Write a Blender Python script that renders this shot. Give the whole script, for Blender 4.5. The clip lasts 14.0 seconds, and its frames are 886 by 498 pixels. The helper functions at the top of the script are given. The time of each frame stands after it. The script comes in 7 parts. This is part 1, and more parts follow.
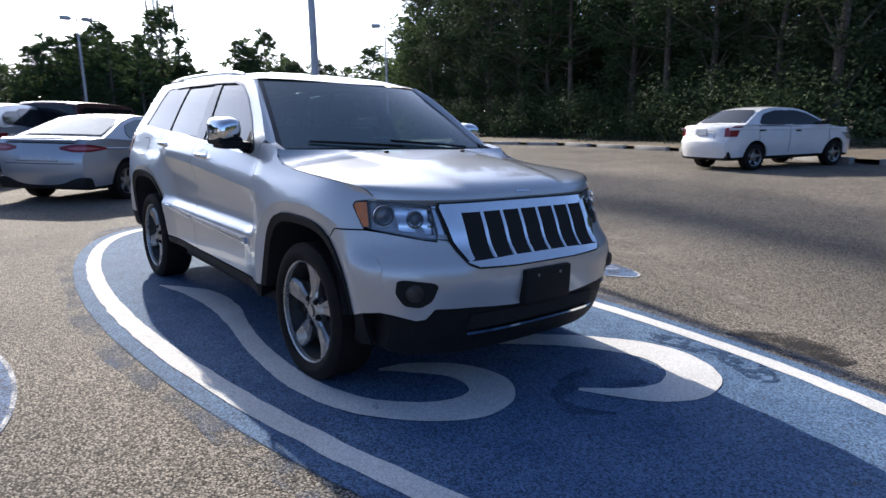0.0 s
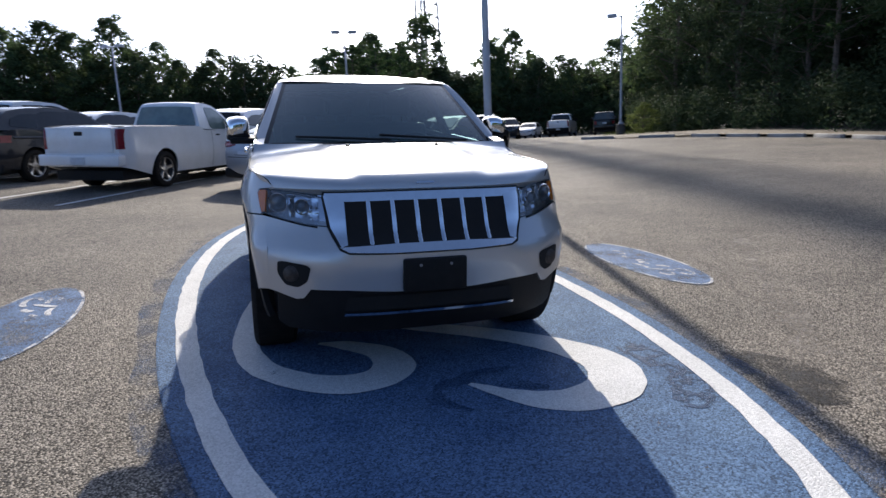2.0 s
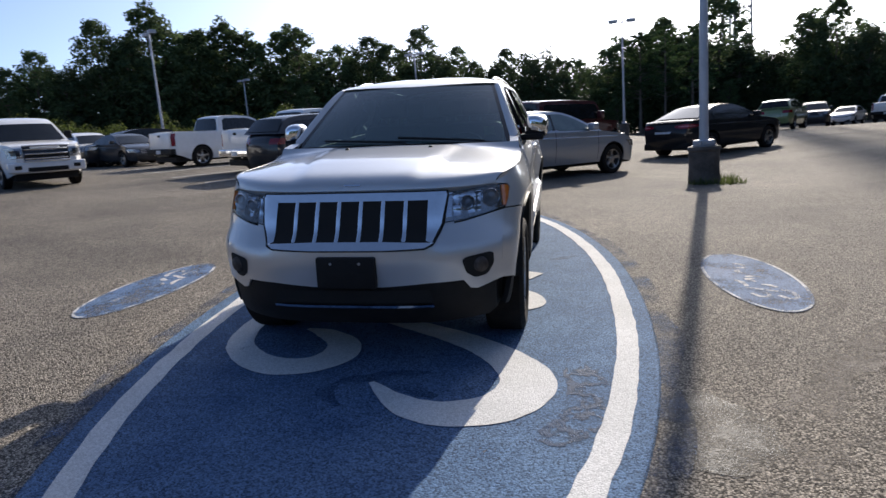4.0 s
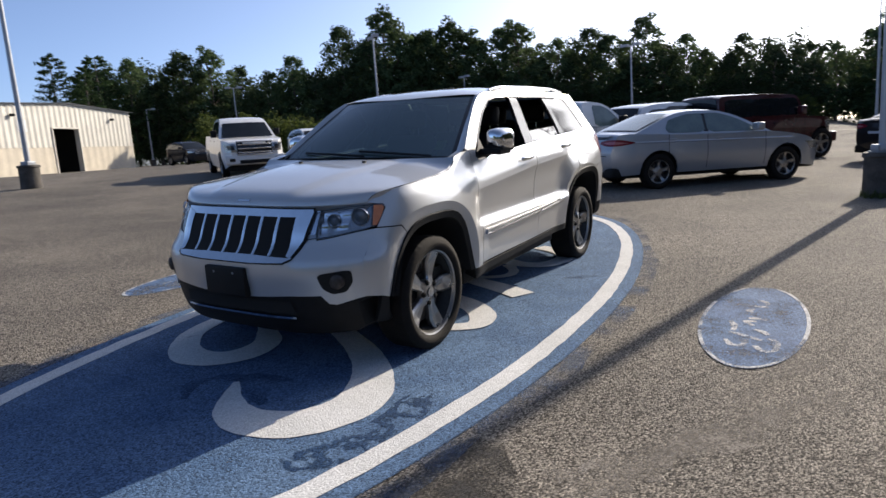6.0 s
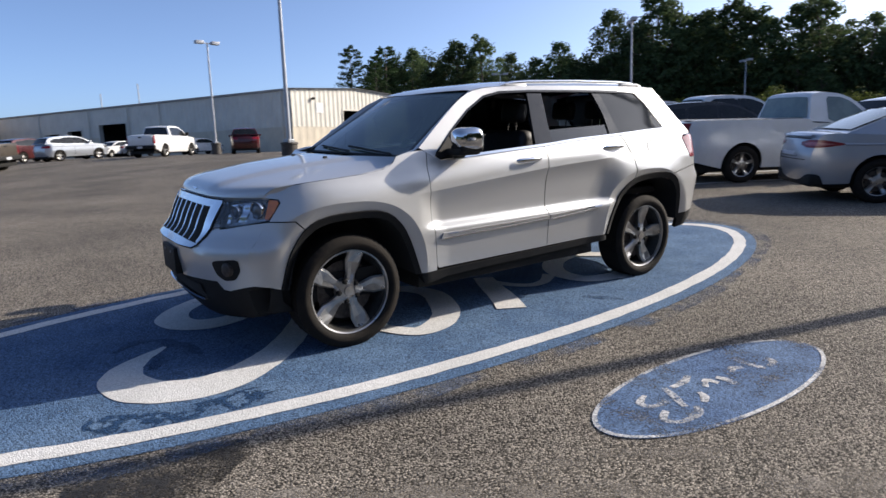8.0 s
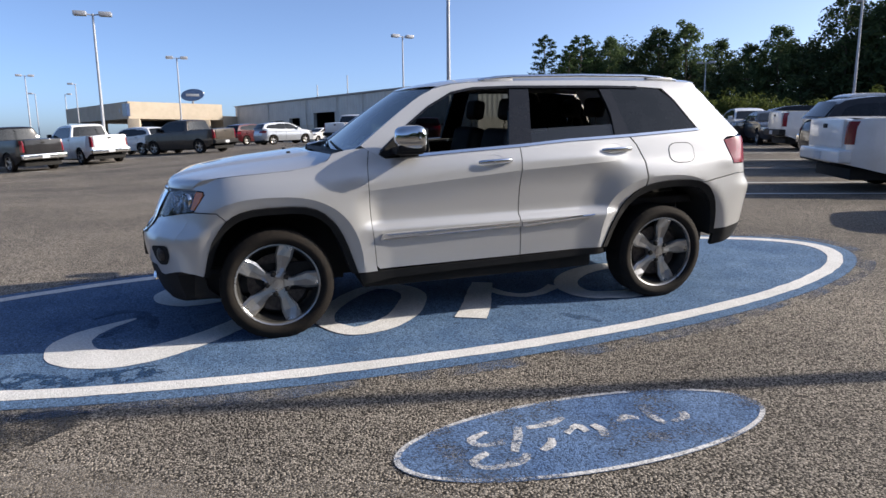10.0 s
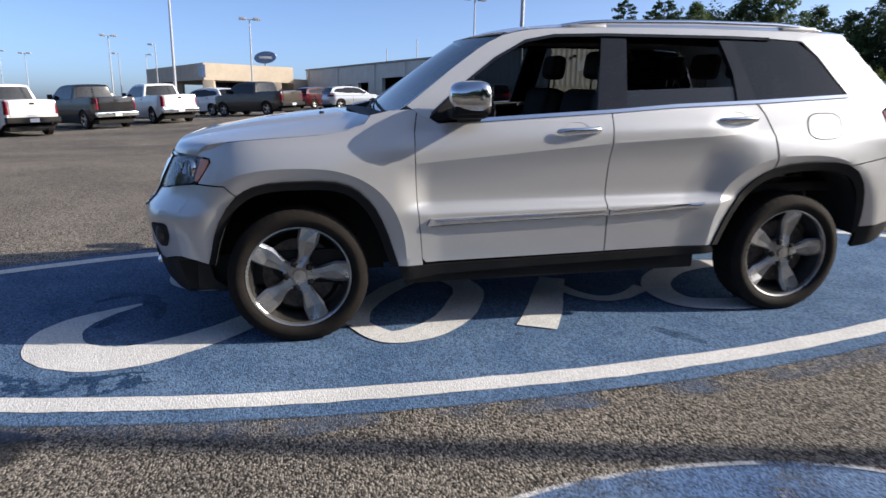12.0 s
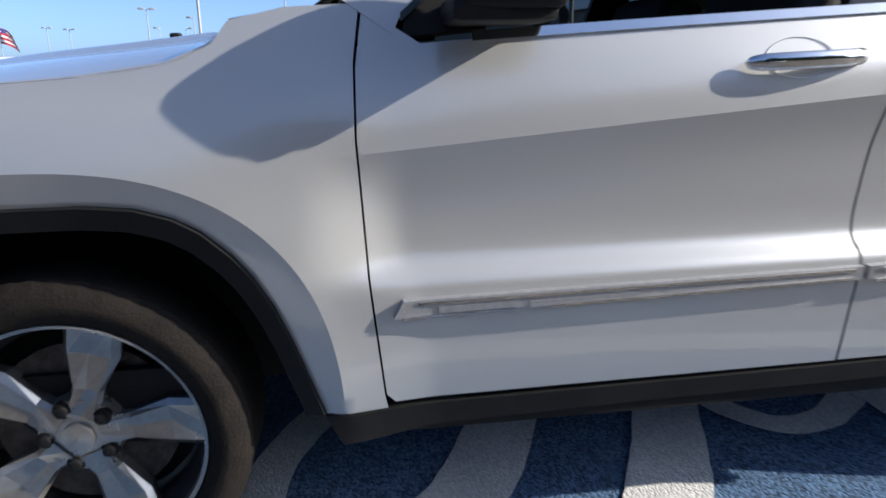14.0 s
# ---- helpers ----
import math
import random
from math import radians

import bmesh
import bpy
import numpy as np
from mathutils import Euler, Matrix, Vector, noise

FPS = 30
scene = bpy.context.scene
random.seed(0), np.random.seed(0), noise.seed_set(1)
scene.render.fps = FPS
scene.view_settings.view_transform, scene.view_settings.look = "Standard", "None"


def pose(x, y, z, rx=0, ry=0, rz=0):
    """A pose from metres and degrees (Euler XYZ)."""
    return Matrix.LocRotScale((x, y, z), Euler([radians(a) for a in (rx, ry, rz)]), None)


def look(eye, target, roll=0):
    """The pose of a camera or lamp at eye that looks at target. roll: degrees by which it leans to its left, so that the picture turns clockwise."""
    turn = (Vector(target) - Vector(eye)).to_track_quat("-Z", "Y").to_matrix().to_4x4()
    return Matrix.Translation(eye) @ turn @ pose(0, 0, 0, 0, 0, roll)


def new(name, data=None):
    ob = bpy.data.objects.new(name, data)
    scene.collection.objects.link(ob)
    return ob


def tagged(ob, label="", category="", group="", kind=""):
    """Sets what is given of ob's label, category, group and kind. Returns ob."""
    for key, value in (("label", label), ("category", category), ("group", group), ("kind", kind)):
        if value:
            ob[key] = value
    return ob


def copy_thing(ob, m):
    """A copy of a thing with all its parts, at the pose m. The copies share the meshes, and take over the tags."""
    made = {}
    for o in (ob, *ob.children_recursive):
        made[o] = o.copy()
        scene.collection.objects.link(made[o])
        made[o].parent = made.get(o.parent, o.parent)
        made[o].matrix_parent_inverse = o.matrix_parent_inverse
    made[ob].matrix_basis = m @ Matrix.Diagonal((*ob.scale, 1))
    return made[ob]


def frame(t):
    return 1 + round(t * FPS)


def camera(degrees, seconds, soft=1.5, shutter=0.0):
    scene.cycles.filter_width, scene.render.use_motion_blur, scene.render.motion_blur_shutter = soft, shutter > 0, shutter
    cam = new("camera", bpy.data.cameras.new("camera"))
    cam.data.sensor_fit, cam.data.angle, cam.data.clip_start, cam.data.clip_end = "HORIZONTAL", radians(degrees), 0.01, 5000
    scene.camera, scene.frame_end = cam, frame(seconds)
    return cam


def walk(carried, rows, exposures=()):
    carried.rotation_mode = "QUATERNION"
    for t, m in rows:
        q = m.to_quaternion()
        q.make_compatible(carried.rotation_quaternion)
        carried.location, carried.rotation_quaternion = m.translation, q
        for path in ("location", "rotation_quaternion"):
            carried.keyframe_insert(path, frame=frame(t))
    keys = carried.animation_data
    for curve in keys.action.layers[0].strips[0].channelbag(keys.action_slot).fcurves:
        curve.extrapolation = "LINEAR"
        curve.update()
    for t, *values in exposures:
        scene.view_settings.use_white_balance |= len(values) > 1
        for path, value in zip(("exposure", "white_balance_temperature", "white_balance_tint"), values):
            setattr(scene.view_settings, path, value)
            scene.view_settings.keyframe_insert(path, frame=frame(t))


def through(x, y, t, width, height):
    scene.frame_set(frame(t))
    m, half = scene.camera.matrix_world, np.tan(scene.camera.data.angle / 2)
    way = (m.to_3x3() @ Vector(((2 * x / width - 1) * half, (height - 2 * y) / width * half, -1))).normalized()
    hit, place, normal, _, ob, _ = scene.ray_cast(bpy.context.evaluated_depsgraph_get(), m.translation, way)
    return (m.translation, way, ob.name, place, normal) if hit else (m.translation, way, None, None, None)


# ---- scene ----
import itertools
from mathutils.geometry import delaunay_2d_cdt

# ---- camera and walk ----
PATH = [
    (0.0, (4.441, -2.329, 1.346), (2.906, -1.110, 0.951), -1.23),
    (0.5, (4.734, -2.022, 1.312), (3.074, -0.973, 0.929), -1.55),
    (1.0, (4.969, -1.637, 1.292), (3.220, -0.769, 0.856), -2.57),
    (1.5, (5.204, -1.222, 1.287), (3.384, -0.506, 0.869), -2.71),
    (2.0, (5.380, -0.797, 1.280), (3.490, -0.269, 0.895), -2.61),
    (2.5, (5.458, -0.324, 1.283), (3.517, -0.012, 0.920), -2.68),
    (3.0, (5.536, 0.172, 1.258), (3.568, 0.232, 0.904), -3.43),
    (5.5, (5.108, 2.570, 1.214), (3.341, 1.702, 0.864), -4.31),
    (6.0, (4.810, 3.019, 1.235), (3.122, 1.995, 0.911), -4.02),
    (6.5, (4.525, 3.477, 1.218), (2.941, 2.286, 0.950), -3.15),
    (7.0, (4.117, 3.828, 1.218), (2.663, 2.485, 0.932), -2.41),
    (7.5, (3.719, 4.227, 1.206), (2.409, 2.747, 0.904), -2.66),
    (8.0, (3.221, 4.485, 1.214), (2.097, 2.862, 0.890), -1.93),
    (10.5, (1.445, 5.108, 1.235), (0.921, 3.208, 0.893), -0.42),
    (11.0, (1.398, 5.040, 1.232), (0.899, 3.138, 0.867), 0.05),
    (11.5, (1.382, 4.663, 1.208), (0.921, 2.761, 0.795), 1.39),
    (12.0, (1.345, 4.211, 1.195), (0.967, 2.296, 0.759), 0.90),
    (12.5, (1.263, 3.674, 1.184), (0.947, 1.747, 0.753), 1.66),
    (13.0, (1.170, 3.178, 1.214), (0.864, 1.259, 0.738), 0.95),
    (13.5, (0.966, 2.655, 1.128), (0.638, 0.743, 0.640), 0.85),
    (14.0, (0.842, 2.156, 1.048), (0.600, 0.241, 0.528), 0.00),
]
cam = camera(70.0, 14.0, soft=1.5, shutter=0.3)
walk(cam, [(t, look(eye, target, roll)) for t, eye, target, roll in PATH], [(0.0, 1.36, 6550, 14), (1.2, 1.26, 6550, 14), (3.0, 1.04, 6600, 14), (6.0, 0.93, 6950, 14), (8.0, 0.99, 6800, 14), (10.5, 1.08, 6800, 14), (12.5, 1.02, 6700, 14), (14.0, 1.12, 6450, 12)])

# ---- world and sun ----
SUN_EL, SUN_TO = radians(27), Vector((-0.976, 0.215))
world = bpy.data.worlds.new("sky")
scene.world = world
world.use_nodes = True
wn = world.node_tree
sky = wn.nodes.new("ShaderNodeTexSky")
sky.sky_type, sky.sun_disc = "NISHITA", False
sky.sun_elevation, sky.sun_rotation = SUN_EL, math.atan2(SUN_TO.x, SUN_TO.y)
sky.air_density, sky.dust_density, sky.ozone_density = 0.45, 1.7, 3.2
tone = wn.nodes.new("ShaderNodeMix")
tone.data_type, tone.blend_type = "RGBA", "MULTIPLY"
tone.inputs[0].default_value, tone.inputs[7].default_value = 1.0, (0.92, 1.0, 1.02, 1)
wn.links.new(sky.outputs[0], tone.inputs[6])
wn.links.new(tone.outputs[2], wn.nodes["Background"].inputs[0])
wn.nodes["Background"].inputs[1].default_value = 0.124
sun = new("sun", bpy.data.lights.new("sun", "SUN"))
sun.data.energy, sun.data.angle, sun.data.color = 3.5, radians(0.6), (1.0, 0.945, 0.83)
to_sun = Vector((SUN_TO.x * math.cos(SUN_EL), SUN_TO.y * math.cos(SUN_EL), math.sin(SUN_EL)))
sun.matrix_basis = look(to_sun * 100, (0, 0, 0))


# ---- materials ----
def ramp_mix(nt, fac, a, b):
    n = nt.nodes.new("ShaderNodeMix")
    n.data_type = "RGBA"
    nt.links.new(fac, n.inputs[0])
    n.inputs[6].default_value, n.inputs[7].default_value = (*a, 1), (*b, 1)
    return n


def noise_node(nt, coord, scale, detail=4.0, rough=0.6):
    n = nt.nodes.new("ShaderNodeTexNoise")
    n.inputs["Scale"].default_value, n.inputs["Detail"].default_value, n.inputs["Roughness"].default_value = scale, detail, rough
    nt.links.new(coord, n.inputs["Vector"])
    return n


def spread(nt, value, lo, hi):
    n = nt.nodes.new("ShaderNodeMapRange")
    n.inputs["From Min"].default_value, n.inputs["From Max"].default_value = lo, hi
    nt.links.new(value, n.inputs["Value"])
    return n.outputs[0]


def surface(name, a, b=None, scale=8.0, rough=0.5, metal=0.0, bump=0.0, bump_scale=60.0, coat=0.0, vary=0.0, contrast=(0.35, 0.65), rough_vary=0.1, spec=0.5):
    """A material whose colour runs between a and b in two sizes of noise, with fine relief."""
    m = bpy.data.materials.new(name)
    m.use_nodes = True
    nt = m.node_tree
    p = nt.nodes["Principled BSDF"]
    co = nt.nodes.new("ShaderNodeTexCoord").outputs["Object"]
    b = b or tuple(c * 0.8 for c in a)
    big, small = noise_node(nt, co, scale), noise_node(nt, co, scale * 9, 3.0)
    add = nt.nodes.new("ShaderNodeMath")
    add.operation = "MULTIPLY_ADD"
    add.inputs[1].default_value = 0.35
    nt.links.new(small.outputs[0], add.inputs[0])
    sub = nt.nodes.new("ShaderNodeMath")
    sub.operation = "SUBTRACT"
    sub.inputs[1].default_value = 0.175
    nt.links.new(big.outputs[0], sub.inputs[0])
    nt.links.new(sub.outputs[0], add.inputs[2])
    mix = ramp_mix(nt, spread(nt, add.outputs[0], *contrast), a, b)
    out = mix.outputs[2]
    if vary:
        info = nt.nodes.new("ShaderNodeObjectInfo")
        hsv = nt.nodes.new("ShaderNodeHueSaturation")
        nt.links.new(out, hsv.inputs["Color"])
        nt.links.new(spread_to(nt, info.outputs["Random"], 1 - vary, 1 + vary), hsv.inputs["Value"])
        out = hsv.outputs[0]
    nt.links.new(out, p.inputs["Base Color"])
    p.inputs["Metallic"].default_value = metal
    nt.links.new(spread_to(nt, big.outputs[0], max(rough - rough_vary, 0.02), min(rough + rough_vary, 1)), p.inputs["Roughness"])
    p.inputs["Coat Weight"].default_value, p.inputs["Coat Roughness"].default_value = coat, 0.04
    p.inputs["Specular IOR Level"].default_value = spec
    if bump:
        bn = nt.nodes.new("ShaderNodeBump")
        bn.inputs["Strength"].default_value, bn.inputs["Distance"].default_value = bump, 0.01
        nt.links.new(noise_node(nt, co, bump_scale, 5.0).outputs[0], bn.inputs["Height"])
        nt.links.new(bn.outputs[0], p.inputs["Normal"])
    return m


def spread_to(nt, value, lo, hi):
    n = nt.nodes.new("ShaderNodeMapRange")
    n.inputs["To Min"].default_value, n.inputs["To Max"].default_value = lo, hi
    nt.links.new(value, n.inputs["Value"])
    return n.outputs[0]


def glass(name, tint, clear=0.5, rough=0.02, ior=1.5, body=0.25):
    """Tinted pane: part clear, part dark body under a gloss coat."""
    m = bpy.data.materials.new(name)
    m.use_nodes = True
    nt = m.node_tree
    p = nt.nodes["Principled BSDF"]
    p.inputs["Base Color"].default_value = (*[c * body for c in tint], 1)
    p.inputs["Roughness"].default_value = rough
    p.inputs["Specular IOR Level"].default_value = 0.6
    tr = nt.nodes.new("ShaderNodeBsdfTransparent")
    tr.inputs[0].default_value = (*tint, 1)
    mix = nt.nodes.new("ShaderNodeMixShader")
    mix.inputs[0].default_value = clear
    nt.links.new(p.outputs[0], mix.inputs[1])
    nt.links.new(tr.outputs[0], mix.inputs[2])
    gl = nt.nodes.new("ShaderNodeBsdfGlossy")
    gl.inputs["Roughness"].default_value = rough
    fr = nt.nodes.new("ShaderNodeFresnel")
    fr.inputs[0].default_value = ior
    top = nt.nodes.new("ShaderNodeMixShader")
    nt.links.new(fr.outputs[0], top.inputs[0])
    nt.links.new(mix.outputs[0], top.inputs[1])
    nt.links.new(gl.outputs[0], top.inputs[2])
    nt.links.new(top.outputs[0], nt.nodes["Material Output"].inputs[0])
    return m


def asphalt_material():
    """Worn asphalt: pale stones in dark binder, broad stains, hollows between the stones."""
    m = bpy.data.materials.new("asphalt")
    m.use_nodes = True
    nt = m.node_tree
    p = nt.nodes["Principled BSDF"]
    co = nt.nodes.new("ShaderNodeTexCoord").outputs["Object"]
    vo = nt.nodes.new("ShaderNodeTexVoronoi")
    vo.inputs["Scale"].default_value = 115
    nt.links.new(co, vo.inputs["Vector"])
    sep = nt.nodes.new("ShaderNodeSeparateColor")
    nt.links.new(vo.outputs["Color"], sep.inputs[0])
    stone = ramp_mix(nt, spread(nt, sep.outputs[0], 0.15, 1.0), (0.060, 0.055, 0.049), (0.49, 0.45, 0.395))
    pit = ramp_mix(nt, spread(nt, vo.outputs["Distance"], 0.35, 0.75), (1, 1, 1), (0.25, 0.25, 0.25))
    mul = nt.nodes.new("ShaderNodeMix")
    mul.data_type, mul.blend_type = "RGBA", "MULTIPLY"
    mul.inputs[0].default_value = 1.0
    nt.links.new(stone.outputs[2], mul.inputs[6])
    nt.links.new(pit.outputs[2], mul.inputs[7])
    broad = ramp_mix(nt, spread(nt, noise_node(nt, co, 0.35, 6.0).outputs[0], 0.3, 0.7), (0.62, 0.61, 0.60), (1.25, 1.2, 1.13))
    mul2 = nt.nodes.new("ShaderNodeMix")
    mul2.data_type, mul2.blend_type = "RGBA", "MULTIPLY"
    mul2.inputs[0].default_value = 1.0
    nt.links.new(mul.outputs[2], mul2.inputs[6])
    nt.links.new(broad.outputs[2], mul2.inputs[7])
    nt.links.new(mul2.outputs[2], p.inputs["Base Color"])
    nt.links.new(spread_to(nt, noise_node(nt, co, 30, 3.0).outputs[0], 0.7, 0.95), p.inputs["Roughness"])
    p.inputs["Specular IOR Level"].default_value = 0.12
    height = nt.nodes.new("ShaderNodeMath")
    height.operation = "MULTIPLY_ADD"
    height.inputs[1].default_value = 0.6
    nt.links.new(noise_node(nt, co, 160, 2.0).outputs[0], height.inputs[0])
    inv = nt.nodes.new("ShaderNodeMath")
    inv.operation = "SUBTRACT"
    inv.inputs[0].default_value = 1.0
    nt.links.new(vo.outputs["Distance"], inv.inputs[1])
    nt.links.new(inv.outputs[0], height.inputs[2])
    bn = nt.nodes.new("ShaderNodeBump")
    bn.inputs["Strength"].default_value, bn.inputs["Distance"].default_value = 0.9, 0.008
    nt.links.new(height.outputs[0], bn.inputs["Height"])
    nt.links.new(bn.outputs[0], p.inputs["Normal"])
    return m


def road_paint(name, a, b, worn, scale=2.2, soft=0.06, rough=(0.5, 0.8), grain=(0.55, 1.35), net=False):
    """Paint on asphalt: streaked, each stone a little lighter or darker, bare where worn, with the stones' relief."""
    m = bpy.data.materials.new(name)
    m.use_nodes = True
    nt = m.node_tree
    p = nt.nodes["Principled BSDF"]
    co = nt.nodes.new("ShaderNodeTexCoord").outputs["Object"]
    broad = noise_node(nt, co, scale, 6.0, 0.65)
    mix = ramp_mix(nt, spread(nt, broad.outputs[0], 0.3, 0.7), a, b)
    vo = nt.nodes.new("ShaderNodeTexVoronoi")
    vo.inputs["Scale"].default_value = 140
    nt.links.new(co, vo.inputs["Vector"])
    sep = nt.nodes.new("ShaderNodeSeparateColor")
    nt.links.new(vo.outputs["Color"], sep.inputs[0])
    speck = ramp_mix(nt, sep.outputs[0], (grain[0],) * 3, (grain[1],) * 3)
    mul = nt.nodes.new("ShaderNodeMix")
    mul.data_type, mul.blend_type = "RGBA", "MULTIPLY"
    mul.inputs[0].default_value = 1.0
    nt.links.new(mix.outputs[2], mul.inputs[6])
    nt.links.new(speck.outputs[2], mul.inputs[7])
    nt.links.new(mul.outputs[2], p.inputs["Base Color"])
    nt.links.new(spread_to(nt, broad.outputs[0], *rough), p.inputs["Roughness"])
    p.inputs["Specular IOR Level"].default_value = 0.14
    bn = nt.nodes.new("ShaderNodeBump")
    bn.invert = True
    bn.inputs["Strength"].default_value, bn.inputs["Distance"].default_value = 0.5, 0.006
    nt.links.new(vo.outputs["Distance"], bn.inputs["Height"])
    nt.links.new(bn.outputs[0], p.inputs["Normal"])
    if worn > 0:
        wear = nt.nodes.new("ShaderNodeMath")
        wear.operation = "MULTIPLY_ADD"
        wear.inputs[1].default_value = 0.6
        nt.links.new(noise_node(nt, co, 60, 4.0, 0.8).outputs[0], wear.inputs[0])
        nt.links.new(noise_node(nt, co, 3.1, 4.0).outputs[0], wear.inputs[2])
        if net:
            off, fold, wear = (nt.nodes.new("ShaderNodeMath") for _ in range(3))
            off.operation, fold.operation, wear.operation = "SUBTRACT", "ABSOLUTE", "MULTIPLY_ADD"
            off.inputs[1].default_value, wear.inputs[1].default_value, wear.inputs[2].default_value = 0.5, -7.0, 1.0
            nt.links.new(noise_node(nt, co, 6.5, 3.0, 0.6).outputs[0], off.inputs[0])
            nt.links.new(off.outputs[0], fold.inputs[0])
            nt.links.new(fold.outputs[0], wear.inputs[0])
        tr = nt.nodes.new("ShaderNodeBsdfTransparent")
        ms = nt.nodes.new("ShaderNodeMixShader")
        nt.links.new(spread(nt, wear.outputs[0], worn, worn + soft), ms.inputs[0])
        nt.links.new(tr.outputs[0], ms.inputs[1])
        nt.links.new(p.outputs[0], ms.inputs[2])
        nt.links.new(ms.outputs[0], nt.nodes["Material Output"].inputs[0])
    return m


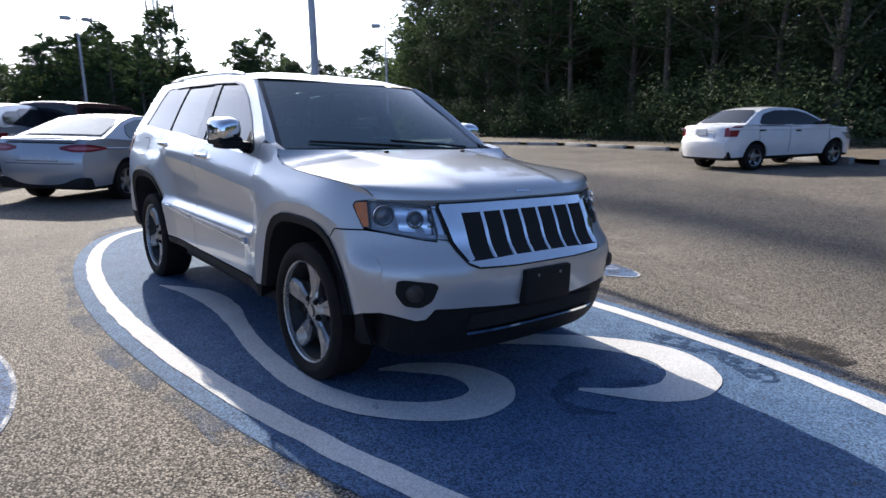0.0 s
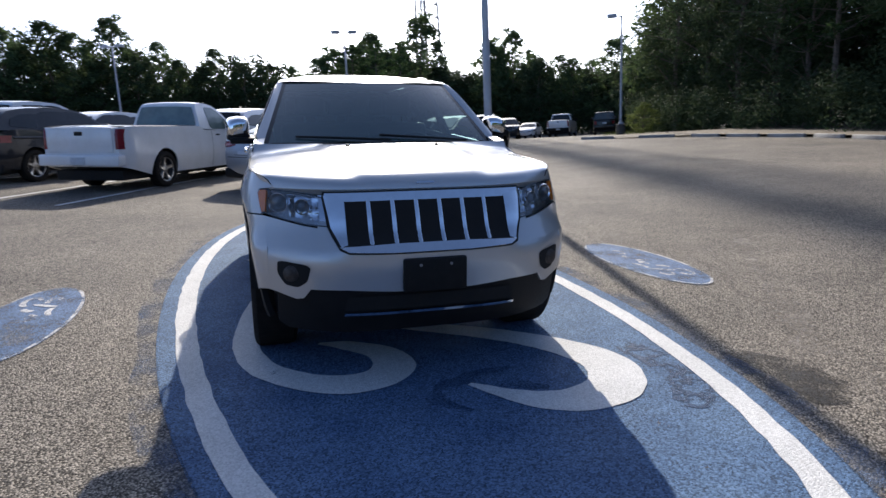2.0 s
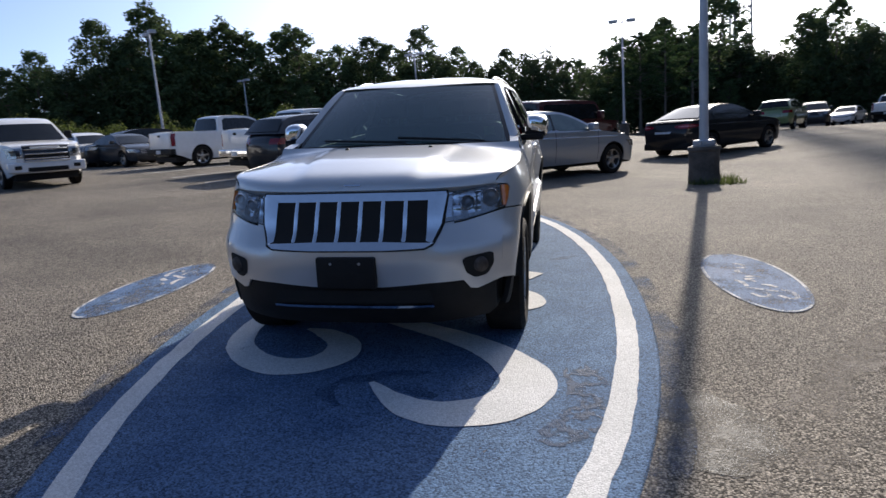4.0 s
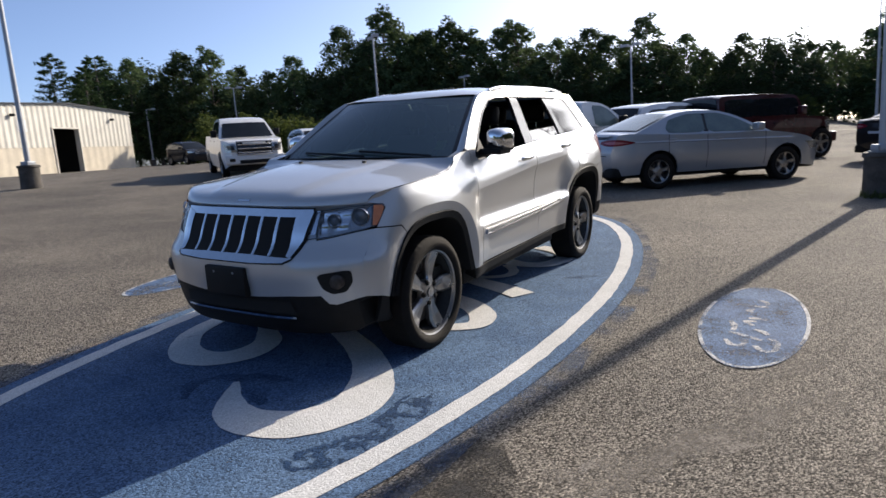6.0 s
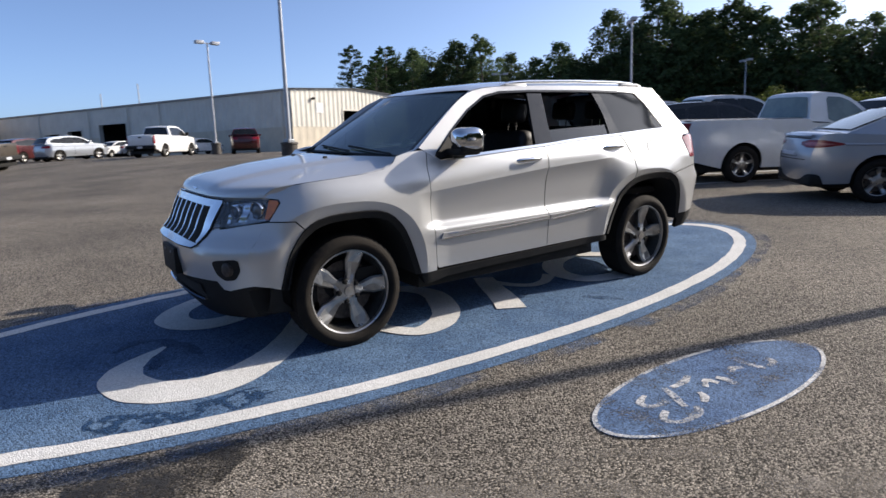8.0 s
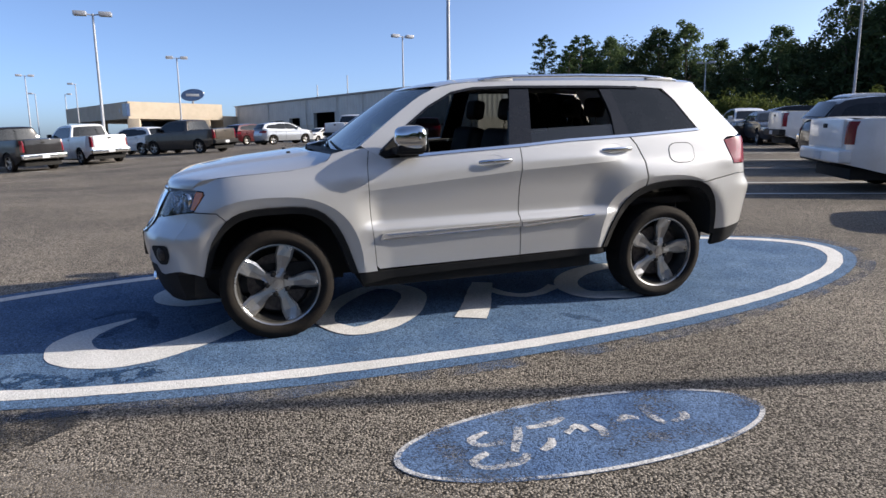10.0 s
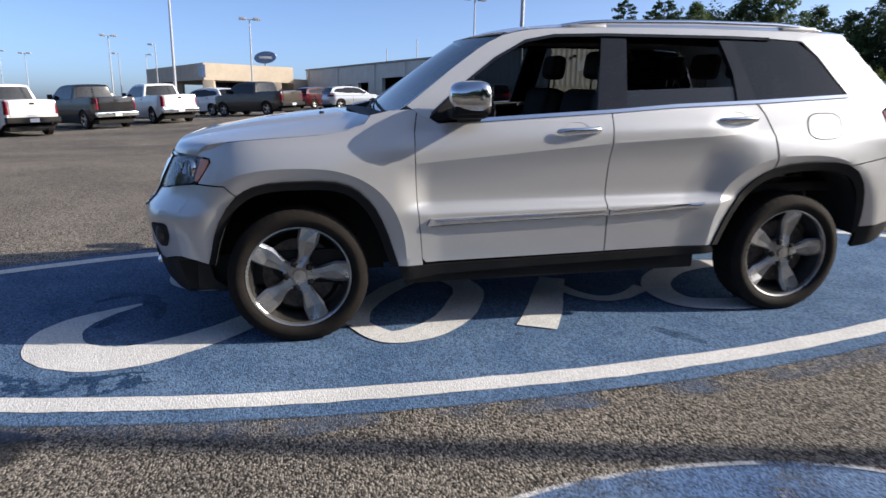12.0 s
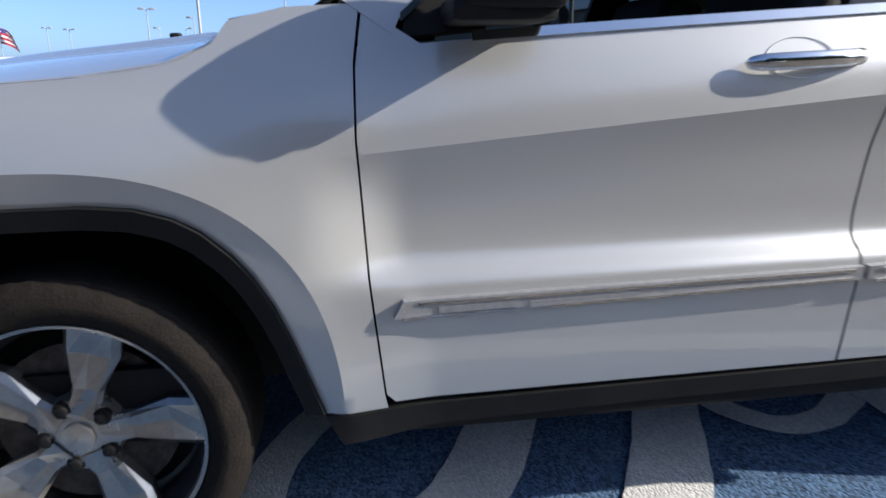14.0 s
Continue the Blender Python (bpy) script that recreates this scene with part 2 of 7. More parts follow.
M = {
    "asphalt": asphalt_material(),
    "blue": road_paint("blue_road_paint", (0.050, 0.098, 0.182), (0.098, 0.160, 0.252), 0.50, rough=(0.80, 0.97), grain=(0.35, 1.6)),
    "blue_thin": road_paint("thin_blue_overspray", (0.08, 0.115, 0.18), (0.12, 0.16, 0.23), 0.72, 2.2, 0.40, (0.85, 0.97), (0.3, 1.5)),
    "blue_faded": road_paint("faded_blue_road_paint", (0.060, 0.110, 0.215), (0.105, 0.165, 0.27), 0.52, 2.2, 0.30, (0.7, 0.9), (0.35, 1.5)),
    "white_road": road_paint("white_road_paint", (0.56, 0.56, 0.545), (0.68, 0.675, 0.66), 0.52, 2.2, 0.08, (0.78, 0.95), (0.74, 1.08)),
    "white_worn": road_paint("worn_white_road_paint", (0.52, 0.52, 0.52), (0.66, 0.66, 0.65), 0.70, 2.2, 0.20, (0.7, 0.9), (0.55, 1.15)),
    "stain": road_paint("damp_dark_stain", (0.022, 0.021, 0.020), (0.04, 0.038, 0.036), 0.68, 1.4, 0.35, (0.35, 0.6), (0.6, 1.4)),
    "damp": road_paint("wet_dark_streak", (0.022, 0.056, 0.125), (0.034, 0.076, 0.155), 0.66, 6.0, 0.5, (0.65, 0.85), (0.6, 1.4)),
    "net": road_paint("wet_dark_net", (0.012, 0.036, 0.085), (0.020, 0.052, 0.115), 0.45, 2.0, 0.45, (0.6, 0.8), (0.6, 1.4), True),
    "seam": road_paint("crumbled_pale_seam", (0.20, 0.18, 0.155), (0.30, 0.27, 0.235), 0.70, 3.0, 0.35, (0.8, 0.95), (0.4, 1.4)),
    "silver": surface("silver_metallic_paint", (0.550, 0.552, 0.548), (0.492, 0.494, 0.490), 1400, 0.36, 0.45, 0.0, coat=1.0, rough_vary=0.02),
    "silver_car": surface("cool_silver_paint", (0.40, 0.425, 0.46), (0.36, 0.385, 0.42), 700, 0.36, 0.5, coat=1.0, rough_vary=0.02),
    "white_car": surface("white_car_paint", (0.74, 0.74, 0.74), (0.68, 0.68, 0.67), 3, 0.35, coat=0.8),
    "black_car": surface("black_car_paint", (0.010, 0.010, 0.012), (0.016, 0.016, 0.018), 3, 0.6, coat=0.6, spec=0.1),
    "grey_car": surface("dark_grey_paint", (0.018, 0.020, 0.025), (0.026, 0.028, 0.033), 4, 0.5, 0.2, coat=0.7, spec=0.1),
    "brown_car": surface("brown_grey_paint", (0.05, 0.043, 0.037), (0.062, 0.052, 0.043), 4, 0.5, 0.2, coat=0.6, spec=0.1),
    "red_car": surface("dark_red_paint", (0.050, 0.007, 0.009), (0.068, 0.010, 0.012), 4, 0.3, 0.1, coat=1.0, spec=0.2),
    "red_bright": surface("bright_red_paint", (0.30, 0.03, 0.02), (0.36, 0.05, 0.03), 4, 0.3, coat=1.0),
    "green_car": surface("yellow_green_paint", (0.14, 0.19, 0.07), (0.17, 0.22, 0.09), 4, 0.3, coat=1.0),
    "chrome": surface("chrome", (0.82, 0.83, 0.84), (0.76, 0.77, 0.78), 20, 0.08, 1.0, rough_vary=0.04),
    "plastic": surface("black_plastic", (0.006, 0.006, 0.0065), (0.011, 0.011, 0.011), 12, 0.62, spec=0.25, bump=0.15, bump_scale=900),
    "gloss_black": surface("gloss_black", (0.012, 0.012, 0.013), (0.016, 0.016, 0.017), 6, 0.12),
    # near-black for seams, and for shade in recesses and interiors
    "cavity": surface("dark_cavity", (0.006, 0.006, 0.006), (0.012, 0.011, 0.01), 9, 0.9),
    "rubber": surface("tyre_rubber", (0.008, 0.007, 0.0062), (0.017, 0.0135, 0.011), 14, 0.8, spec=0.2, bump=0.3, bump_scale=150),
    "rim": surface("grey_alloy", (0.44, 0.43, 0.415), (0.34, 0.332, 0.32), 16, 0.3, 0.85),
    "iron": surface("brake_iron", (0.10, 0.085, 0.075), (0.05, 0.04, 0.035), 30, 0.6, 0.6),
    "seat": surface("black_leather", (0.014, 0.014, 0.015), (0.024, 0.023, 0.023), 20, 0.5, bump=0.2, bump_scale=300),
    "amber": surface("amber_lens", (0.70, 0.19, 0.025), (0.60, 0.15, 0.02), 40, 0.15, coat=1.0),
    "red_lens": surface("red_lens", (0.22, 0.005, 0.016), (0.16, 0.003, 0.011), 30, 0.22, coat=0.25),
    "lamp_silver": surface("reflector_silver", (0.47, 0.47, 0.465), (0.30, 0.30, 0.30), 35, 0.22, 0.75),
    "pink_lens": surface("pale_red_lens", (0.50, 0.14, 0.16), (0.42, 0.10, 0.12), 30, 0.25, coat=0.3),
    "tint": glass("tinted_glass", (0.16, 0.18, 0.19), 0.55),
    "windscreen": glass("windscreen_glass", (0.32, 0.50, 0.48), 0.55, ior=1.80, body=0.42),
    "dark_glass": surface("dark_window_glass", (0.008, 0.010, 0.011), (0.014, 0.016, 0.018), 5, 0.05, spec=0.4, rough_vary=0.02),
    "pale_glass": surface("pale_window_glass", (0.10, 0.14, 0.14), (0.14, 0.19, 0.18), 3, 0.06, spec=0.7, rough_vary=0.02),
    "lens": glass("clear_lens", (0.9, 0.92, 0.95), 0.88),
    "satin": surface("satin_grey_trim", (0.46, 0.46, 0.465), (0.38, 0.38, 0.385), 60, 0.4, 0.6),
    "projector": surface("projector_lens", (0.16, 0.18, 0.20), (0.10, 0.115, 0.13), 20, 0.06, spec=0.9, rough_vary=0.02),
    # rim metal darkened, the shade behind the spokes is in this colour
    "barrel": surface("dark_wheel_barrel", (0.035, 0.034, 0.033), (0.06, 0.058, 0.055), 18, 0.5, 0.6),
    "plate": surface("plate_white", (0.55, 0.57, 0.6), (0.45, 0.47, 0.5), 20, 0.4),
    "sticker": surface("green_sticker", (0.42, 0.55, 0.12), (0.36, 0.48, 0.10), 30, 0.5),
    "concrete": surface("grey_concrete", (0.045, 0.040, 0.035), (0.095, 0.085, 0.075), 5, 0.85, bump=0.6, bump_scale=40),
    "kerb": surface("pale_kerb_concrete", (0.36, 0.35, 0.33), (0.24, 0.23, 0.21), 3, 0.85, bump=0.5, bump_scale=40),
    "pole": surface("grey_painted_steel", (0.42, 0.44, 0.47), (0.36, 0.38, 0.41), 4, 0.45, 0.2),
    "lamp_head": surface("grey_lamp_housing", (0.40, 0.41, 0.43), (0.33, 0.34, 0.36), 6, 0.45, 0.2),
    "steel": surface("galvanised_steel", (0.30, 0.31, 0.32), (0.24, 0.245, 0.25), 7, 0.5, 0.6),
    "panel": surface("off_white_metal_sheet", (0.60, 0.575, 0.51), (0.53, 0.505, 0.45), 0.8, 0.5),
    "wainscot": surface("tan_block_wall", (0.56, 0.50, 0.40), (0.48, 0.43, 0.35), 1.2, 0.8, bump=0.3, bump_scale=20),
    "stucco": surface("tan_stucco", (0.50, 0.42, 0.32), (0.44, 0.37, 0.28), 0.9, 0.85, bump=0.3, bump_scale=25),
    "sign_blue": surface("dark_blue_sign", (0.03, 0.06, 0.14), (0.05, 0.09, 0.18), 3, 0.3),
    "roof_sheet": surface("grey_roof_sheet", (0.35, 0.36, 0.37), (0.28, 0.29, 0.30), 1.0, 0.5),
    "bark": surface("grey_brown_bark", (0.085, 0.065, 0.05), (0.15, 0.12, 0.095), 6, 0.9, bump=0.8, bump_scale=18),
    "soil": surface("leaf_litter", (0.06, 0.045, 0.03), (0.13, 0.10, 0.06), 2, 0.95, bump=0.8, bump_scale=15),
    "flag_red": surface("flag_red", (0.5, 0.03, 0.04), (0.4, 0.02, 0.03), 5, 0.8),
    "flag_white": surface("flag_white", (0.75, 0.75, 0.75), (0.65, 0.65, 0.65), 5, 0.8),
    "flag_blue": surface("flag_blue", (0.03, 0.04, 0.16), (0.04, 0.05, 0.2), 5, 0.8),
}


def leaf_material(name, a, b, through=0.40):
    m = bpy.data.materials.new(name)
    m.use_nodes = True
    nt = m.node_tree
    p = nt.nodes["Principled BSDF"]
    geo = nt.nodes.new("ShaderNodeNewGeometry")
    mix = ramp_mix(nt, geo.outputs["Random Per Island"], a, b)
    info = nt.nodes.new("ShaderNodeObjectInfo")
    hsv = nt.nodes.new("ShaderNodeHueSaturation")
    nt.links.new(mix.outputs[2], hsv.inputs["Color"])
    nt.links.new(spread_to(nt, info.outputs["Random"], 0.7, 1.3), hsv.inputs["Value"])
    nt.links.new(hsv.outputs[0], p.inputs["Base Color"])
    p.inputs["Roughness"].default_value, p.inputs["Specular IOR Level"].default_value = 0.8, 0.15
    tl = nt.nodes.new("ShaderNodeBsdfTranslucent")
    nt.links.new(hsv.outputs[0], tl.inputs[0])
    ms = nt.nodes.new("ShaderNodeMixShader")
    ms.inputs[0].default_value = through
    nt.links.new(p.outputs[0], ms.inputs[1])
    nt.links.new(tl.outputs[0], ms.inputs[2])
    nt.links.new(ms.outputs[0], nt.nodes["Material Output"].inputs[0])
    return m


M["leaf"] = leaf_material("broad_leaves", (0.045, 0.075, 0.032), (0.10, 0.14, 0.058))
M["pine"] = leaf_material("pine_needles", (0.022, 0.045, 0.018), (0.05, 0.085, 0.03))
M["shrub"] = leaf_material("shrub_leaves", (0.075, 0.11, 0.025), (0.15, 0.18, 0.05))
# broad leaves again, darkened: the wood's shade is put into the colour
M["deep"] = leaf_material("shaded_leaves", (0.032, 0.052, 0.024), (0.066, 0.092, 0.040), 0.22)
M["grass"] = leaf_material("grass_blades", (0.07, 0.10, 0.03), (0.14, 0.16, 0.06))


# ---- mesh helpers ----
def part(name, bm, material, parent=None, label="", flat=False):
    """Links a bmesh as one mesh object, under a thing or a part."""
    me = bpy.data.meshes.new(name)
    folds = [i for i, e in enumerate(bm.edges) if not e.smooth]
    bm.to_mesh(me)
    bm.free()
    if not flat:
        me.polygons.foreach_set("use_smooth", [True] * len(me.polygons))
        me.set_sharp_from_angle(angle=radians(38))
        for i in folds:
            me.edges[i].use_edge_sharp = True
    me.materials.append(M[material] if isinstance(material, str) else material)
    ob = new(name, me)
    ob.parent = parent
    return tagged(ob, label) if label else ob


def share(name, src, parent, m=None):
    """Another object on the same mesh."""
    ob = new(name, src.data)
    ob.parent = parent
    if m is not None:
        ob.matrix_basis = m
    return ob


def thing(name, label, category, m=None, group=""):
    ob = new(name)
    if m is not None:
        ob.matrix_basis = m
    return tagged(ob, label, category, group)


def sstep(a, b, x):
    u = min(max((x - a) / (b - a), 0.0), 1.0)
    return u * u * (3 - 2 * u)


def spl(xs, ys):
    """A smooth monotone curve through a few knots."""
    n = len(xs)
    h = [xs[i + 1] - xs[i] for i in range(n - 1)]
    d = [(ys[i + 1] - ys[i]) / h[i] for i in range(n - 1)]
    s = [d[0]] + [0 if d[i - 1] * d[i] <= 0 else 2 * d[i - 1] * d[i] / (d[i - 1] + d[i]) for i in range(1, n - 1)] + [d[-1]]

    def value(x):
        if x <= xs[0]:
            return ys[0]
        if x >= xs[-1]:
            return ys[-1]
        i = 0
        while x > xs[i + 1]:
            i += 1
        u = (x - xs[i]) / h[i]
        return ((2 * u**3 - 3 * u**2 + 1) * ys[i] + (u**3 - 2 * u**2 + u) * h[i] * s[i] + (3 * u**2 - 2 * u**3) * ys[i + 1] + (u**3 - u**2) * h[i] * s[i + 1])

    return value


def rounded(pts, times=2, amount=0.22, closed=True):
    """Cuts the corners of an outline."""
    for _ in range(times):
        out = []
        n = len(pts)
        for i in range(n if closed else n - 1):
            a, b = Vector(pts[i]), Vector(pts[(i + 1) % n])
            out += [a.lerp(b, amount), a.lerp(b, 1 - amount)]
        if not closed:
            out = [Vector(pts[0])] + out + [Vector(pts[-1])]
        pts = out
    return [tuple(p) for p in pts]


def stepped(pts, step, closed=True):
    out = []
    n = len(pts)
    for i in range(n if closed else n - 1):
        a, b = Vector(pts[i]), Vector(pts[(i + 1) % n])
        k = max(1, int(math.ceil((b - a).length / step)))
        out += [tuple(a.lerp(b, j / k)) for j in range(k)]
    if not closed:
        out.append(tuple(pts[-1]))
    return out


def inside(p, poly):
    x, y = p
    odd = False
    j = len(poly) - 1
    for i in range(len(poly)):
        (xi, yi), (xj, yj) = poly[i], poly[j]
        if (yi > y) != (yj > y) and x < (xj - xi) * (y - yi) / (yj - yi) + xi:
            odd = not odd
        j = i
    return odd


def sheet(outline, f, step=0.06, thick=0.012, bm=None, out=None, crease=()):
    """A skin over a flat outline, laid into space by f(u, v), its rim turned in by thick. out: the way that it faces. crease: folded lines across it."""
    bm = bm or bmesh.new()
    rim = stepped(outline, step)
    us, vs = [p[0] for p in rim], [p[1] for p in rim]
    folds = [stepped(c, step, False) for c in crease if len(c) > 1]
    fold = [q for c in folds for q in c]
    rim_only, ties = len(rim), []
    for line in folds:
        start = len(rim)
        rim = rim + line
        ties += [(start + i, start + i + 1) for i in range(len(line) - 1)]
    pts = [Vector(p) for p in rim]
    nu, nv = int((max(us) - min(us)) / step), int((max(vs) - min(vs)) / step)
    near = (0.45 * step) ** 2
    for i in range(1, nu + 1):
        for j in range(1, nv + 1):
            p = (min(us) + i * (max(us) - min(us)) / (nu + 1), min(vs) + j * (max(vs) - min(vs)) / (nv + 1))
            if inside(p, rim[:rim_only]) and all((p[0] - q[0]) ** 2 + (p[1] - q[1]) ** 2 > near for q in rim):
                pts.append(Vector(p))
    n = rim_only
    vc, _, fc, *_ = delaunay_2d_cdt(pts, [(i, (i + 1) % n) for i in range(n)] + ties, [], 1, 1e-6)
    vs3 = [bm.verts.new(f(*v)) for v in vc]
    near_fold = {v3 for v3, v in zip(vs3, vc) if any((v[0] - q[0]) ** 2 + (v[1] - q[1]) ** 2 < 1e-8 for q in fold)}
    faces = []
    for t in fc:
        try:
            faces.append(bm.faces.new([vs3[k] for k in t]))
        except ValueError:
            pass
    if fold:
        for e in bm.edges:
            if e.verts[0] in near_fold and e.verts[1] in near_fold:
                e.smooth = False
    bm.normal_update()
    total = Vector()
    for fa in faces:
        total += fa.normal * fa.calc_area()
    if out is not None and total.dot(Vector(out)) < 0:
        bmesh.ops.reverse_faces(bm, faces=faces)
    bm.normal_update()
    if thick:
        for v in vs3:
            v.normal_update()
        edge = [e for e in {e for fa in faces for e in fa.edges} if len(e.link_faces) == 1]
        normals = {v: v.normal.copy() for e in edge for v in e.verts}
        twin = {v: bm.verts.new(v.co - nrm * thick) for v, nrm in normals.items()}
        for e in edge:
            lo = e.link_loops[0]
            a, b = lo.vert, lo.link_loop_next.vert
            bm.faces.new((b, a, twin[a], twin[b]))
    return bm


def mirrored(bm):
    """The same mesh on the other side of the middle plane."""
    other = bm.copy()
    for v in other.verts:
        v.co.y = -v.co.y
    bmesh.ops.reverse_faces(other, faces=other.faces[:])
    return other


def both(name, bm, material, parent, label="", left="", right=""):
    flip = mirrored(bm)
    return part(name, bm, material, parent, label), part(name, flip, material, parent, label)


def grid(f, nu, nv, bm=None, out=None):
    """A sheet of quads over f(u, v), u and v from 0 to 1."""
    bm = bm or bmesh.new()
    rows = [[bm.verts.new(f(i / nu, j / nv)) for j in range(nv + 1)] for i in range(nu + 1)]
    faces = [bm.faces.new((rows[i][j], rows[i + 1][j], rows[i + 1][j + 1], rows[i][j + 1])) for i in range(nu) for j in range(nv)]
    bm.normal_update()
    total = Vector()
    for fa in faces:
        total += fa.normal * fa.calc_area()
    if out is not None and total.dot(Vector(out)) < 0:
        bmesh.ops.reverse_faces(bm, faces=faces)
    return bm


def block(a, b, bevel=0.01, seg=2, bm=None, m=None):
    """A box from corner a to corner b with rounded edges."""
    own = bmesh.new()
    bmesh.ops.create_cube(own, size=1)
    for v in own.verts:
        v.co = Vector([(a[i] + b[i]) / 2 + v.co[i] * (b[i] - a[i]) for i in range(3)])
    if bevel:
        bmesh.ops.bevel(own, geom=own.edges[:], offset=bevel, segments=seg, profile=0.6, affect="EDGES")
    if m is not None:
        own.transform(m)
    return merge(bm, own)


def merge(bm, own):
    if bm is None:
        return own
    me = bpy.data.meshes.new("tmp")
    own.to_mesh(me)
    own.free()
    bm.from_mesh(me)
    bpy.data.meshes.remove(me)
    return bm


def lathe(profile, seg=40, axis="Y", bm=None, m=None):
    """Turns (radius, offset) points round an axis."""
    own = bmesh.new()
    rings = []
    for r, o in profile:
        ring = []
        for k in range(seg):
            c, s = math.cos(2 * math.pi * k / seg) * r, math.sin(2 * math.pi * k / seg) * r
            ring.append(own.verts.new((c, o, s) if axis == "Y" else (c, s, o)))
        rings.append(ring)
    for a, b in zip(rings, rings[1:]):
        for k in range(seg):
            own.faces.new((a[k], a[(k + 1) % seg], b[(k + 1) % seg], b[k]))
    bmesh.ops.recalc_face_normals(own, faces=own.faces[:])
    if m is not None:
        own.transform(m)
    return merge(bm, own)


def rod(a, b, r0, r1=None, seg=10, bm=None):
    """A round bar from a to b."""
    a, b = Vector(a), Vector(b)
    own = bmesh.new()
    bmesh.ops.create_cone(own, cap_ends=True, segments=seg, radius1=r0, radius2=r0 if r1 is None else r1, depth=(b - a).length)
    own.transform(Matrix.Translation((a + b) / 2) @ (b - a).to_track_quat("Z", "Y").to_matrix().to_4x4())
    return merge(bm, own)


# ---- ground ----
NX, NY = 0.0152, 0.0373


def height(x, y):
    """The lot: a gentle slope about the car, easing out beyond."""
    p = -(NX * x + NY * y)
    p = p if p < 0.7 else 1.15 - 0.45 * math.exp(-(p - 0.7) / 0.45)
    k = sstep(3.2, 10.0, y)
    p = p * (1 - k) + (0.15 - 0.5 * sstep(28.0, 56.0, -x)) * k
    k = sstep(-6.0, 8.0, x) * sstep(5.0, 15.0, -y)
    far = min(max(-0.022 * y - 0.27, 0.0), 1.1) - 0.42 * sstep(4.0, 15.0, x) * sstep(12.0, 24.0, -y) * (1 - sstep(42.0, 60.0, -y))
    return p * (1 - k) + far * k


def axis_lines(near, far):
    a = [i * 0.5 for i in range(int(near / 0.5) + 1)]
    step = 0.6
    while a[-1] < far:
        a.append(a[-1] + step)
        step *= 1.12
    return [-v for v in reversed(a[1:])] + a


gl = axis_lines(14, 900)
ground_bm = bmesh.new()
gv = [[ground_bm.verts.new((x, y, height(x, y))) for y in gl] for x in gl]
for i in range(len(gl) - 1):
    for j in range(len(gl) - 1):
        ground_bm.faces.new((gv[i][j], gv[i + 1][j], gv[i + 1][j + 1], gv[i][j + 1]))
ground = part("ground", ground_bm, "asphalt")
tagged(ground, "worn grey asphalt lot with coarse pale stones and stains", "ground", kind="structure")


def on_ground(lift):
    return lambda x, y: (x, y, height(x, y) + lift)


def oval(cx, cy, a, b, power, turn, n=120):
    out = []
    for k in range(n):
        c, s = math.cos(2 * math.pi * k / n), math.sin(2 * math.pi * k / n)
        u, v = math.copysign(abs(c) ** (2 / power), c) * a, math.copysign(abs(s) ** (2 / power), s) * b
        out.append((cx + u * math.cos(turn) - v * math.sin(turn), cy + u * math.sin(turn) + v * math.cos(turn)))
    return out


def band(outer, inner, lift):
    """A ring on the ground between two outlines with as many points."""
    bm = bmesh.new()
    f = on_ground(lift)
    o, i = [bm.verts.new(f(*p)) for p in outer], [bm.verts.new(f(*p)) for p in inner]
    n = len(o)
    for k in range(n):
        bm.faces.new((o[k], o[(k + 1) % n], i[(k + 1) % n], i[k]))
    return bm


def stroke(knots, lift, wobble=0.006, closed=False, step=0.03):
    """A painted line of changing width through knots (x, y, width), with uneven edges."""
    t = list(range(len(knots)))
    fx, fy, fw = (smooth_through(t, [k[i] for k in knots]) for i in range(3))
    n = max(8, int(sum(math.dist(a[:2], b[:2]) for a, b in zip(knots, knots[1:])) / step))
    bm = bmesh.new()
    left, right = [], []
    f = on_ground(lift)
    for i in range(n + 1):
        u = i / n * (len(knots) - 1)
        x, y, w = fx(u), fy(u), max(fw(u), 0.01)
        dx, dy = fx(u + 0.01) - fx(u - 0.01), fy(u + 0.01) - fy(u - 0.01)
        d = math.hypot(dx, dy) or 1
        nx, ny = -dy / d, dx / d
        a = w / 2 + noise.noise((x * 14, y * 14, 1.7)) * wobble
        b = w / 2 + noise.noise((x * 14, y * 14, 8.1)) * wobble
        left.append(bm.verts.new(f(x + nx * a, y + ny * a)))
        right.append(bm.verts.new(f(x - nx * b, y - ny * b)))
    for i in range(n):
        bm.faces.new((left[i], left[i + 1], right[i + 1], right[i]))
    bmesh.ops.recalc_face_normals(bm, faces=bm.faces[:])
    if sum(fa.normal.z for fa in bm.faces) < 0:
        bmesh.ops.reverse_faces(bm, faces=bm.faces[:])
    return bm


def smooth_through(ts, vs):
    """A Catmull-Rom curve through evenly spaced values."""
    def value(u):
        u = min(max(u, 0), len(vs) - 1)
        i = min(int(u), len(vs) - 2)
        u -= i
        p = [vs[max(i - 1, 0)], vs[i], vs[i + 1], vs[min(i + 2, len(vs) - 1)]]
        return 0.5 * (2 * p[1] + (p[2] - p[0]) * u + (2 * p[0] - 5 * p[1] + 4 * p[2] - p[3]) * u * u + (3 * p[1] - p[0] - 3 * p[2] + p[3]) * u**3)
    return value


TURN = radians(2.75)


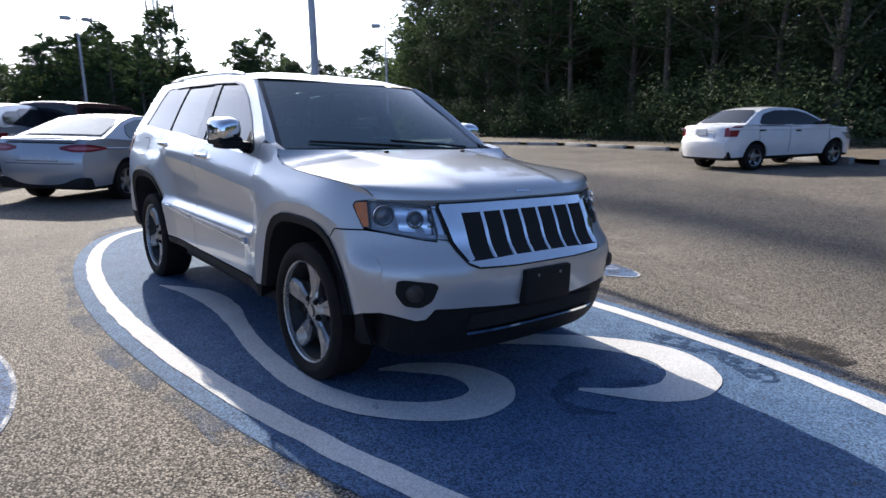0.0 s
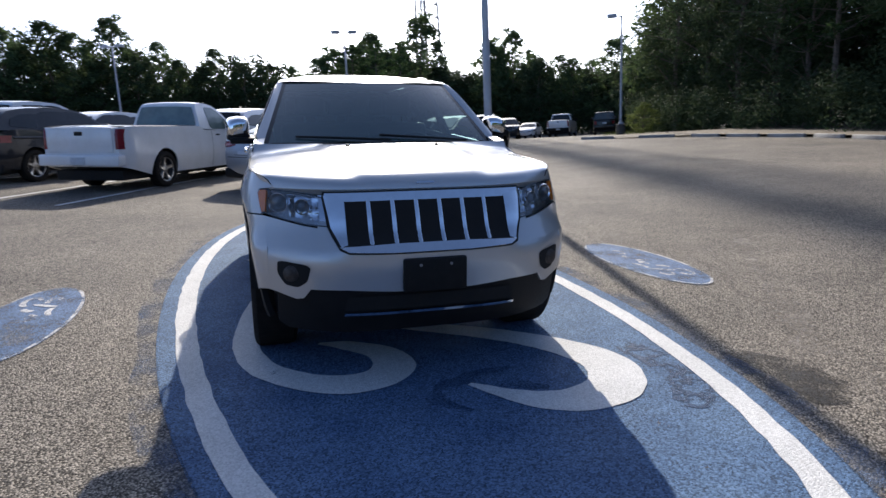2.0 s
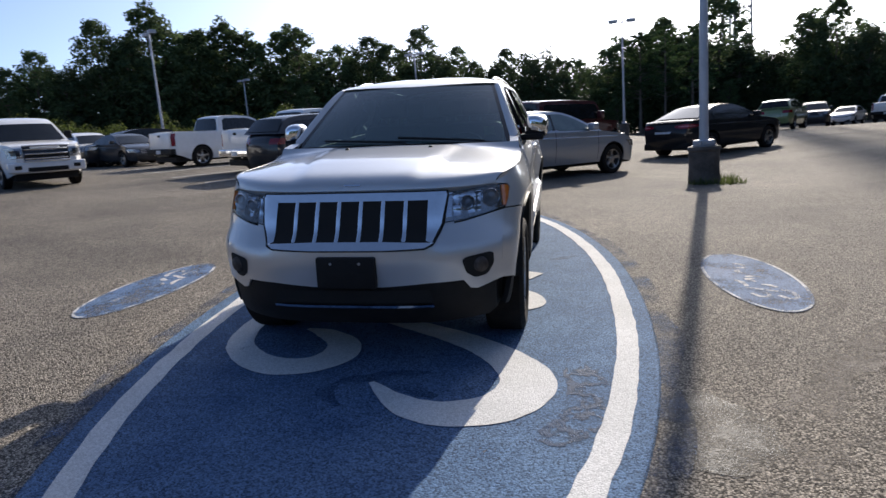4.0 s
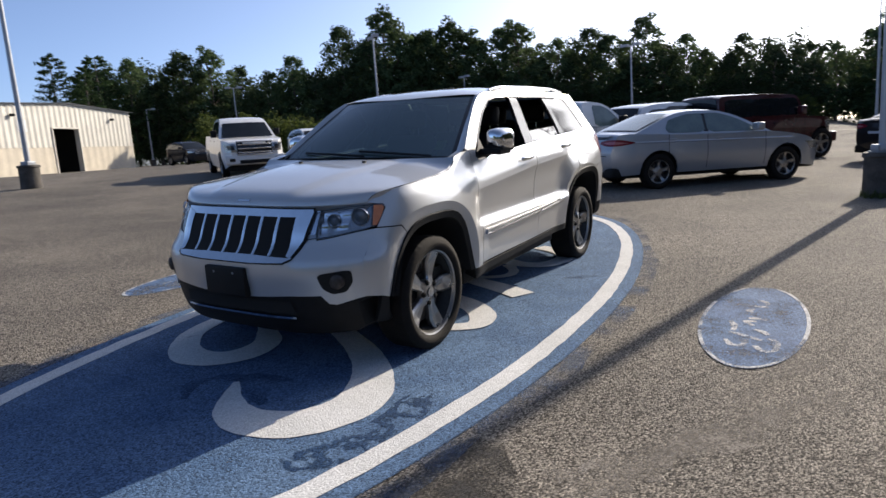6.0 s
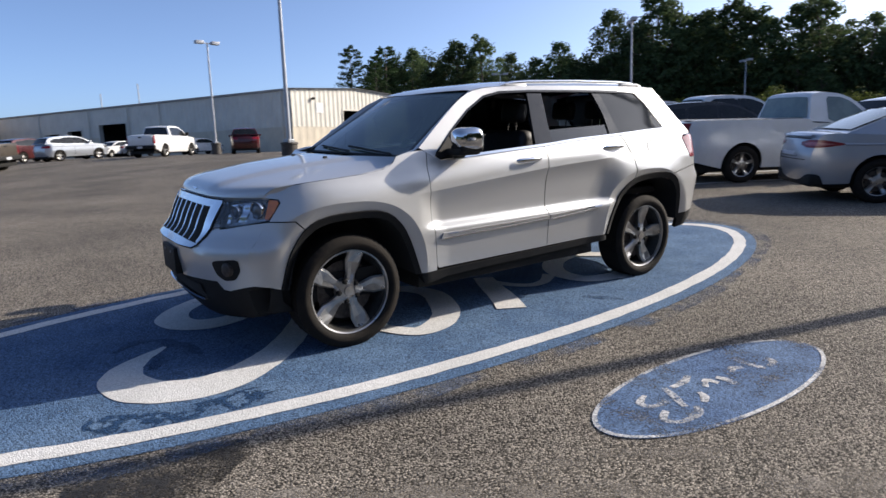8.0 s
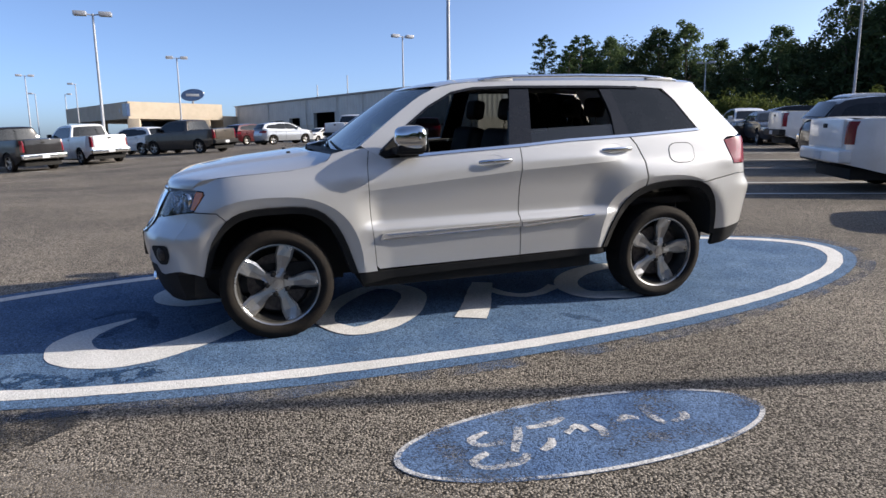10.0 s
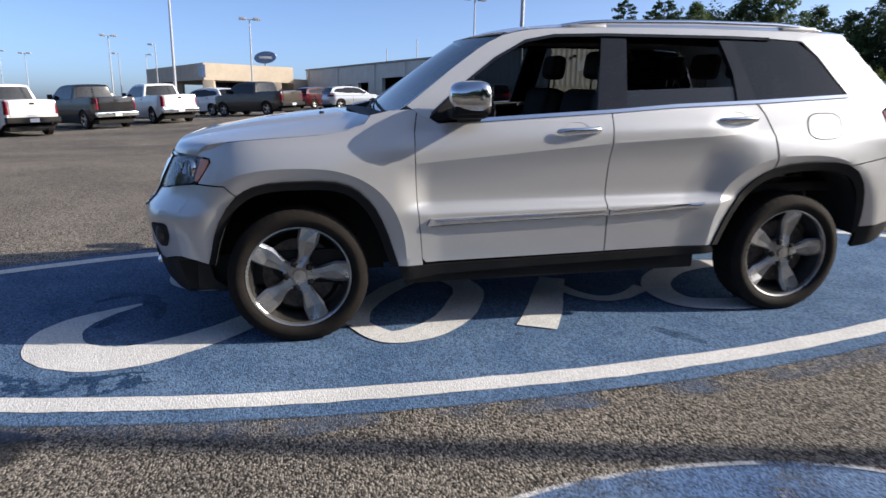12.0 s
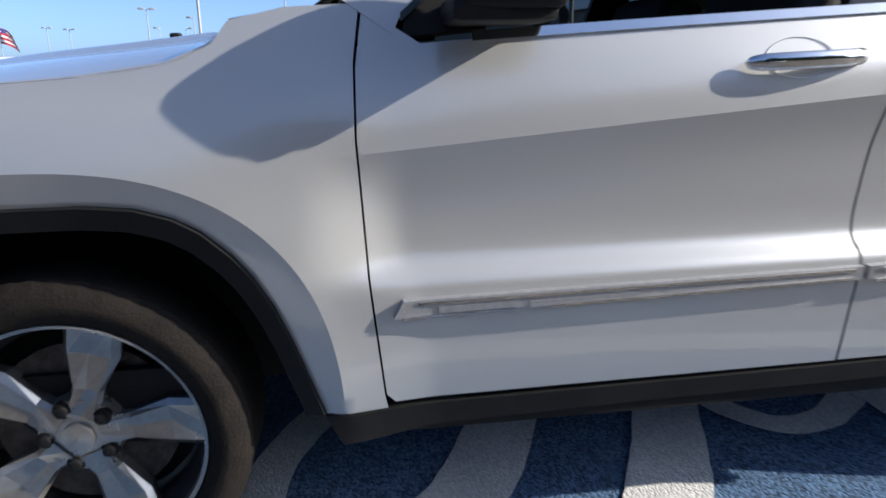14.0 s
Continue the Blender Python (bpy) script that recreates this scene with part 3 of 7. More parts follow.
def big_oval(grow, n=120):
    """The large oval's outline, grow metres outside the ring; fuller to the front and on one side."""
    out = []
    for k in range(n):
        c, q = math.cos(2 * math.pi * k / n), math.sin(2 * math.pi * k / n)
        power = 2.08 if c > 0 else 1.91
        a, b = 4.44 + grow * 1.3, (1.602 if q > 0 else 1.498) + grow
        u, v = math.copysign(abs(c) ** (2 / power), c) * a, math.copysign(abs(q) ** (2 / power), q) * b
        out.append((0.18 + u * math.cos(TURN) - v * math.sin(TURN), u * math.sin(TURN) + v * math.cos(TURN)))
    return out


big = thing("painted_oval", "large worn blue and white oval painted on the asphalt", "road marking")
tagged(big, kind="structure")
part("blue_field", sheet(big_oval(0.11), on_ground(0.004), 0.4, 0, out=(0, 0, 1)), "blue", big, "blue field")
part("overspray", band([(x + 0.05 * noise.noise((x, y, 3)), y + 0.07 * noise.noise((x * 1.5, y, 5))) for x, y in big_oval(0.24, 240)], big_oval(0.10, 240), 0.004), "blue_thin", big, "thin blue overspray at the rim")
part("white_ring", band([(x, y + 0.012 * noise.noise((x * 6, y * 6, 2))) for x, y in big_oval(0.0, 400)], [(x, y + 0.012 * noise.noise((x * 6, y * 6, 9))) for x, y in big_oval(-0.128, 400)], 0.008), "white_road", big, "white ring")
SWASHES = (
    ((2.455, 0.13, 0.03), (2.62, 0.27, 0.12), (2.74, 0.42, 0.20), (2.78, 0.60, 0.26), (2.70, 0.82, 0.29), (2.50, 0.94, 0.30), (2.30, 0.94, 0.29), (2.10, 0.84, 0.26), (1.90, 0.68, 0.22), (1.70, 0.45, 0.2), (1.5, 0.15, 0.17), (1.2, -0.3, 0.15), (0.9, -0.7, 0.1)),
    ((1.62, -0.56, 0.03), (1.70, -0.40, 0.14), (1.88, -0.22, 0.2), (2.09, -0.19, 0.24), (2.24, -0.29, 0.24), (2.28, -0.48, 0.24), (2.17, -0.70, 0.2), (1.92, -0.90, 0.17), (1.5, -0.99, 0.15), (0.9, -0.96, 0.13), (0.4, -0.88, 0.13), (-0.1, -0.80, 0.2), (-0.6, -0.82, 0.2), (-1.03, -1.0, 0.02)),
    ((1.15, 0.7, 0.13), (1.0, 0.92, 0.16), (0.8, 0.89, 0.2), (0.62, 0.74, 0.21), (0.48, 0.5, 0.22), (0.38, 0.2, 0.2), (0.45, -0.05, 0.18), (0.65, -0.12, 0.15), (0.9, 0.1, 0.14), (1.1, 0.45, 0.13), (1.15, 0.72, 0.13)),
    ((0.14, 0.93, 0.23), (-0.02, 0.62, 0.22), (-0.15, 0.32, 0.2), (-0.28, 0.05, 0.18)),
    ((-0.25, 0.25, 0.1), (-0.33, 0.44, 0.1), (-0.45, 0.53, 0.1), (-0.62, 0.5, 0.1), (-0.82, 0.35, 0.12)),
    ((-1.75, 0.3, 0.18), (-1.6, 0.6, 0.2), (-1.35, 0.76, 0.2), (-1.1, 0.75, 0.2), (-0.93, 0.66, 0.2), (-0.9, 0.45, 0.2), (-1.0, 0.22, 0.2), (-1.25, 0.0, 0.2), (-1.6, -0.1, 0.2), (-1.85, 0.1, 0.2)),
)
for i, k in enumerate(SWASHES):
    part("swash", stroke(k, 0.008 + 0.0012 * i), "white_road", big, "white painted swash")
WET = (
       ((2.75, 0.05, 0.03), (2.6, -0.08, 0.10), (2.45, -0.02, 0.05), (2.38, 0.2, 0.16), (2.3, 0.42, 0.05)),
       ((-0.5, 1.05, 0.06), (-0.62, 1.18, 0.09), (-0.7, 1.3, 0.04)),
       ((2.62, 0.5, 0.03), (2.52, 0.36, 0.10), (2.55, 0.2, 0.03)))
part("damp_mark", sheet(rounded([(2.98, 0.97), (2.75, 1.12), (2.45, 1.16), (2.2, 1.12), (2.08, 1.25), (2.3, 1.36), (2.6, 1.36), (2.9, 1.28), (3.06, 1.12)], 2), on_ground(0.006), 0.15, 0, out=(0, 0, 1)), "net", big, "branching dark damp streaks")
for k in WET:
    part("damp_mark", stroke(k, 0.0062, 0.03), "damp", big, "dark damp streak")


def small_oval(cx, cy, a, b, turn, label):
    ob = tagged(thing("small_painted_oval", label, "road marking", group="small painted ovals"), kind="structure")
    part("blue_field", sheet(oval(cx, cy, a, b, 2.0, turn, 60), on_ground(0.004), 0.2, 0, out=(0, 0, 1)), "blue_faded", ob, "faded blue field")
    part("white_ring", band(oval(cx, cy, a, b, 2.0, turn, 160), oval(cx, cy, a - 0.028, b - 0.024, 2.0, turn, 160), 0.008), "white_worn", ob, "broken white outline")
    c, s = math.cos(turn), math.sin(turn)
    # worn strokes: waves and hooks of paint
    marks = (((-0.50, 0.17), (-0.60, 0.12), (-0.58, 0.03), (-0.46, 0.03)), ((-0.57, -0.06), (-0.66, -0.13), (-0.60, -0.22), (-0.46, -0.21), (-0.40, -0.14)), ((-0.34, 0.17), (-0.39, 0.03), (-0.45, -0.10)),
             ((-0.30, 0.15), (-0.20, 0.14), (-0.08, 0.19)), ((-0.24, -0.02), (-0.26, -0.09), (-0.32, -0.14)), ((-0.14, 0.0), (-0.06, 0.06), (-0.04, -0.02)), ((0.02, 0.05), (0.04, -0.04), (0.02, -0.11)),
             ((0.16, 0.03), (0.22, 0.07), (0.28, 0.03)), ((0.36, 0.17), (0.36, 0.02), (0.38, -0.08)), ((0.42, -0.07), (0.50, -0.06), (0.54, 0.02)))
    for mk in marks:
        part("squiggle", stroke([(cx + u * a * c - v * b * 2.2 * s, cy + u * a * s + v * b * 2.2 * c, 0.03 + 0.016 * (i % 2)) for i, (u, v) in enumerate(mk)], 0.008, 0.012), "white_worn", ob, "worn white squiggle")


small_oval(0.15, 2.645, 0.94, 0.335, radians(180), "small faded blue painted oval with worn white squiggles")
small_oval(0.55, -2.46, 0.92, 0.31, 0.0, "small faded blue painted oval with a white outline")
part("asphalt_stain", sheet([(x + 0.06 * noise.noise((x * 5, y * 5, 1)), y + 0.06 * noise.noise((x * 5, y * 5, 4))) for x, y in rounded([(3.22, 1.68), (2.99, 1.56), (2.71, 1.58), (2.36, 1.69), (2.5, 1.92), (2.77, 2.04), (3.1, 2.0)], 3)], on_ground(0.003), 0.15, 0, out=(0, 0, 1)), "stain")
tagged(bpy.data.objects["asphalt_stain"], "dark damp stain on the asphalt beside the oval", "stain", kind="structure")
part("crumbled_seam", stroke(((-0.9, 4.7, 0.10), (-0.3, 4.2, 0.14), (0.3, 3.8, 0.12), (0.8, 3.42, 0.16), (1.25, 3.15, 0.14), (1.75, 2.78, 0.18), (2.4, 2.4, 0.16), (2.85, 2.2, 0.18), (3.25, 1.95, 0.15), (3.8, 1.6, 0.17), (4.5, 1.2, 0.15)), 0.003, 0.14), "seam")
tagged(bpy.data.objects["crumbled_seam"], "pale crumbling seam running across the asphalt", "crack", kind="structure")
part("crumbled_seam", stroke(((0.2, 3.2, 0.05), (0.8, 3.05, 0.10), (1.3, 2.75, 0.06), (1.9, 2.62, 0.12), (2.6, 2.1, 0.06)), 0.0028, 0.05), "seam")
tagged(bpy.data.objects["crumbled_seam.001"], "thin pale crumbling seam in the asphalt", "crack", kind="structure")


# ---- the silver car ----
jeep = thing("parked_suv", "silver mid-size suv with chrome grille parked on the painted oval", "car")
jeep.matrix_basis = Matrix(((0.99989, -0.00028, 0.01516, 0), (-0.00028, 0.99931, 0.03725, -0.012), (-0.01516, -0.03725, 0.99919, 0), (0, 0, 0, 1))) @ Matrix.Rotation(radians(0.5), 4, "Y")

J_BELOW = spl([0.26, 0.38, 0.50, 0.60, 0.655, 0.692, 0.704, 0.740, 0.758, 0.80, 0.85, 0.90, 0.95, 1.0],
              [0.86, 0.900, 0.918, 0.929, 0.936, 0.938, 0.934, 0.899, 0.892, 0.888, 0.890, 0.896, 0.907, 0.9235])
J_ABOVE = spl([1.0, 1.05, 1.10, 1.18, 1.26, 1.40, 1.55, 1.64, 1.70, 1.74], [0.9235, 0.9155, 0.901, 0.870, 0.838, 0.772, 0.705, 0.655, 0.58, 0.45])


def J_LEDGE(z):
    return J_BELOW(z) if z < 1.0 else J_ABOVE(z)


def fold_rise(x):
    return 0.047 + (0.078 if x > -0.25 else 0.045) * (-0.25 - x)


def fold_line(xs):
    """The fold along the doors, rising to the rear."""
    return [(x, 1.0 + fold_rise(x)) for x in xs]


J_PLAIN = spl([0.26, 0.38, 0.50, 0.60, 0.70, 0.82, 0.92, 1.00, 1.035, 1.10, 1.18, 1.26, 1.40, 1.55, 1.64, 1.70, 1.74],
              [0.86, 0.90, 0.914, 0.920, 0.924, 0.927, 0.927, 0.924, 0.920, 0.896, 0.868, 0.838, 0.772, 0.705, 0.655, 0.58, 0.45])
J_NOSE = spl([0.22, 0.33, 0.45, 0.55, 0.66, 0.715, 0.75, 0.80, 0.88, 0.98, 1.03, 1.10, 1.2], [2.16, 2.25, 2.285, 2.30, 2.315, 2.31, 2.275, 2.235, 2.20, 2.15, 2.125, 2.09, 2.08])
J_TAIL = spl([0.36, 0.5, 0.68, 0.84, 0.90, 1.0, 1.2, 1.25, 1.37, 1.47, 1.56, 1.64, 1.7], [-2.33, -2.42, -2.46, -2.49, -2.45, -2.43, -2.40, -2.36, -2.225, -2.115, -2.02, -1.94, -1.92])


def jw(x, z):
    """Half width of the car's side at a point of its side view."""
    k = (1 - sstep(0.74, 0.95, x)) * sstep(-1.18, -0.82, x)
    zs = z - fold_rise(x) * sstep(0.80, 0.95, z) * (1 - sstep(1.10, 1.24, z))
    w = J_LEDGE(zs) * k + J_PLAIN(z) * (1 - k)
    for cx in (1.4575, -1.4575):
        r = (abs(x - cx) ** 2.6 + max(z - 0.385, 0.0) ** 2.6) ** (1 / 2.6)
        w += (0.026 - 0.34 * max(0.572 - r, 0) if r < 0.572 else 0.026 * max(1 - (r - 0.572) / 0.20, 0) ** 1.4) * (1 - sstep(0.96, 1.12, z))
    if x > 1.0:
        w = (w**-20 + (0.95 * max((J_NOSE(z) - x) / 0.42, 1e-6) ** (1 / 3.5)) ** -20) ** -0.05
    if x < -1.2:
        w = (w**-20 + (0.95 * max((x - J_TAIL(z)) / 0.30, 1e-6) ** 0.25) ** -20) ** -0.05
    return w


def flare_lines(cx, outline):
    """The wheel flare's edges, where they cross a panel."""
    lines = []
    for r in (0.572,):
        run = []
        for i in range(61):
            c, q = math.cos(math.pi * i / 60), math.sin(math.pi * i / 60)
            p = (cx + math.copysign(abs(c) ** (2 / 2.6), c) * r, 0.385 + q ** (2 / 2.6) * r)
            if inside(p, outline) and min(math.dist(p, o) for o in stepped(outline, 0.02)) > 0.010:
                run.append(p)
            else:
                lines.append(run)
                run = []
        lines.append(run)
    return [line for line in lines if len(line) > 2]


def side(add=0.0):
    return lambda x, z: (x, jw(x, z) + add, z)


def nose_x(y, z):
    lo, hi = 1.1, J_NOSE(z)
    for _ in range(26):
        mid = (lo + hi) / 2
        if jw(mid, z) > abs(y):
            lo = mid
        else:
            hi = mid
    return lo


def nose(add=0.0):
    return lambda y, z: (nose_x(y, z) + add, y, z)


def nose_in(d):
    """The nose's skin moved inwards by d along its normal."""
    def f(y, z):
        e = 0.004
        x = nose_x(y, z)
        dy, dz = (nose_x(y + e, z) - nose_x(y - e, z)) / (2 * e), (nose_x(y, z + e) - nose_x(y, z - e)) / (2 * e)
        n = Vector((1, -dy, -dz)).normalized()
        return (x - n.x * d, y - n.y * d, z - n.z * d)
    return f


def bowed(y0, half_w, add, rise):
    """The nose's skin raised in a round bar about y0."""
    return lambda y, z: (nose_x(y, z) + add + rise * math.sqrt(max(1 - ((abs(y) - abs(y0)) / half_w) ** 2, 0.0)), y, z)


def mir(pts):
    """An outline given for the left half, closed over the middle."""
    return pts + [(-y, z) for y, z in reversed(pts)]


ARCH_F = rounded([(0.93, 0.415), (1.0, 0.64), (1.06, 0.76), (1.15, 0.85), (1.27, 0.888), (1.55, 0.888), (1.68, 0.86), (1.77, 0.79), (1.85, 0.66), (1.90, 0.47)], 1, closed=False)
ARCH_R = rounded([(-0.925, 0.445), (-1.0, 0.62), (-1.09, 0.76), (-1.19, 0.85), (-1.33, 0.90), (-1.5, 0.917), (-1.72, 0.91), (-1.83, 0.86), (-1.90, 0.76), (-1.93, 0.62), (-1.93, 0.47)], 1, closed=False)
SIDE_OUT = (0, 1, 0)

# fender, doors, quarter panel
front_of = [p for p in ARCH_F if p[0] < 1.73]
fender = [(0.812, 1.237), (0.829, 1.13), (0.833, 0.99), (0.823, 0.72), (0.801, 0.45), (0.795, 0.415)] + front_of + [(1.737, 0.822), (1.79, 0.875), (1.925, 0.881), (1.852, 0.985), (1.857, 1.006), (1.922, 1.016), (1.905, 1.036), (1.89, 1.047), (1.873, 1.056), (1.855, 1.0645), (1.78, 1.082), (1.69, 1.093), (1.5, 1.104), (1.33, 1.114), (1.17, 1.134), (1.085, 1.168), (1.05, 1.21), (0.95, 1.232)]
both("fender", sheet(fender, side(), 0.022, out=SIDE_OUT, crease=[fold_line((0.838, 0.94))] + flare_lines(1.4575, fender)), "silver", jeep)
both("fender_flange", sheet([(0.85, 1.21), (0.87, 0.9), (1.15, 0.9), (1.70, 0.892), (1.80, 0.9), (1.845, 0.99), (1.88, 1.04), (1.845, 1.066), (1.69, 1.096), (1.5, 1.107), (1.33, 1.117), (1.17, 1.138), (1.09, 1.17), (1.03, 1.21)], side(-0.011), 0.05, 0.0, out=SIDE_OUT), "silver", jeep)
f_door = [(0.807, 1.228), (0.8245, 1.12), (0.8285, 0.99), (0.8185, 0.72), (0.7965, 0.45), (0.778, 0.428), (-0.253, 0.437), (-0.244, 0.73), (-0.262, 1.05), (-0.272, 1.212), (0.19, 1.192), (0.70, 1.163), (0.742, 1.19)]
doors = [both("door", sheet(f_door, side(), 0.014, out=SIDE_OUT, crease=[fold_line((0.822, 0.3, -0.25))]), "silver", jeep)]
r_door = [(-0.279, 1.215), (-0.269, 1.05), (-0.251, 0.73), (-0.260, 0.438)] + [p for p in ARCH_R if p[0] > -1.25] + [(-1.272, 0.886), (-1.277, 0.92), (-1.268, 1.07), (-1.217, 1.19), (-1.168, 1.252), (-0.66, 1.238)]
doors.append(both("door", sheet(r_door, side(), 0.014, out=SIDE_OUT, crease=[fold_line((-0.283, -0.7, -1.02))] + flare_lines(-1.4575, r_door)), "silver", jeep))
quarter = [(-1.18, 1.256), (-1.229, 1.19), (-1.28, 1.07), (-1.289, 0.92), (-1.284, 0.888)] + [p for p in ARCH_R if -1.76 < p[0] < -1.295] + [(-1.78, 0.892), (-2.12, 0.944), (-2.34, 0.935), (-2.36, 1.015), (-2.082, 1.015), (-2.012, 1.20), (-2.10, 1.258), (-1.80, 1.283)]
both("quarter_panel", sheet(quarter, side(), 0.022, out=SIDE_OUT, crease=flare_lines(-1.4575, quarter)), "silver", jeep)
d_pillar = [(-1.80, 1.29), (-2.02, 1.225), (-2.13, 1.232), (-2.26, 1.258), (-2.145, 1.37), (-2.04, 1.47), (-1.945, 1.56), (-1.875, 1.645), (-1.55, 1.66), (-1.55, 1.605), (-1.64, 1.515), (-1.785, 1.31)]
both("d_pillar", sheet(d_pillar, side(), 0.04, out=SIDE_OUT), "silver", jeep)
cant_outer = [(0.86, 1.255), (0.62, 1.43), (0.42, 1.568), (0.28, 1.63), (0.1, 1.66), (-0.3, 1.672), (-1.0, 1.672), (-1.55, 1.66)]
cant_inner = [(-1.55, 1.605), (-1.33, 1.62), (-1.05, 1.628), (-0.3, 1.634), (0.01, 1.626), (0.18, 1.595), (0.36, 1.502), (0.57, 1.352), (0.735, 1.215), (0.752, 1.18)]
both("door_frame", sheet(rounded(cant_outer, 1, closed=False) + rounded(cant_inner, 1, closed=False), side(0.002), 0.05, out=SIDE_OUT), "silver", jeep)
both("window_trim", sheet([(x, z + 0.004) for x, z in cant_inner[1:-1]] + [(x, z - 0.012) for x, z in reversed(cant_inner[1:-1])], side(0.006), 0.06, 0.006, out=SIDE_OUT), "gloss_black", jeep, "thin black window seal")
belt = [(0.60, 1.166), (0.19, 1.187), (-0.28, 1.209), (-0.66, 1.234), (-1.18, 1.252), (-1.80, 1.282)]
both("belt_trim", sheet(belt + [(x, z + 0.018) for x, z in reversed(belt)], side(0.007), 0.08, 0.008, out=SIDE_OUT), "chrome", jeep, "thin chrome belt strip")

# pillars and panes
both("b_pillar", sheet([(-0.195, 1.222), (-0.275, 1.632), (-0.425, 1.632), (-0.372, 1.23)], side(-0.006), 0.06, 0.03, out=SIDE_OUT), "gloss_black", jeep, "gloss black pillar")
both("c_pillar", sheet([(-1.06, 1.262), (-1.06, 1.42), (-1.00, 1.625), (-1.09, 1.622), (-1.185, 1.265)], side(-0.006), 0.06, 0.03, out=SIDE_OUT), "gloss_black", jeep, "gloss black pillar")
pane_f = [(0.735, 1.175), (0.725, 1.218), (0.57, 1.35), (0.36, 1.498), (0.18, 1.588), (0.01, 1.622), (-0.28, 1.628), (-0.20, 1.225), (0.27, 1.2)]
pane_r = [(-0.37, 1.235), (-0.425, 1.628), (-1.0, 1.625), (-1.06, 1.42), (-1.06, 1.262)]
pane_q = [(-1.09, 1.61), (-1.33, 1.612), (-1.52, 1.598), (-1.62, 1.52), (-1.775, 1.31), (-1.74, 1.288), (-1.185, 1.268)]
half = [(-0.37, 1.235), (-0.383, 1.325), (-1.06, 1.345), (-1.06, 1.262)]
part("window_pane", mirrored(sheet(pane_f, side(-0.014), 0.08, 0, out=SIDE_OUT)), "tint", jeep, "closed tinted side window")
part("window_pane", mirrored(sheet(pane_r, side(-0.014), 0.08, 0, out=SIDE_OUT)), "tint", jeep, "closed tinted side window")
part("window_pane", sheet(half, side(-0.018), 0.08, 0, out=SIDE_OUT), "tint", jeep, "half lowered rear side window")
both("quarter_window", sheet(pane_q, side(-0.006), 0.08, 0.01, out=SIDE_OUT), "dark_glass", jeep, "dark privacy glass")
part("mirror_sail", sheet([(0.735, 1.175), (0.725, 1.218), (0.585, 1.335), (0.57, 1.19)], side(-0.004), 0.06, 0.02, out=SIDE_OUT), "plastic", jeep)
part("mirror_sail", mirrored(sheet([(0.735, 1.175), (0.725, 1.218), (0.585, 1.335), (0.57, 1.19)], side(-0.004), 0.06, 0.02, out=SIDE_OUT)), "plastic", jeep)


def screen(a, b, add=0.0):
    """Windscreen: a across from -1 to 1, b from the cowl to the roof."""
    bulge = 0.016 * 4 * b * (1 - b) + add
    p = Vector((0.990 - 0.045 * a * a, 0.80 * a, 1.19)).lerp(Vector((0.410 - 0.135 * a * a, 0.625 * a, 1.628 - 0.002 * a * a)), b)
    return p + Vector((0.55, 0, 0.83)) * bulge * (1 - 0.6 * a * a)


part("windscreen", grid(lambda u, v: screen(2 * u - 1, v), 24, 12, out=(1, 0, 1)), "windscreen", jeep, "bluish windscreen")
for s in (1, -1):
    def pillar(u, v, s=s):
        p = Vector(screen(1.0, v))
        k = rounded(cant_outer[:4], 2, closed=False)
        i = v * (len(k) - 1)
        a, b = Vector(k[int(i)]), Vector(k[min(int(i) + 1, len(k) - 1)])
        q = a.lerp(b, i - int(i))
        q = Vector((q.x, jw(q.x, q.y) + 0.002, q.y))
        r = p.lerp(q, u) + Vector((0.3, 0.3, 0.5)) * 0.03 * u * (1 - u) * 4 * 0.4
        return (r.x, r.y * s, r.z)
    part("a_pillar", grid(pillar, 4, 14, out=(0.5, s, 0.5)), "silver", jeep)
    edge = grid(lambda u, v, s=s: (screen(0.965 + 0.04 * u, v, 0.004).x, screen(0.965 + 0.04 * u, v, 0.004).y * s, screen(0.965 + 0.04 * u, v, 0.004).z), 1, 12, out=(1, 0, 1))
    part("screen_seal", edge, "gloss_black", jeep)
fender_top = spl([0, 0.35, 0.7, 1], [1.212, 1.225, 1.234, 1.240])
for s in (1, -1):
    def shoulder(u, v, s=s):
        x = 1.05 + (0.83 - 1.05) * u
        o = Vector((x, jw(x, fender_top(u)) - 0.001, fender_top(u)))
        i = Vector((1.06, 0.80, 1.199)).lerp(Vector((0.865, 0.785, 1.243)), u)
        q = o.lerp(i, v)
        return (q.x, q.y * s, q.z)
    part("fender_shoulder", grid(shoulder, 8, 3, out=(0, 0, 1)), "silver", jeep)
part("scuttle", grid(lambda u, v: Vector(screen(1.99 * u - 0.995, 0.0)).lerp(Vector((1.135 - 0.10 * (2 * u - 1) ** 2, (2 * u - 1) * 0.82, 1.196 + 0.02 * (1 - (2 * u - 1) ** 2))), v), 24, 3, out=(0, 0, 1)), "plastic", jeep)
part("cowl", grid(lambda u, v: screen(1.88 * u - 0.94, -0.05 + 0.085 * v, 0.003), 24, 2, out=(1, 0, 1)), "plastic", jeep, "black cowl below the windscreen")
for k, (y0, y1) in enumerate(((0.62, -0.02), (0.05, -0.6))):
    w = grid(lambda u, v: Vector(screen((y0 + (y1 - y0) * u) / 0.80, 0.03 + 0.07 * u + 0.012 * math.cos(v * 6.283), 0.018 + 0.008 * math.sin(v * 6.283))), 10, 6)
    part("wiper", w, "plastic", jeep)
part("inspection_sticker", grid(lambda u, v: screen(0.78 + 0.10 * u, 0.13 + 0.13 * v, -0.002), 2, 2, out=(1, 0, 1)), "sticker", jeep, "yellow-green window sticker")

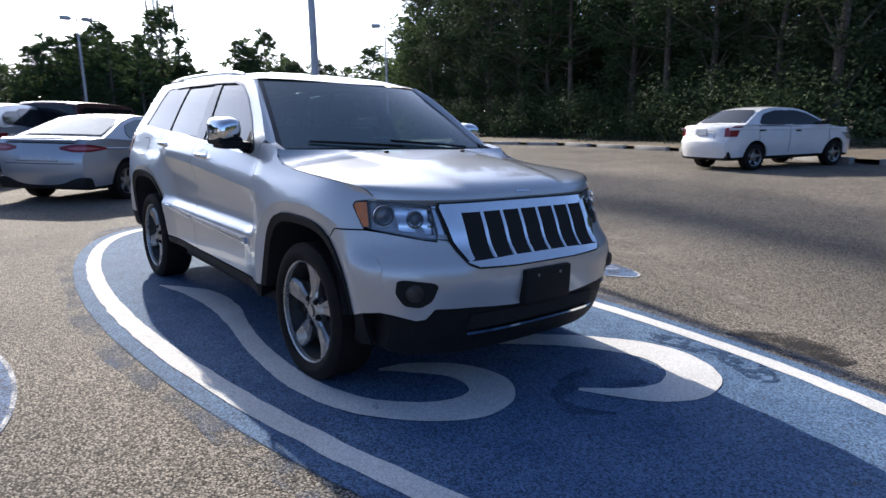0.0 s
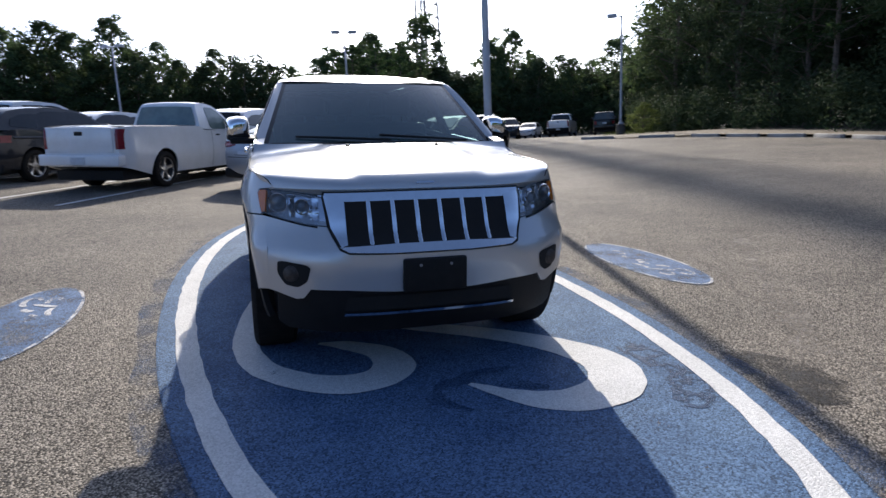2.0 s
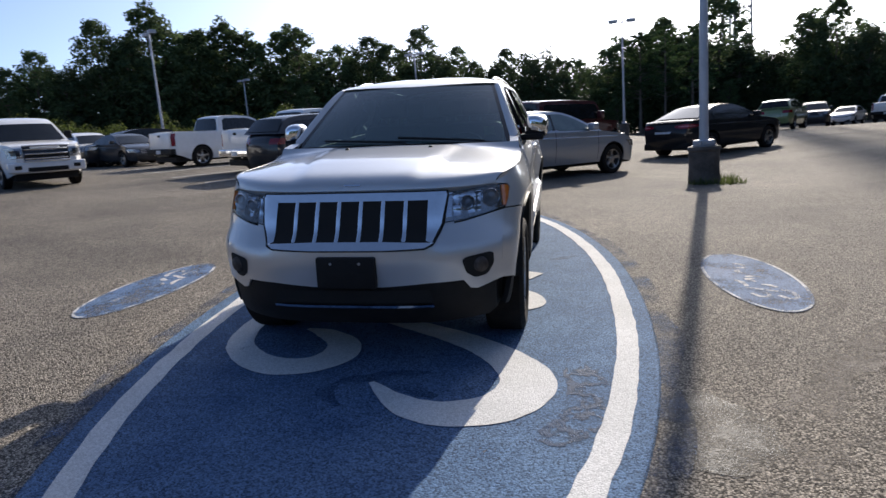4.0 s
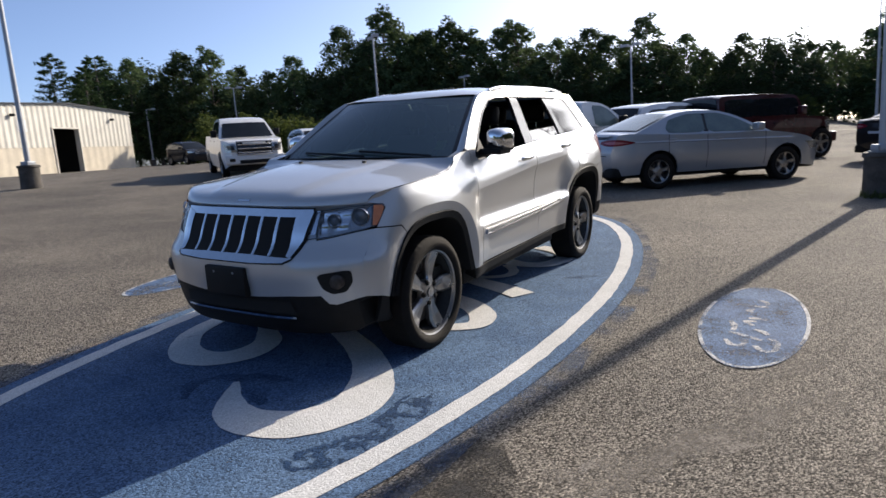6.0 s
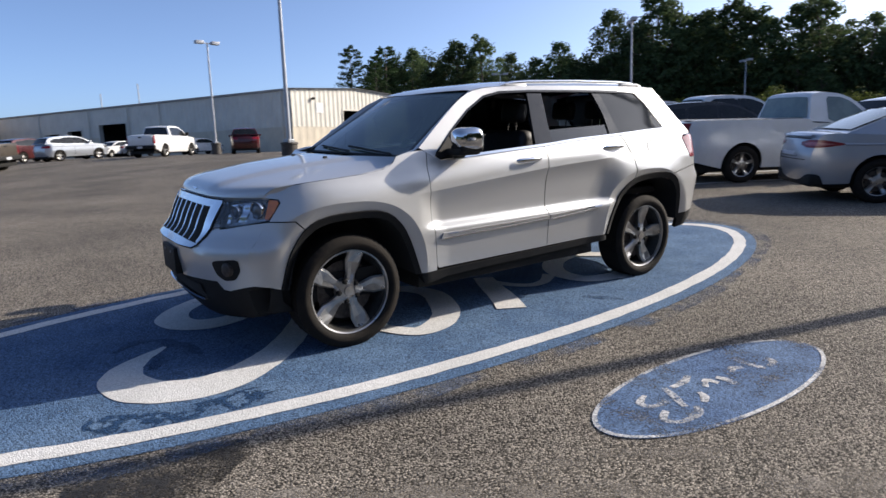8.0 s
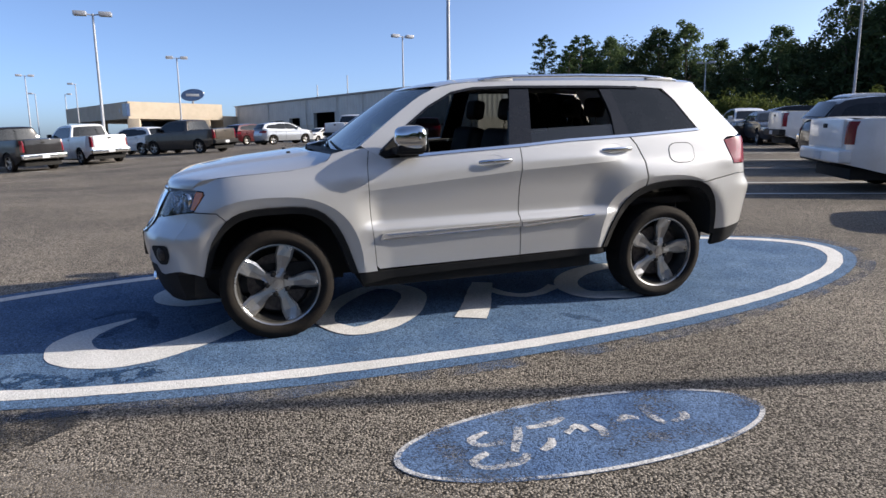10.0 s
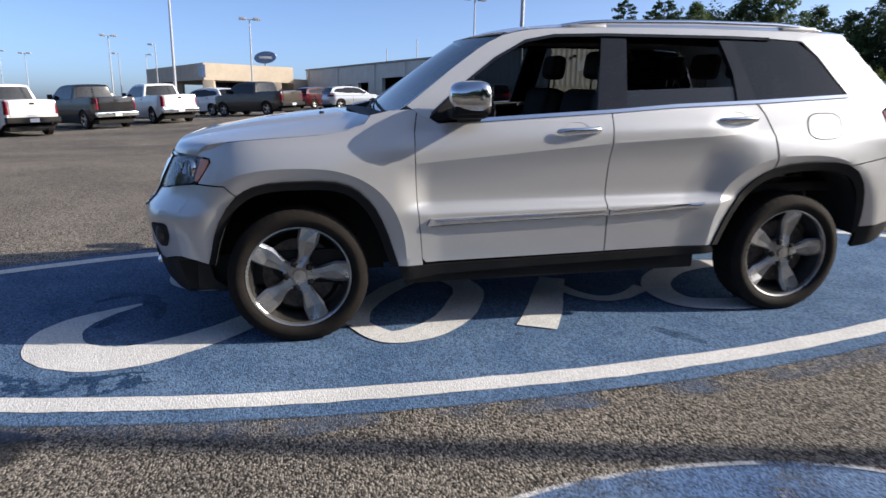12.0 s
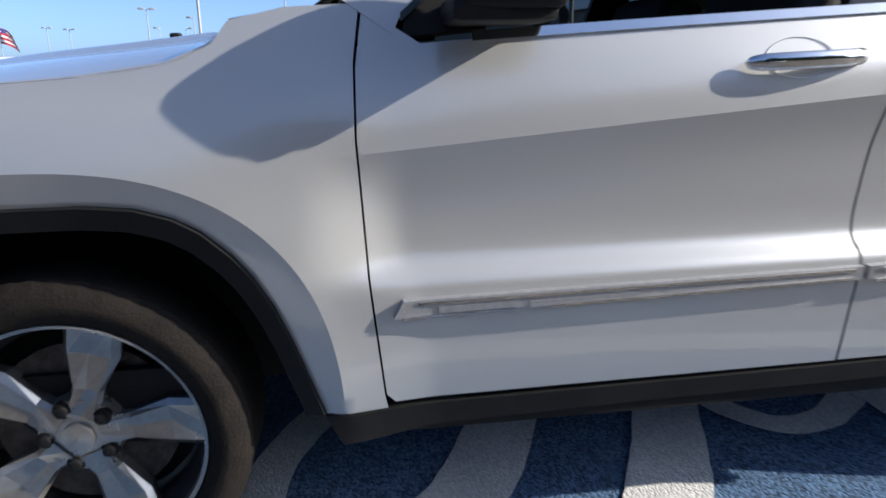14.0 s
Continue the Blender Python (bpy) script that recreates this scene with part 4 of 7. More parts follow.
ROOF_C = spl([-1.95, -1.6, -1.0, -0.3, 0.1, 0.28, 0.42], [1.69, 1.712, 1.728, 1.724, 1.695, 1.667, 1.628])
ROOF_E = spl([-1.9, -1.55, -1.0, -0.3, 0.1, 0.28, 0.42], [1.648, 1.66, 1.672, 1.672, 1.66, 1.63, 1.57])


def roof(u, v):
    a = 2 * u - 1
    x0 = 0.410 - 0.135 * min(abs(a) / 0.93, 1) ** 2
    x = x0 + (-1.90 - x0) * v
    e = ROOF_E(x)
    y = jw(max(x, -1.7), e) * (1 - 0.06 * sstep(-1.5, -1.9, x))
    if v < 0.001:
        y = 0.625 / 0.93 if abs(a) < 0.95 else jw(0.28, 1.63)
    return (x, a * y, e + (ROOF_C(x) - e) * (1 - abs(a) ** 3.2))


part("roof", grid(roof, 30, 40, out=(0, 0, 1)), "silver", jeep)
# headliner takes the recess near-black, so cabin shade is painted in
part("headliner", grid(lambda u, v: (Vector(roof(0.04 + 0.92 * u, 0.02 + 0.95 * v)) - Vector((0, 0, 0.03))), 10, 12, out=(0, 0, -1)), "cavity", jeep, "headliner with cabin shade in its colour")
for s in (1, -1):
    rail = bmesh.new()
    pts = [(-0.06, 1.674), (-0.20, 1.694), (-0.34, 1.702), (-0.9, 1.707), (-1.42, 1.699), (-1.58, 1.688), (-1.74, 1.662)]
    for (xa, za), (xb, zb) in zip(pts, pts[1:]):
        rod((xa, 0.585 * s, za), (xb, 0.585 * s, zb), 0.0155, seg=10, bm=rail)
    rl = part("roof_rail", rail, "chrome", jeep, "bright roof rail")
    for xa, xb in ((-0.10, -0.33), (-1.46, -1.70)):
        part("rail_foot", block((xb, 0.562 * s if s > 0 else -0.608, 1.66), (xa, 0.608 * s if s > 0 else -0.562, 1.690), 0.014), "satin", rl, "grey rail foot")
sp_bm = bmesh.new()
for top_side in (1, -1):
    grid(lambda u, v, k=top_side: (-1.78 - 0.13 * v, (2 * u - 1) * (0.64 - 0.03 * v), 1.694 - 0.012 * v - 0.05 * abs(2 * u - 1) ** 3 + (0.0 if k > 0 else -0.034)), 18, 4, bm=sp_bm, out=(0, 0, top_side))
grid(lambda u, v: (-1.91, (2 * u - 1) * 0.61, 1.682 - 0.05 * abs(2 * u - 1) ** 3 - 0.034 * v), 18, 1, bm=sp_bm, out=(-1, 0, 0))
for sd in (1, -1):
    grid(lambda u, v, sd=sd: (-1.78 - 0.13 * u, sd * (0.64 - 0.03 * u), 1.644 - 0.012 * u - 0.034 * v), 4, 1, bm=sp_bm, out=(0, sd, 0))
part("spoiler", sp_bm, "silver", jeep)


# bonnet
H_C = spl([0, 0.25, 0.5, 0.73, 0.87, 0.95, 1.0], [1.205, 1.179, 1.152, 1.114, 1.075, 1.042, 1.012])
H_S = spl([0, 0.035, 0.13, 0.316, 0.51, 0.73, 0.833, 0.92, 0.96, 1.0], [1.207, 1.168, 1.134, 1.115, 1.105, 1.094, 1.083, 1.064, 1.045, 1.016])


def bonnet(u, v):
    a = 2 * u - 1
    xs = 1.055 + v * (1.925 - 1.055)
    zs, zc = H_S(v), H_C(v)
    ys = jw(xs, zs) - 0.006
    xc = 1.13 + v * (2.135 - 1.13)
    if v > 0.7:
        k = (v - 0.7) / 0.3
        xq = nose_x(a * min(ys, 0.80), 1.012) - 0.004
    y = a * ys
    x = xc + (xs - xc) * abs(a) ** (2.0 + 1.5 * v)
    if v > 0.7:
        x = x + (xq - x) * k * k
    z = zs + (zc - zs) * (1 - abs(a) ** 2.4)
    z += 0.014 * (1 - sstep(0.47, 0.57, abs(a) + 0.12 * v)) * sstep(0.0, 0.08, v) * (1 - sstep(0.85, 1.0, v))
    return (x, y, z)


hood = part("bonnet", grid(bonnet, 44, 30, out=(0, 0, 1)), "silver", jeep)
part("bonnet_edge", grid(lambda u, v: Vector(bonnet(u, 1.0)) + Vector((-0.02 * v, 0, -0.03 * v)), 44, 1, out=(1, 0, -0.2)), "silver", jeep)
for s in (1, -1):
    part("bonnet_flange", grid(lambda u, v, s=s: Vector(bonnet((1 + s) / 2, 0.8 * u)) + Vector((0, -0.004 * s * v, -0.03 * v)), 24, 1, out=(0, s, 0)), "cavity", hood)
    part("bonnet_lip", grid(lambda u, v, s=s: Vector(bonnet((1 + s) / 2, 0.8 + 0.2 * u)) + Vector((0, -0.003 * s * v, -0.045 * v)), 10, 1, out=(0, s, 0)), "silver", hood)
for s in (1, -1):
    part("bonnet_gap", grid(lambda u, v, s=s: Vector(bonnet((1 + s) / 2, 0.02 + 0.96 * u)) + Vector((0, s * (0.0075 * v - 0.001), 0.0018)), 30, 1, out=(0, 0, 1)), "cavity", hood, "dark gap beside the bonnet")
part("bonnet_badge", grid(lambda u, v: Vector(bonnet(0.47 + 0.06 * u, 0.952 + 0.016 * v)) + Vector((0.002, 0, 0.003)), 6, 2, out=(1, 0, 1)), "chrome", hood, "small chrome badge bar")
for y in (0.28, -0.28):
    jet = Vector(bonnet(0.5 + y / 1.7, 0.17))
    part("washer_jet", block(jet + Vector((-0.014, -0.012, -0.006)), jet + Vector((0.014, 0.012, 0.010)), 0.004, 1), "plastic", hood)

# nose: bumper, grille, lamps
FRONT = (1, 0, 0)
low_edge = [(0.82, 0.503), (0.78, 0.495), (0.69, 0.468), (0.655, 0.475), (0.62, 0.525), (0.44, 0.523), (0.2, 0.505), (0.0, 0.50)]
top_edge = [(0.0, 0.700), (0.30, 0.704), (0.44, 0.715), (0.485, 0.74), (0.50, 0.82), (0.535, 0.822), (0.63, 0.835), (0.78, 0.866), (0.82, 0.872)]
part("front_bumper", sheet(mir(top_edge[1:] + low_edge[:-1]), nose(), 0.05, 0.02, out=FRONT), "silver", jeep, "silver front bumper")
side_line = [(nose_x(0.82, z), z) for z in (0.872, 0.835, 0.8, 0.75, 0.72, 0.7, 0.65, 0.6, 0.55, 0.503)]
both("bumper_side", sheet([(1.742, 0.818), (1.795, 0.868), (1.93, 0.874)] + side_line + [(1.96, 0.49), (1.905, 0.47)] + [p for p in reversed(ARCH_F) if p[0] > 1.75 and p[1] > 0.49], side(), 0.03, out=SIDE_OUT), "silver", jeep)
low = [(0.838, 0.508), (0.80, 0.496), (0.69, 0.464), (0.655, 0.471), (0.62, 0.521), (0.44, 0.519), (0.2, 0.501)]
part("lower_valance", sheet(mir([(0.2, 0.27), (0.45, 0.27), (0.79, 0.29), (0.836, 0.33)] + low), nose(-0.012), 0.06, 0.03, out=FRONT), "plastic", jeep, "black lower valance")
both("valance_side", sheet([(1.80, 0.30), (1.975, 0.33), (1.955, 0.51), (1.90, 0.468), (1.885, 0.38)], side(-0.008), 0.05, 0.03, out=SIDE_OUT), "plastic", jeep)
# flat dark sheet, the opening's shade given by colour alone
part("lower_intake", sheet([(-0.46, 0.41), (0.46, 0.41), (0.44, 0.485), (-0.44, 0.485)], nose(-0.004), 0.08, 0.0, out=FRONT), "cavity", jeep, "dark lower intake")
part("valance_strip", sheet([(-0.46, 0.382), (0.46, 0.382), (0.46, 0.396), (-0.46, 0.396)], nose(0.01), 0.08, 0.02, out=FRONT), "chrome", jeep, "thin chrome valance strip")
grille = part("grille", sheet(mir([(0.2, 0.745), (0.46, 0.745), (0.49, 0.98), (0.2, 0.985)]), nose(-0.05), 0.08, 0, out=FRONT), "cavity", jeep, "seven-slot grille with chrome frame")
part("grille_seal", sheet(mir([(0.2, 0.703), (0.43, 0.709), (0.475, 0.728), (0.505, 0.785), (0.524, 0.83), (0.541, 0.975), (0.534, 1.003), (0.2, 1.006)]), nose(0.003), 0.03, 0.0, out=FRONT), "cavity", grille, "dark gap round the grille")
part("grille_frame", sheet(mir([(0.2, 0.957), (0.44, 0.955), (0.50, 0.955), (0.53, 0.978), (0.525, 0.996), (0.2, 0.999)]), nose(0.006), 0.05, 0.05, out=FRONT), "chrome", grille)
part("grille_frame", sheet(mir([(0.2, 0.712), (0.43, 0.72), (0.475, 0.742), (0.2, 0.752)]), nose(0.008), 0.05, 0.05, out=FRONT), "chrome", grille)
both("grille_frame", sheet([(0.432, 0.752), (0.465, 0.742), (0.487, 0.79), (0.508, 0.832), (0.532, 0.985), (0.432, 0.965)], bowed(0.478, 0.062, 0.0, 0.014), 0.012, 0.05, out=FRONT), "chrome", grille)
both("grille_backing", sheet([(0.40, 0.695), (0.53, 0.76), (0.57, 0.83), (0.56, 0.86), (0.505, 0.86), (0.455, 0.75), (0.40, 0.735)], nose(-0.008), 0.03, 0.0, out=FRONT), "silver", grille)
both("lamp_surround", sheet([(0.485, 0.82), (0.56, 0.83), (0.56, 0.99), (0.50, 0.985)], nose_in(0.010), 0.03, 0.0, out=FRONT), "chrome", grille)
for i in range(6):
    y = -0.312 + 0.1248 * i
    part("grille_bar", sheet([(y - 0.0115, 0.75), (y + 0.0115, 0.75), (y + 0.013, 0.968), (y - 0.013, 0.968)], lambda a, z, y=y: (nose_x(a, z) - 0.002 + 0.009 * math.sqrt(max(1 - ((a - y) / 0.0135) ** 2, 0.0)), a, z), 0.0065, 0.022, out=FRONT), "chrome", grille)
for i in range(7):
    y = -0.3744 + 0.1248 * i
    part("slot_lip", sheet([(y - 0.05, 0.752), (y + 0.05, 0.752), (y + 0.048, 0.766), (y - 0.048, 0.766)], nose(-0.006), 0.03, 0.03, out=FRONT), "chrome", grille)
for s in (1, -1):
    o = [(0.532, 0.976), (0.60, 0.993), (0.70, 1.004), (0.77, 1.008), (jw(1.862, 1.004), 1.004), (jw(1.858, 0.985), 0.985), (jw(1.89, 0.935), 0.935), (jw(1.925, 0.888), 0.888), (0.78, 0.874), (0.63, 0.843), (0.510, 0.832)]
    o = [(y * s, z) for y, z in o]
    lamp = part("headlight", sheet(o, nose_in(0.032), 0.03, -0.02, out=FRONT), "lamp_silver", jeep, "clear headlight with round projectors and amber corner")
    part("reflector_bowl", sheet([(0.52 * s, 0.85), (0.70 * s, 0.875), (0.70 * s, 0.985), (0.545 * s, 0.965)], lambda y, z, s=s: (nose_in(0.028)(y, z)[0] - 0.012 * abs(math.sin(38 * y)) - 0.008 * abs(math.sin(52 * z)), y, z), 0.012, 0.0, out=FRONT), "chrome", lamp, "faceted chrome reflector")
    for yy, zz, r in ((0.745, 0.942, 0.050), (0.628, 0.925, 0.040)):
        x = nose_x(yy, zz) - 0.042
        turn = Matrix.Translation((x, yy * s, zz)) @ Matrix.Rotation(radians(22 * s), 4, "Z")
        part("projector", lathe([(r, 0.0), (r * 1.06, 0.02), (r * 0.98, 0.028), (r * 0.84, 0.02), (r * 0.8, 0.008)], 24, m=turn @ Matrix.Rotation(radians(-90), 4, "Z")), "chrome", lamp)
        part("projector_lens", lathe([(r * 0.82, 0.008), (r * 0.7, 0.022), (r * 0.45, 0.03), (0.001, 0.033)], 24, m=turn @ Matrix.Rotation(radians(-90), 4, "Z")), "projector", lamp)
    am = sheet([(1.868, 1.0), (1.905, 1.003), (1.925, 0.95), (1.945, 0.895), (1.928, 0.892), (1.895, 0.935), (1.864, 0.985)], side(0.006), 0.02, 0.012, out=SIDE_OUT)
    part("amber_marker", am if s > 0 else mirrored(am), "amber", lamp, "amber corner marker")
    part("headlight_lens", sheet(o, nose_in(0.0), 0.025, 0.0, out=FRONT), "lens", lamp, "clear lens")
    part("headlight_rim", sheet(o + [(0.68 * s + (y - 0.68 * s) * 0.985, 0.93 + (z - 0.93) * 0.94) for y, z in reversed(o)], nose_in(0.003), 0.03, 0.0, out=FRONT), "gloss_black", lamp)
    fog = [(y * s, z) for y, z in ((0.615, 0.652), (0.775, 0.670), (0.778, 0.60), (0.742, 0.540), (0.68, 0.531), (0.635, 0.565))]
    # flat near-black patch stands in for the shaded recess round the lamp
    fl = part("fog_light", sheet(rounded(fog, 2, 0.15), nose(0.003), 0.03, 0.0, out=FRONT), "cavity", jeep, "recessed round fog light")
    turn = Matrix.Translation((nose_x(0.705, 0.605) - 0.012, 0.705 * s, 0.605)) @ Matrix.Rotation(radians(-90 + 20 * s), 4, "Z")
    part("fog_lens", lathe([(0.042, 0.0), (0.042, 0.022), (0.034, 0.028), (0.02, 0.032), (0.001, 0.033)], 20, m=turn), "iron", fl)
plate = part("plate_holder", block((2.29, -0.166, 0.505), (2.338, 0.166, 0.678), 0.012), "plastic", jeep, "blank black plate holder")
for y in (-0.08, 0.08):
    part("plate_screw", lathe([(0.008, 0), (0.008, 0.004), (0.001, 0.005)], 8, m=Matrix.Translation((2.338, y, 0.645)) @ Matrix.Rotation(radians(-90), 4, "Z")), "steel", plate)

# cladding, trim, handles, mirrors
IN_F = [(1.4575 + (x - 1.4575) * 0.925, 0.385 + (z - 0.385) * 0.915) for x, z in ARCH_F]
IN_R = [(-1.4575 + (x + 1.4575) * 0.92, 0.385 + (z - 0.385) * 0.905) for x, z in ARCH_R]
for arch, inner in ((ARCH_F, IN_F), (ARCH_R, IN_R)):
    both("arch_cladding", sheet(list(arch) + list(reversed(inner)), side(0.012), 0.05, 0.05, out=SIDE_OUT), "plastic", jeep, "black wheel arch cladding")
    for s in (1, -1):
        part("wheel_well", grid(lambda u, v, s=s: (stepped(inner, 9, False)[int(round(u * (len(inner) - 1)))][0], s * (0.915 - 0.42 * v), stepped(inner, 9, False)[int(round(u * (len(inner) - 1)))][1] + 0.02 * v), len(inner) - 1, 2, out=(0, 0, -1)), "cavity", jeep)
        cx = sum(p[0] for p in inner) / len(inner)
        part("inner_well", block((inner[0][0] if inner[0][0] < inner[-1][0] else inner[-1][0], 0.46 * s - 0.01, 0.28), (max(inner[0][0], inner[-1][0]), 0.46 * s + 0.01, 0.88), 0), "cavity", jeep)
both("sill_cladding", sheet([(0.93, 0.41), (0.78, 0.412), (-0.26, 0.425), (-0.925, 0.44), (-0.95, 0.392), (-0.4, 0.378), (0.2, 0.368), (0.70, 0.352), (0.80, 0.336), (0.895, 0.328)], side(0.004), 0.05, 0.10, out=SIDE_OUT), "plastic", jeep, "black sill cladding")
TRIM_F = [(0.755, 0.672), (0.775, 0.636), (0.735, 0.628), (-0.248, 0.652), (-0.248, 0.684)]
TRIM_R = [(-0.262, 0.684), (-0.262, 0.652), (-0.81, 0.676), (-0.85, 0.708)]
for d, t in zip(doors, (TRIM_F, TRIM_R)):
    for k, s in enumerate((1, -1)):
        for nm, poly, add, mt in (("trim_strip", t, 0.014, "satin"), ("trim_line", [(t[0][0] - 0.03, t[0][1] - 0.004), (t[-1][0] + 0.02, t[-1][1] - 0.004), (t[-1][0] + 0.02, t[-1][1] - 0.010), (t[0][0] - 0.03, t[0][1] - 0.010)], 0.017, "chrome"), ("trim_line", [(t[1][0] - 0.02, t[1][1] + 0.001), (t[-2][0] + 0.02, t[-2][1] + 0.008), (t[-2][0] + 0.02, t[-2][1] + 0.003), (t[1][0] - 0.02, t[1][1] - 0.005)], 0.017, "chrome")):
            bm = sheet(poly, side(add), 0.02, 0.014, out=SIDE_OUT)
            part(nm, bm if s > 0 else mirrored(bm), mt, d[k])
for k, s in enumerate((1, -1)):
    for x0, x1 in ((0.685, 0.52), (0.495, 0.265)):
        bm = sheet([(x0, 0.641), (x1, 0.645), (x1, 0.659), (x0, 0.655)], side(0.016), 0.05, 0.002, out=SIDE_OUT)
        part("trim_badge", bm if s > 0 else mirrored(bm), "satin", doors[0][k], "raised badge bar")
for d, (hx, hz) in zip(doors, ((-0.06, 1.118), (-1.03, 1.163))):
    for k, s in enumerate((1, -1)):
        y = jw(hx, hz)
        def bowl(u, v, hx=hx, hz=hz, s=s):
            q, r = 2 * math.pi * u, 1 - v
            x, z = hx + 0.072 * r * math.cos(q), hz + 0.004 + 0.040 * r * math.sin(q)
            return (x, s * (jw(x, z) + 0.0025 - 0.030 * (1 - r**2.4)), z)
        part("handle_cup", grid(bowl, 28, 7, out=(0, s, 0)), "silver", d[k])
        def bar(u, v, hx=hx, hz=hz, s=s, y=y):
            q, a = 2 * math.pi * u, 2 * v - 1
            end = max(1 - abs(a) ** 7, 0.0) ** 0.5
            lift = 0.012 + 0.018 * (1 - a * a)
            return (hx - 0.005 + 0.132 * a, s * (y + lift + 0.0105 * end * math.cos(q)), hz - 0.004 * a + 0.0175 * end * math.sin(q))
        grip = grid(bar, 18, 28)
        bmesh.ops.remove_doubles(grip, verts=grip.verts[:], dist=1e-5)
        bmesh.ops.recalc_face_normals(grip, faces=grip.faces[:])
        rod((hx - 0.118, s * (y - 0.004), hz + 0.004), (hx - 0.118, s * (y + 0.016), hz + 0.004), 0.017, seg=14, bm=grip)
        part("door_handle", grip, "chrome", d[k], "chrome door handle")
both("flap_seam", sheet(rounded([(-1.495, 1.195), (-1.72, 1.195), (-1.72, 1.045), (-1.495, 1.045)], 2, 0.2), side(0.0015), 0.04, 0.0, out=SIDE_OUT), "cavity", jeep)
both("fuel_flap", sheet(rounded([(-1.50, 1.19), (-1.715, 1.19), (-1.715, 1.05), (-1.50, 1.05)], 2, 0.2), side(0.003), 0.04, 0.006, out=SIDE_OUT), "silver", jeep)
for s in (1, -1):
    def shell(u, v):
        a, b = 2 * math.pi * u, math.pi * (v - 0.5)
        power = lambda q, e: math.copysign(abs(q) ** e, q)
        x, y, z = 0.108 * power(math.cos(b), 0.5) * power(math.cos(a), 0.6), 0.086 * power(math.cos(b), 0.5) * power(math.sin(a), 0.6), 0.082 * power(math.sin(b), 0.62)
        k = (x + 0.108) / 0.216
        return (x, y * (1 - 0.16 * k), z * (1 - 0.24 * k * k) + 0.012 * k - 0.02 * max(y * s, 0) / 0.086 * k)
    cap = grid(shell, 40, 20)
    bmesh.ops.remove_doubles(cap, verts=cap.verts[:], dist=1e-5)
    bmesh.ops.recalc_face_normals(cap, faces=cap.faces[:])
    cap.transform(Matrix.Translation((0.550, 0.966 * s, 1.298)) @ Matrix.Rotation(radians(-6 * s), 4, "Z"))
    mirror = part("door_mirror", cap, "chrome", jeep, "chrome door mirror")
    base = block((-0.096, -0.078, -0.080), (0.086, 0.074, -0.03), 0.022, 3, m=Matrix.Translation((0.550, 0.962 * s, 1.294)) @ Matrix.Rotation(radians(-6 * s), 4, "Z"))
    part("mirror_base", base, "plastic", mirror, "black lower shell")
    arm = block((0.47, 0.84, 1.192), (0.66, 1.02, 1.238), 0.02)
    if s < 0:
        arm = mirrored(arm)
    part("mirror_arm", arm, "plastic", mirror, "black mirror foot")
    part("mirror_glass", block((0.446, 0.960 * s - 0.063, 1.244), (0.452, 0.960 * s + 0.063, 1.358), 0.002, 1), "dark_glass", mirror)
    part("side_repeater", block((0.475, 1.028 * s - 0.006, 1.25), (0.59, 1.028 * s + 0.006, 1.264), 0.004, 1), "lens", mirror)

# tail
def tail_x(y, z):
    lo, hi = J_TAIL(z), -1.25
    for _ in range(26):
        mid = (lo + hi) / 2
        if jw(mid, z) > abs(y):
            hi = mid
        else:
            lo = mid
    return hi


def tail(add=0.0):
    return lambda y, z: (tail_x(y, z) - add, y, z)


BACK = (-1, 0, 0)
part("tailgate", sheet(mir([(0.2, 0.936), (0.62, 0.936), (0.60, 1.02), (0.60, 1.262), (0.2, 1.262)]), tail(), 0.05, 0.02, out=BACK), "silver", jeep)
part("rear_window", sheet(mir([(0.2, 1.268), (0.69, 1.264), (0.685, 1.37), (0.67, 1.47), (0.655, 1.56), (0.61, 1.635), (0.2, 1.64)]), tail(-0.004), 0.06, 0.02, out=BACK), "dark_glass", jeep)
part("rear_bumper", sheet(mir([(0.2, 0.50), (0.72, 0.53), (0.715, 0.68), (0.70, 0.84), (0.69, 0.925), (0.2, 0.93)]), tail(), 0.05, 0.02, out=BACK), "silver", jeep)
part("rear_skirt", sheet(mir([(0.2, 0.36), (0.70, 0.40), (0.73, 0.525), (0.2, 0.495)]), tail(-0.006), 0.06, 0.02, out=BACK), "plastic", jeep)
rear_line = [(tail_x(0.70, z), z) for z in (0.90, 0.84, 0.76, 0.68, 0.60, 0.55)]
both("bumper_corner", sheet([(-1.785, 0.886), (-2.12, 0.938), (-2.34, 0.929)] + rear_line + [(-1.94, 0.505), (-1.935, 0.62), (-1.90, 0.765), (-1.84, 0.855)], side(), 0.035, out=SIDE_OUT), "silver", jeep)
both("bumper_skirt", sheet([(-1.94, 0.498), (tail_x(0.72, 0.54), 0.542), (tail_x(0.70, 0.46), 0.45), (-1.93, 0.37)], side(-0.004), 0.04, 0.04, out=SIDE_OUT), "plastic", jeep)
both("tail_light", sheet([(-2.018, 1.200), (-2.13, 1.222), (-2.33, 1.225), (-2.365, 1.10), (-2.37, 1.022), (-2.085, 1.022)], side(0.004), 0.025, 0.03, out=SIDE_OUT), "red_lens", jeep, "red tail light")

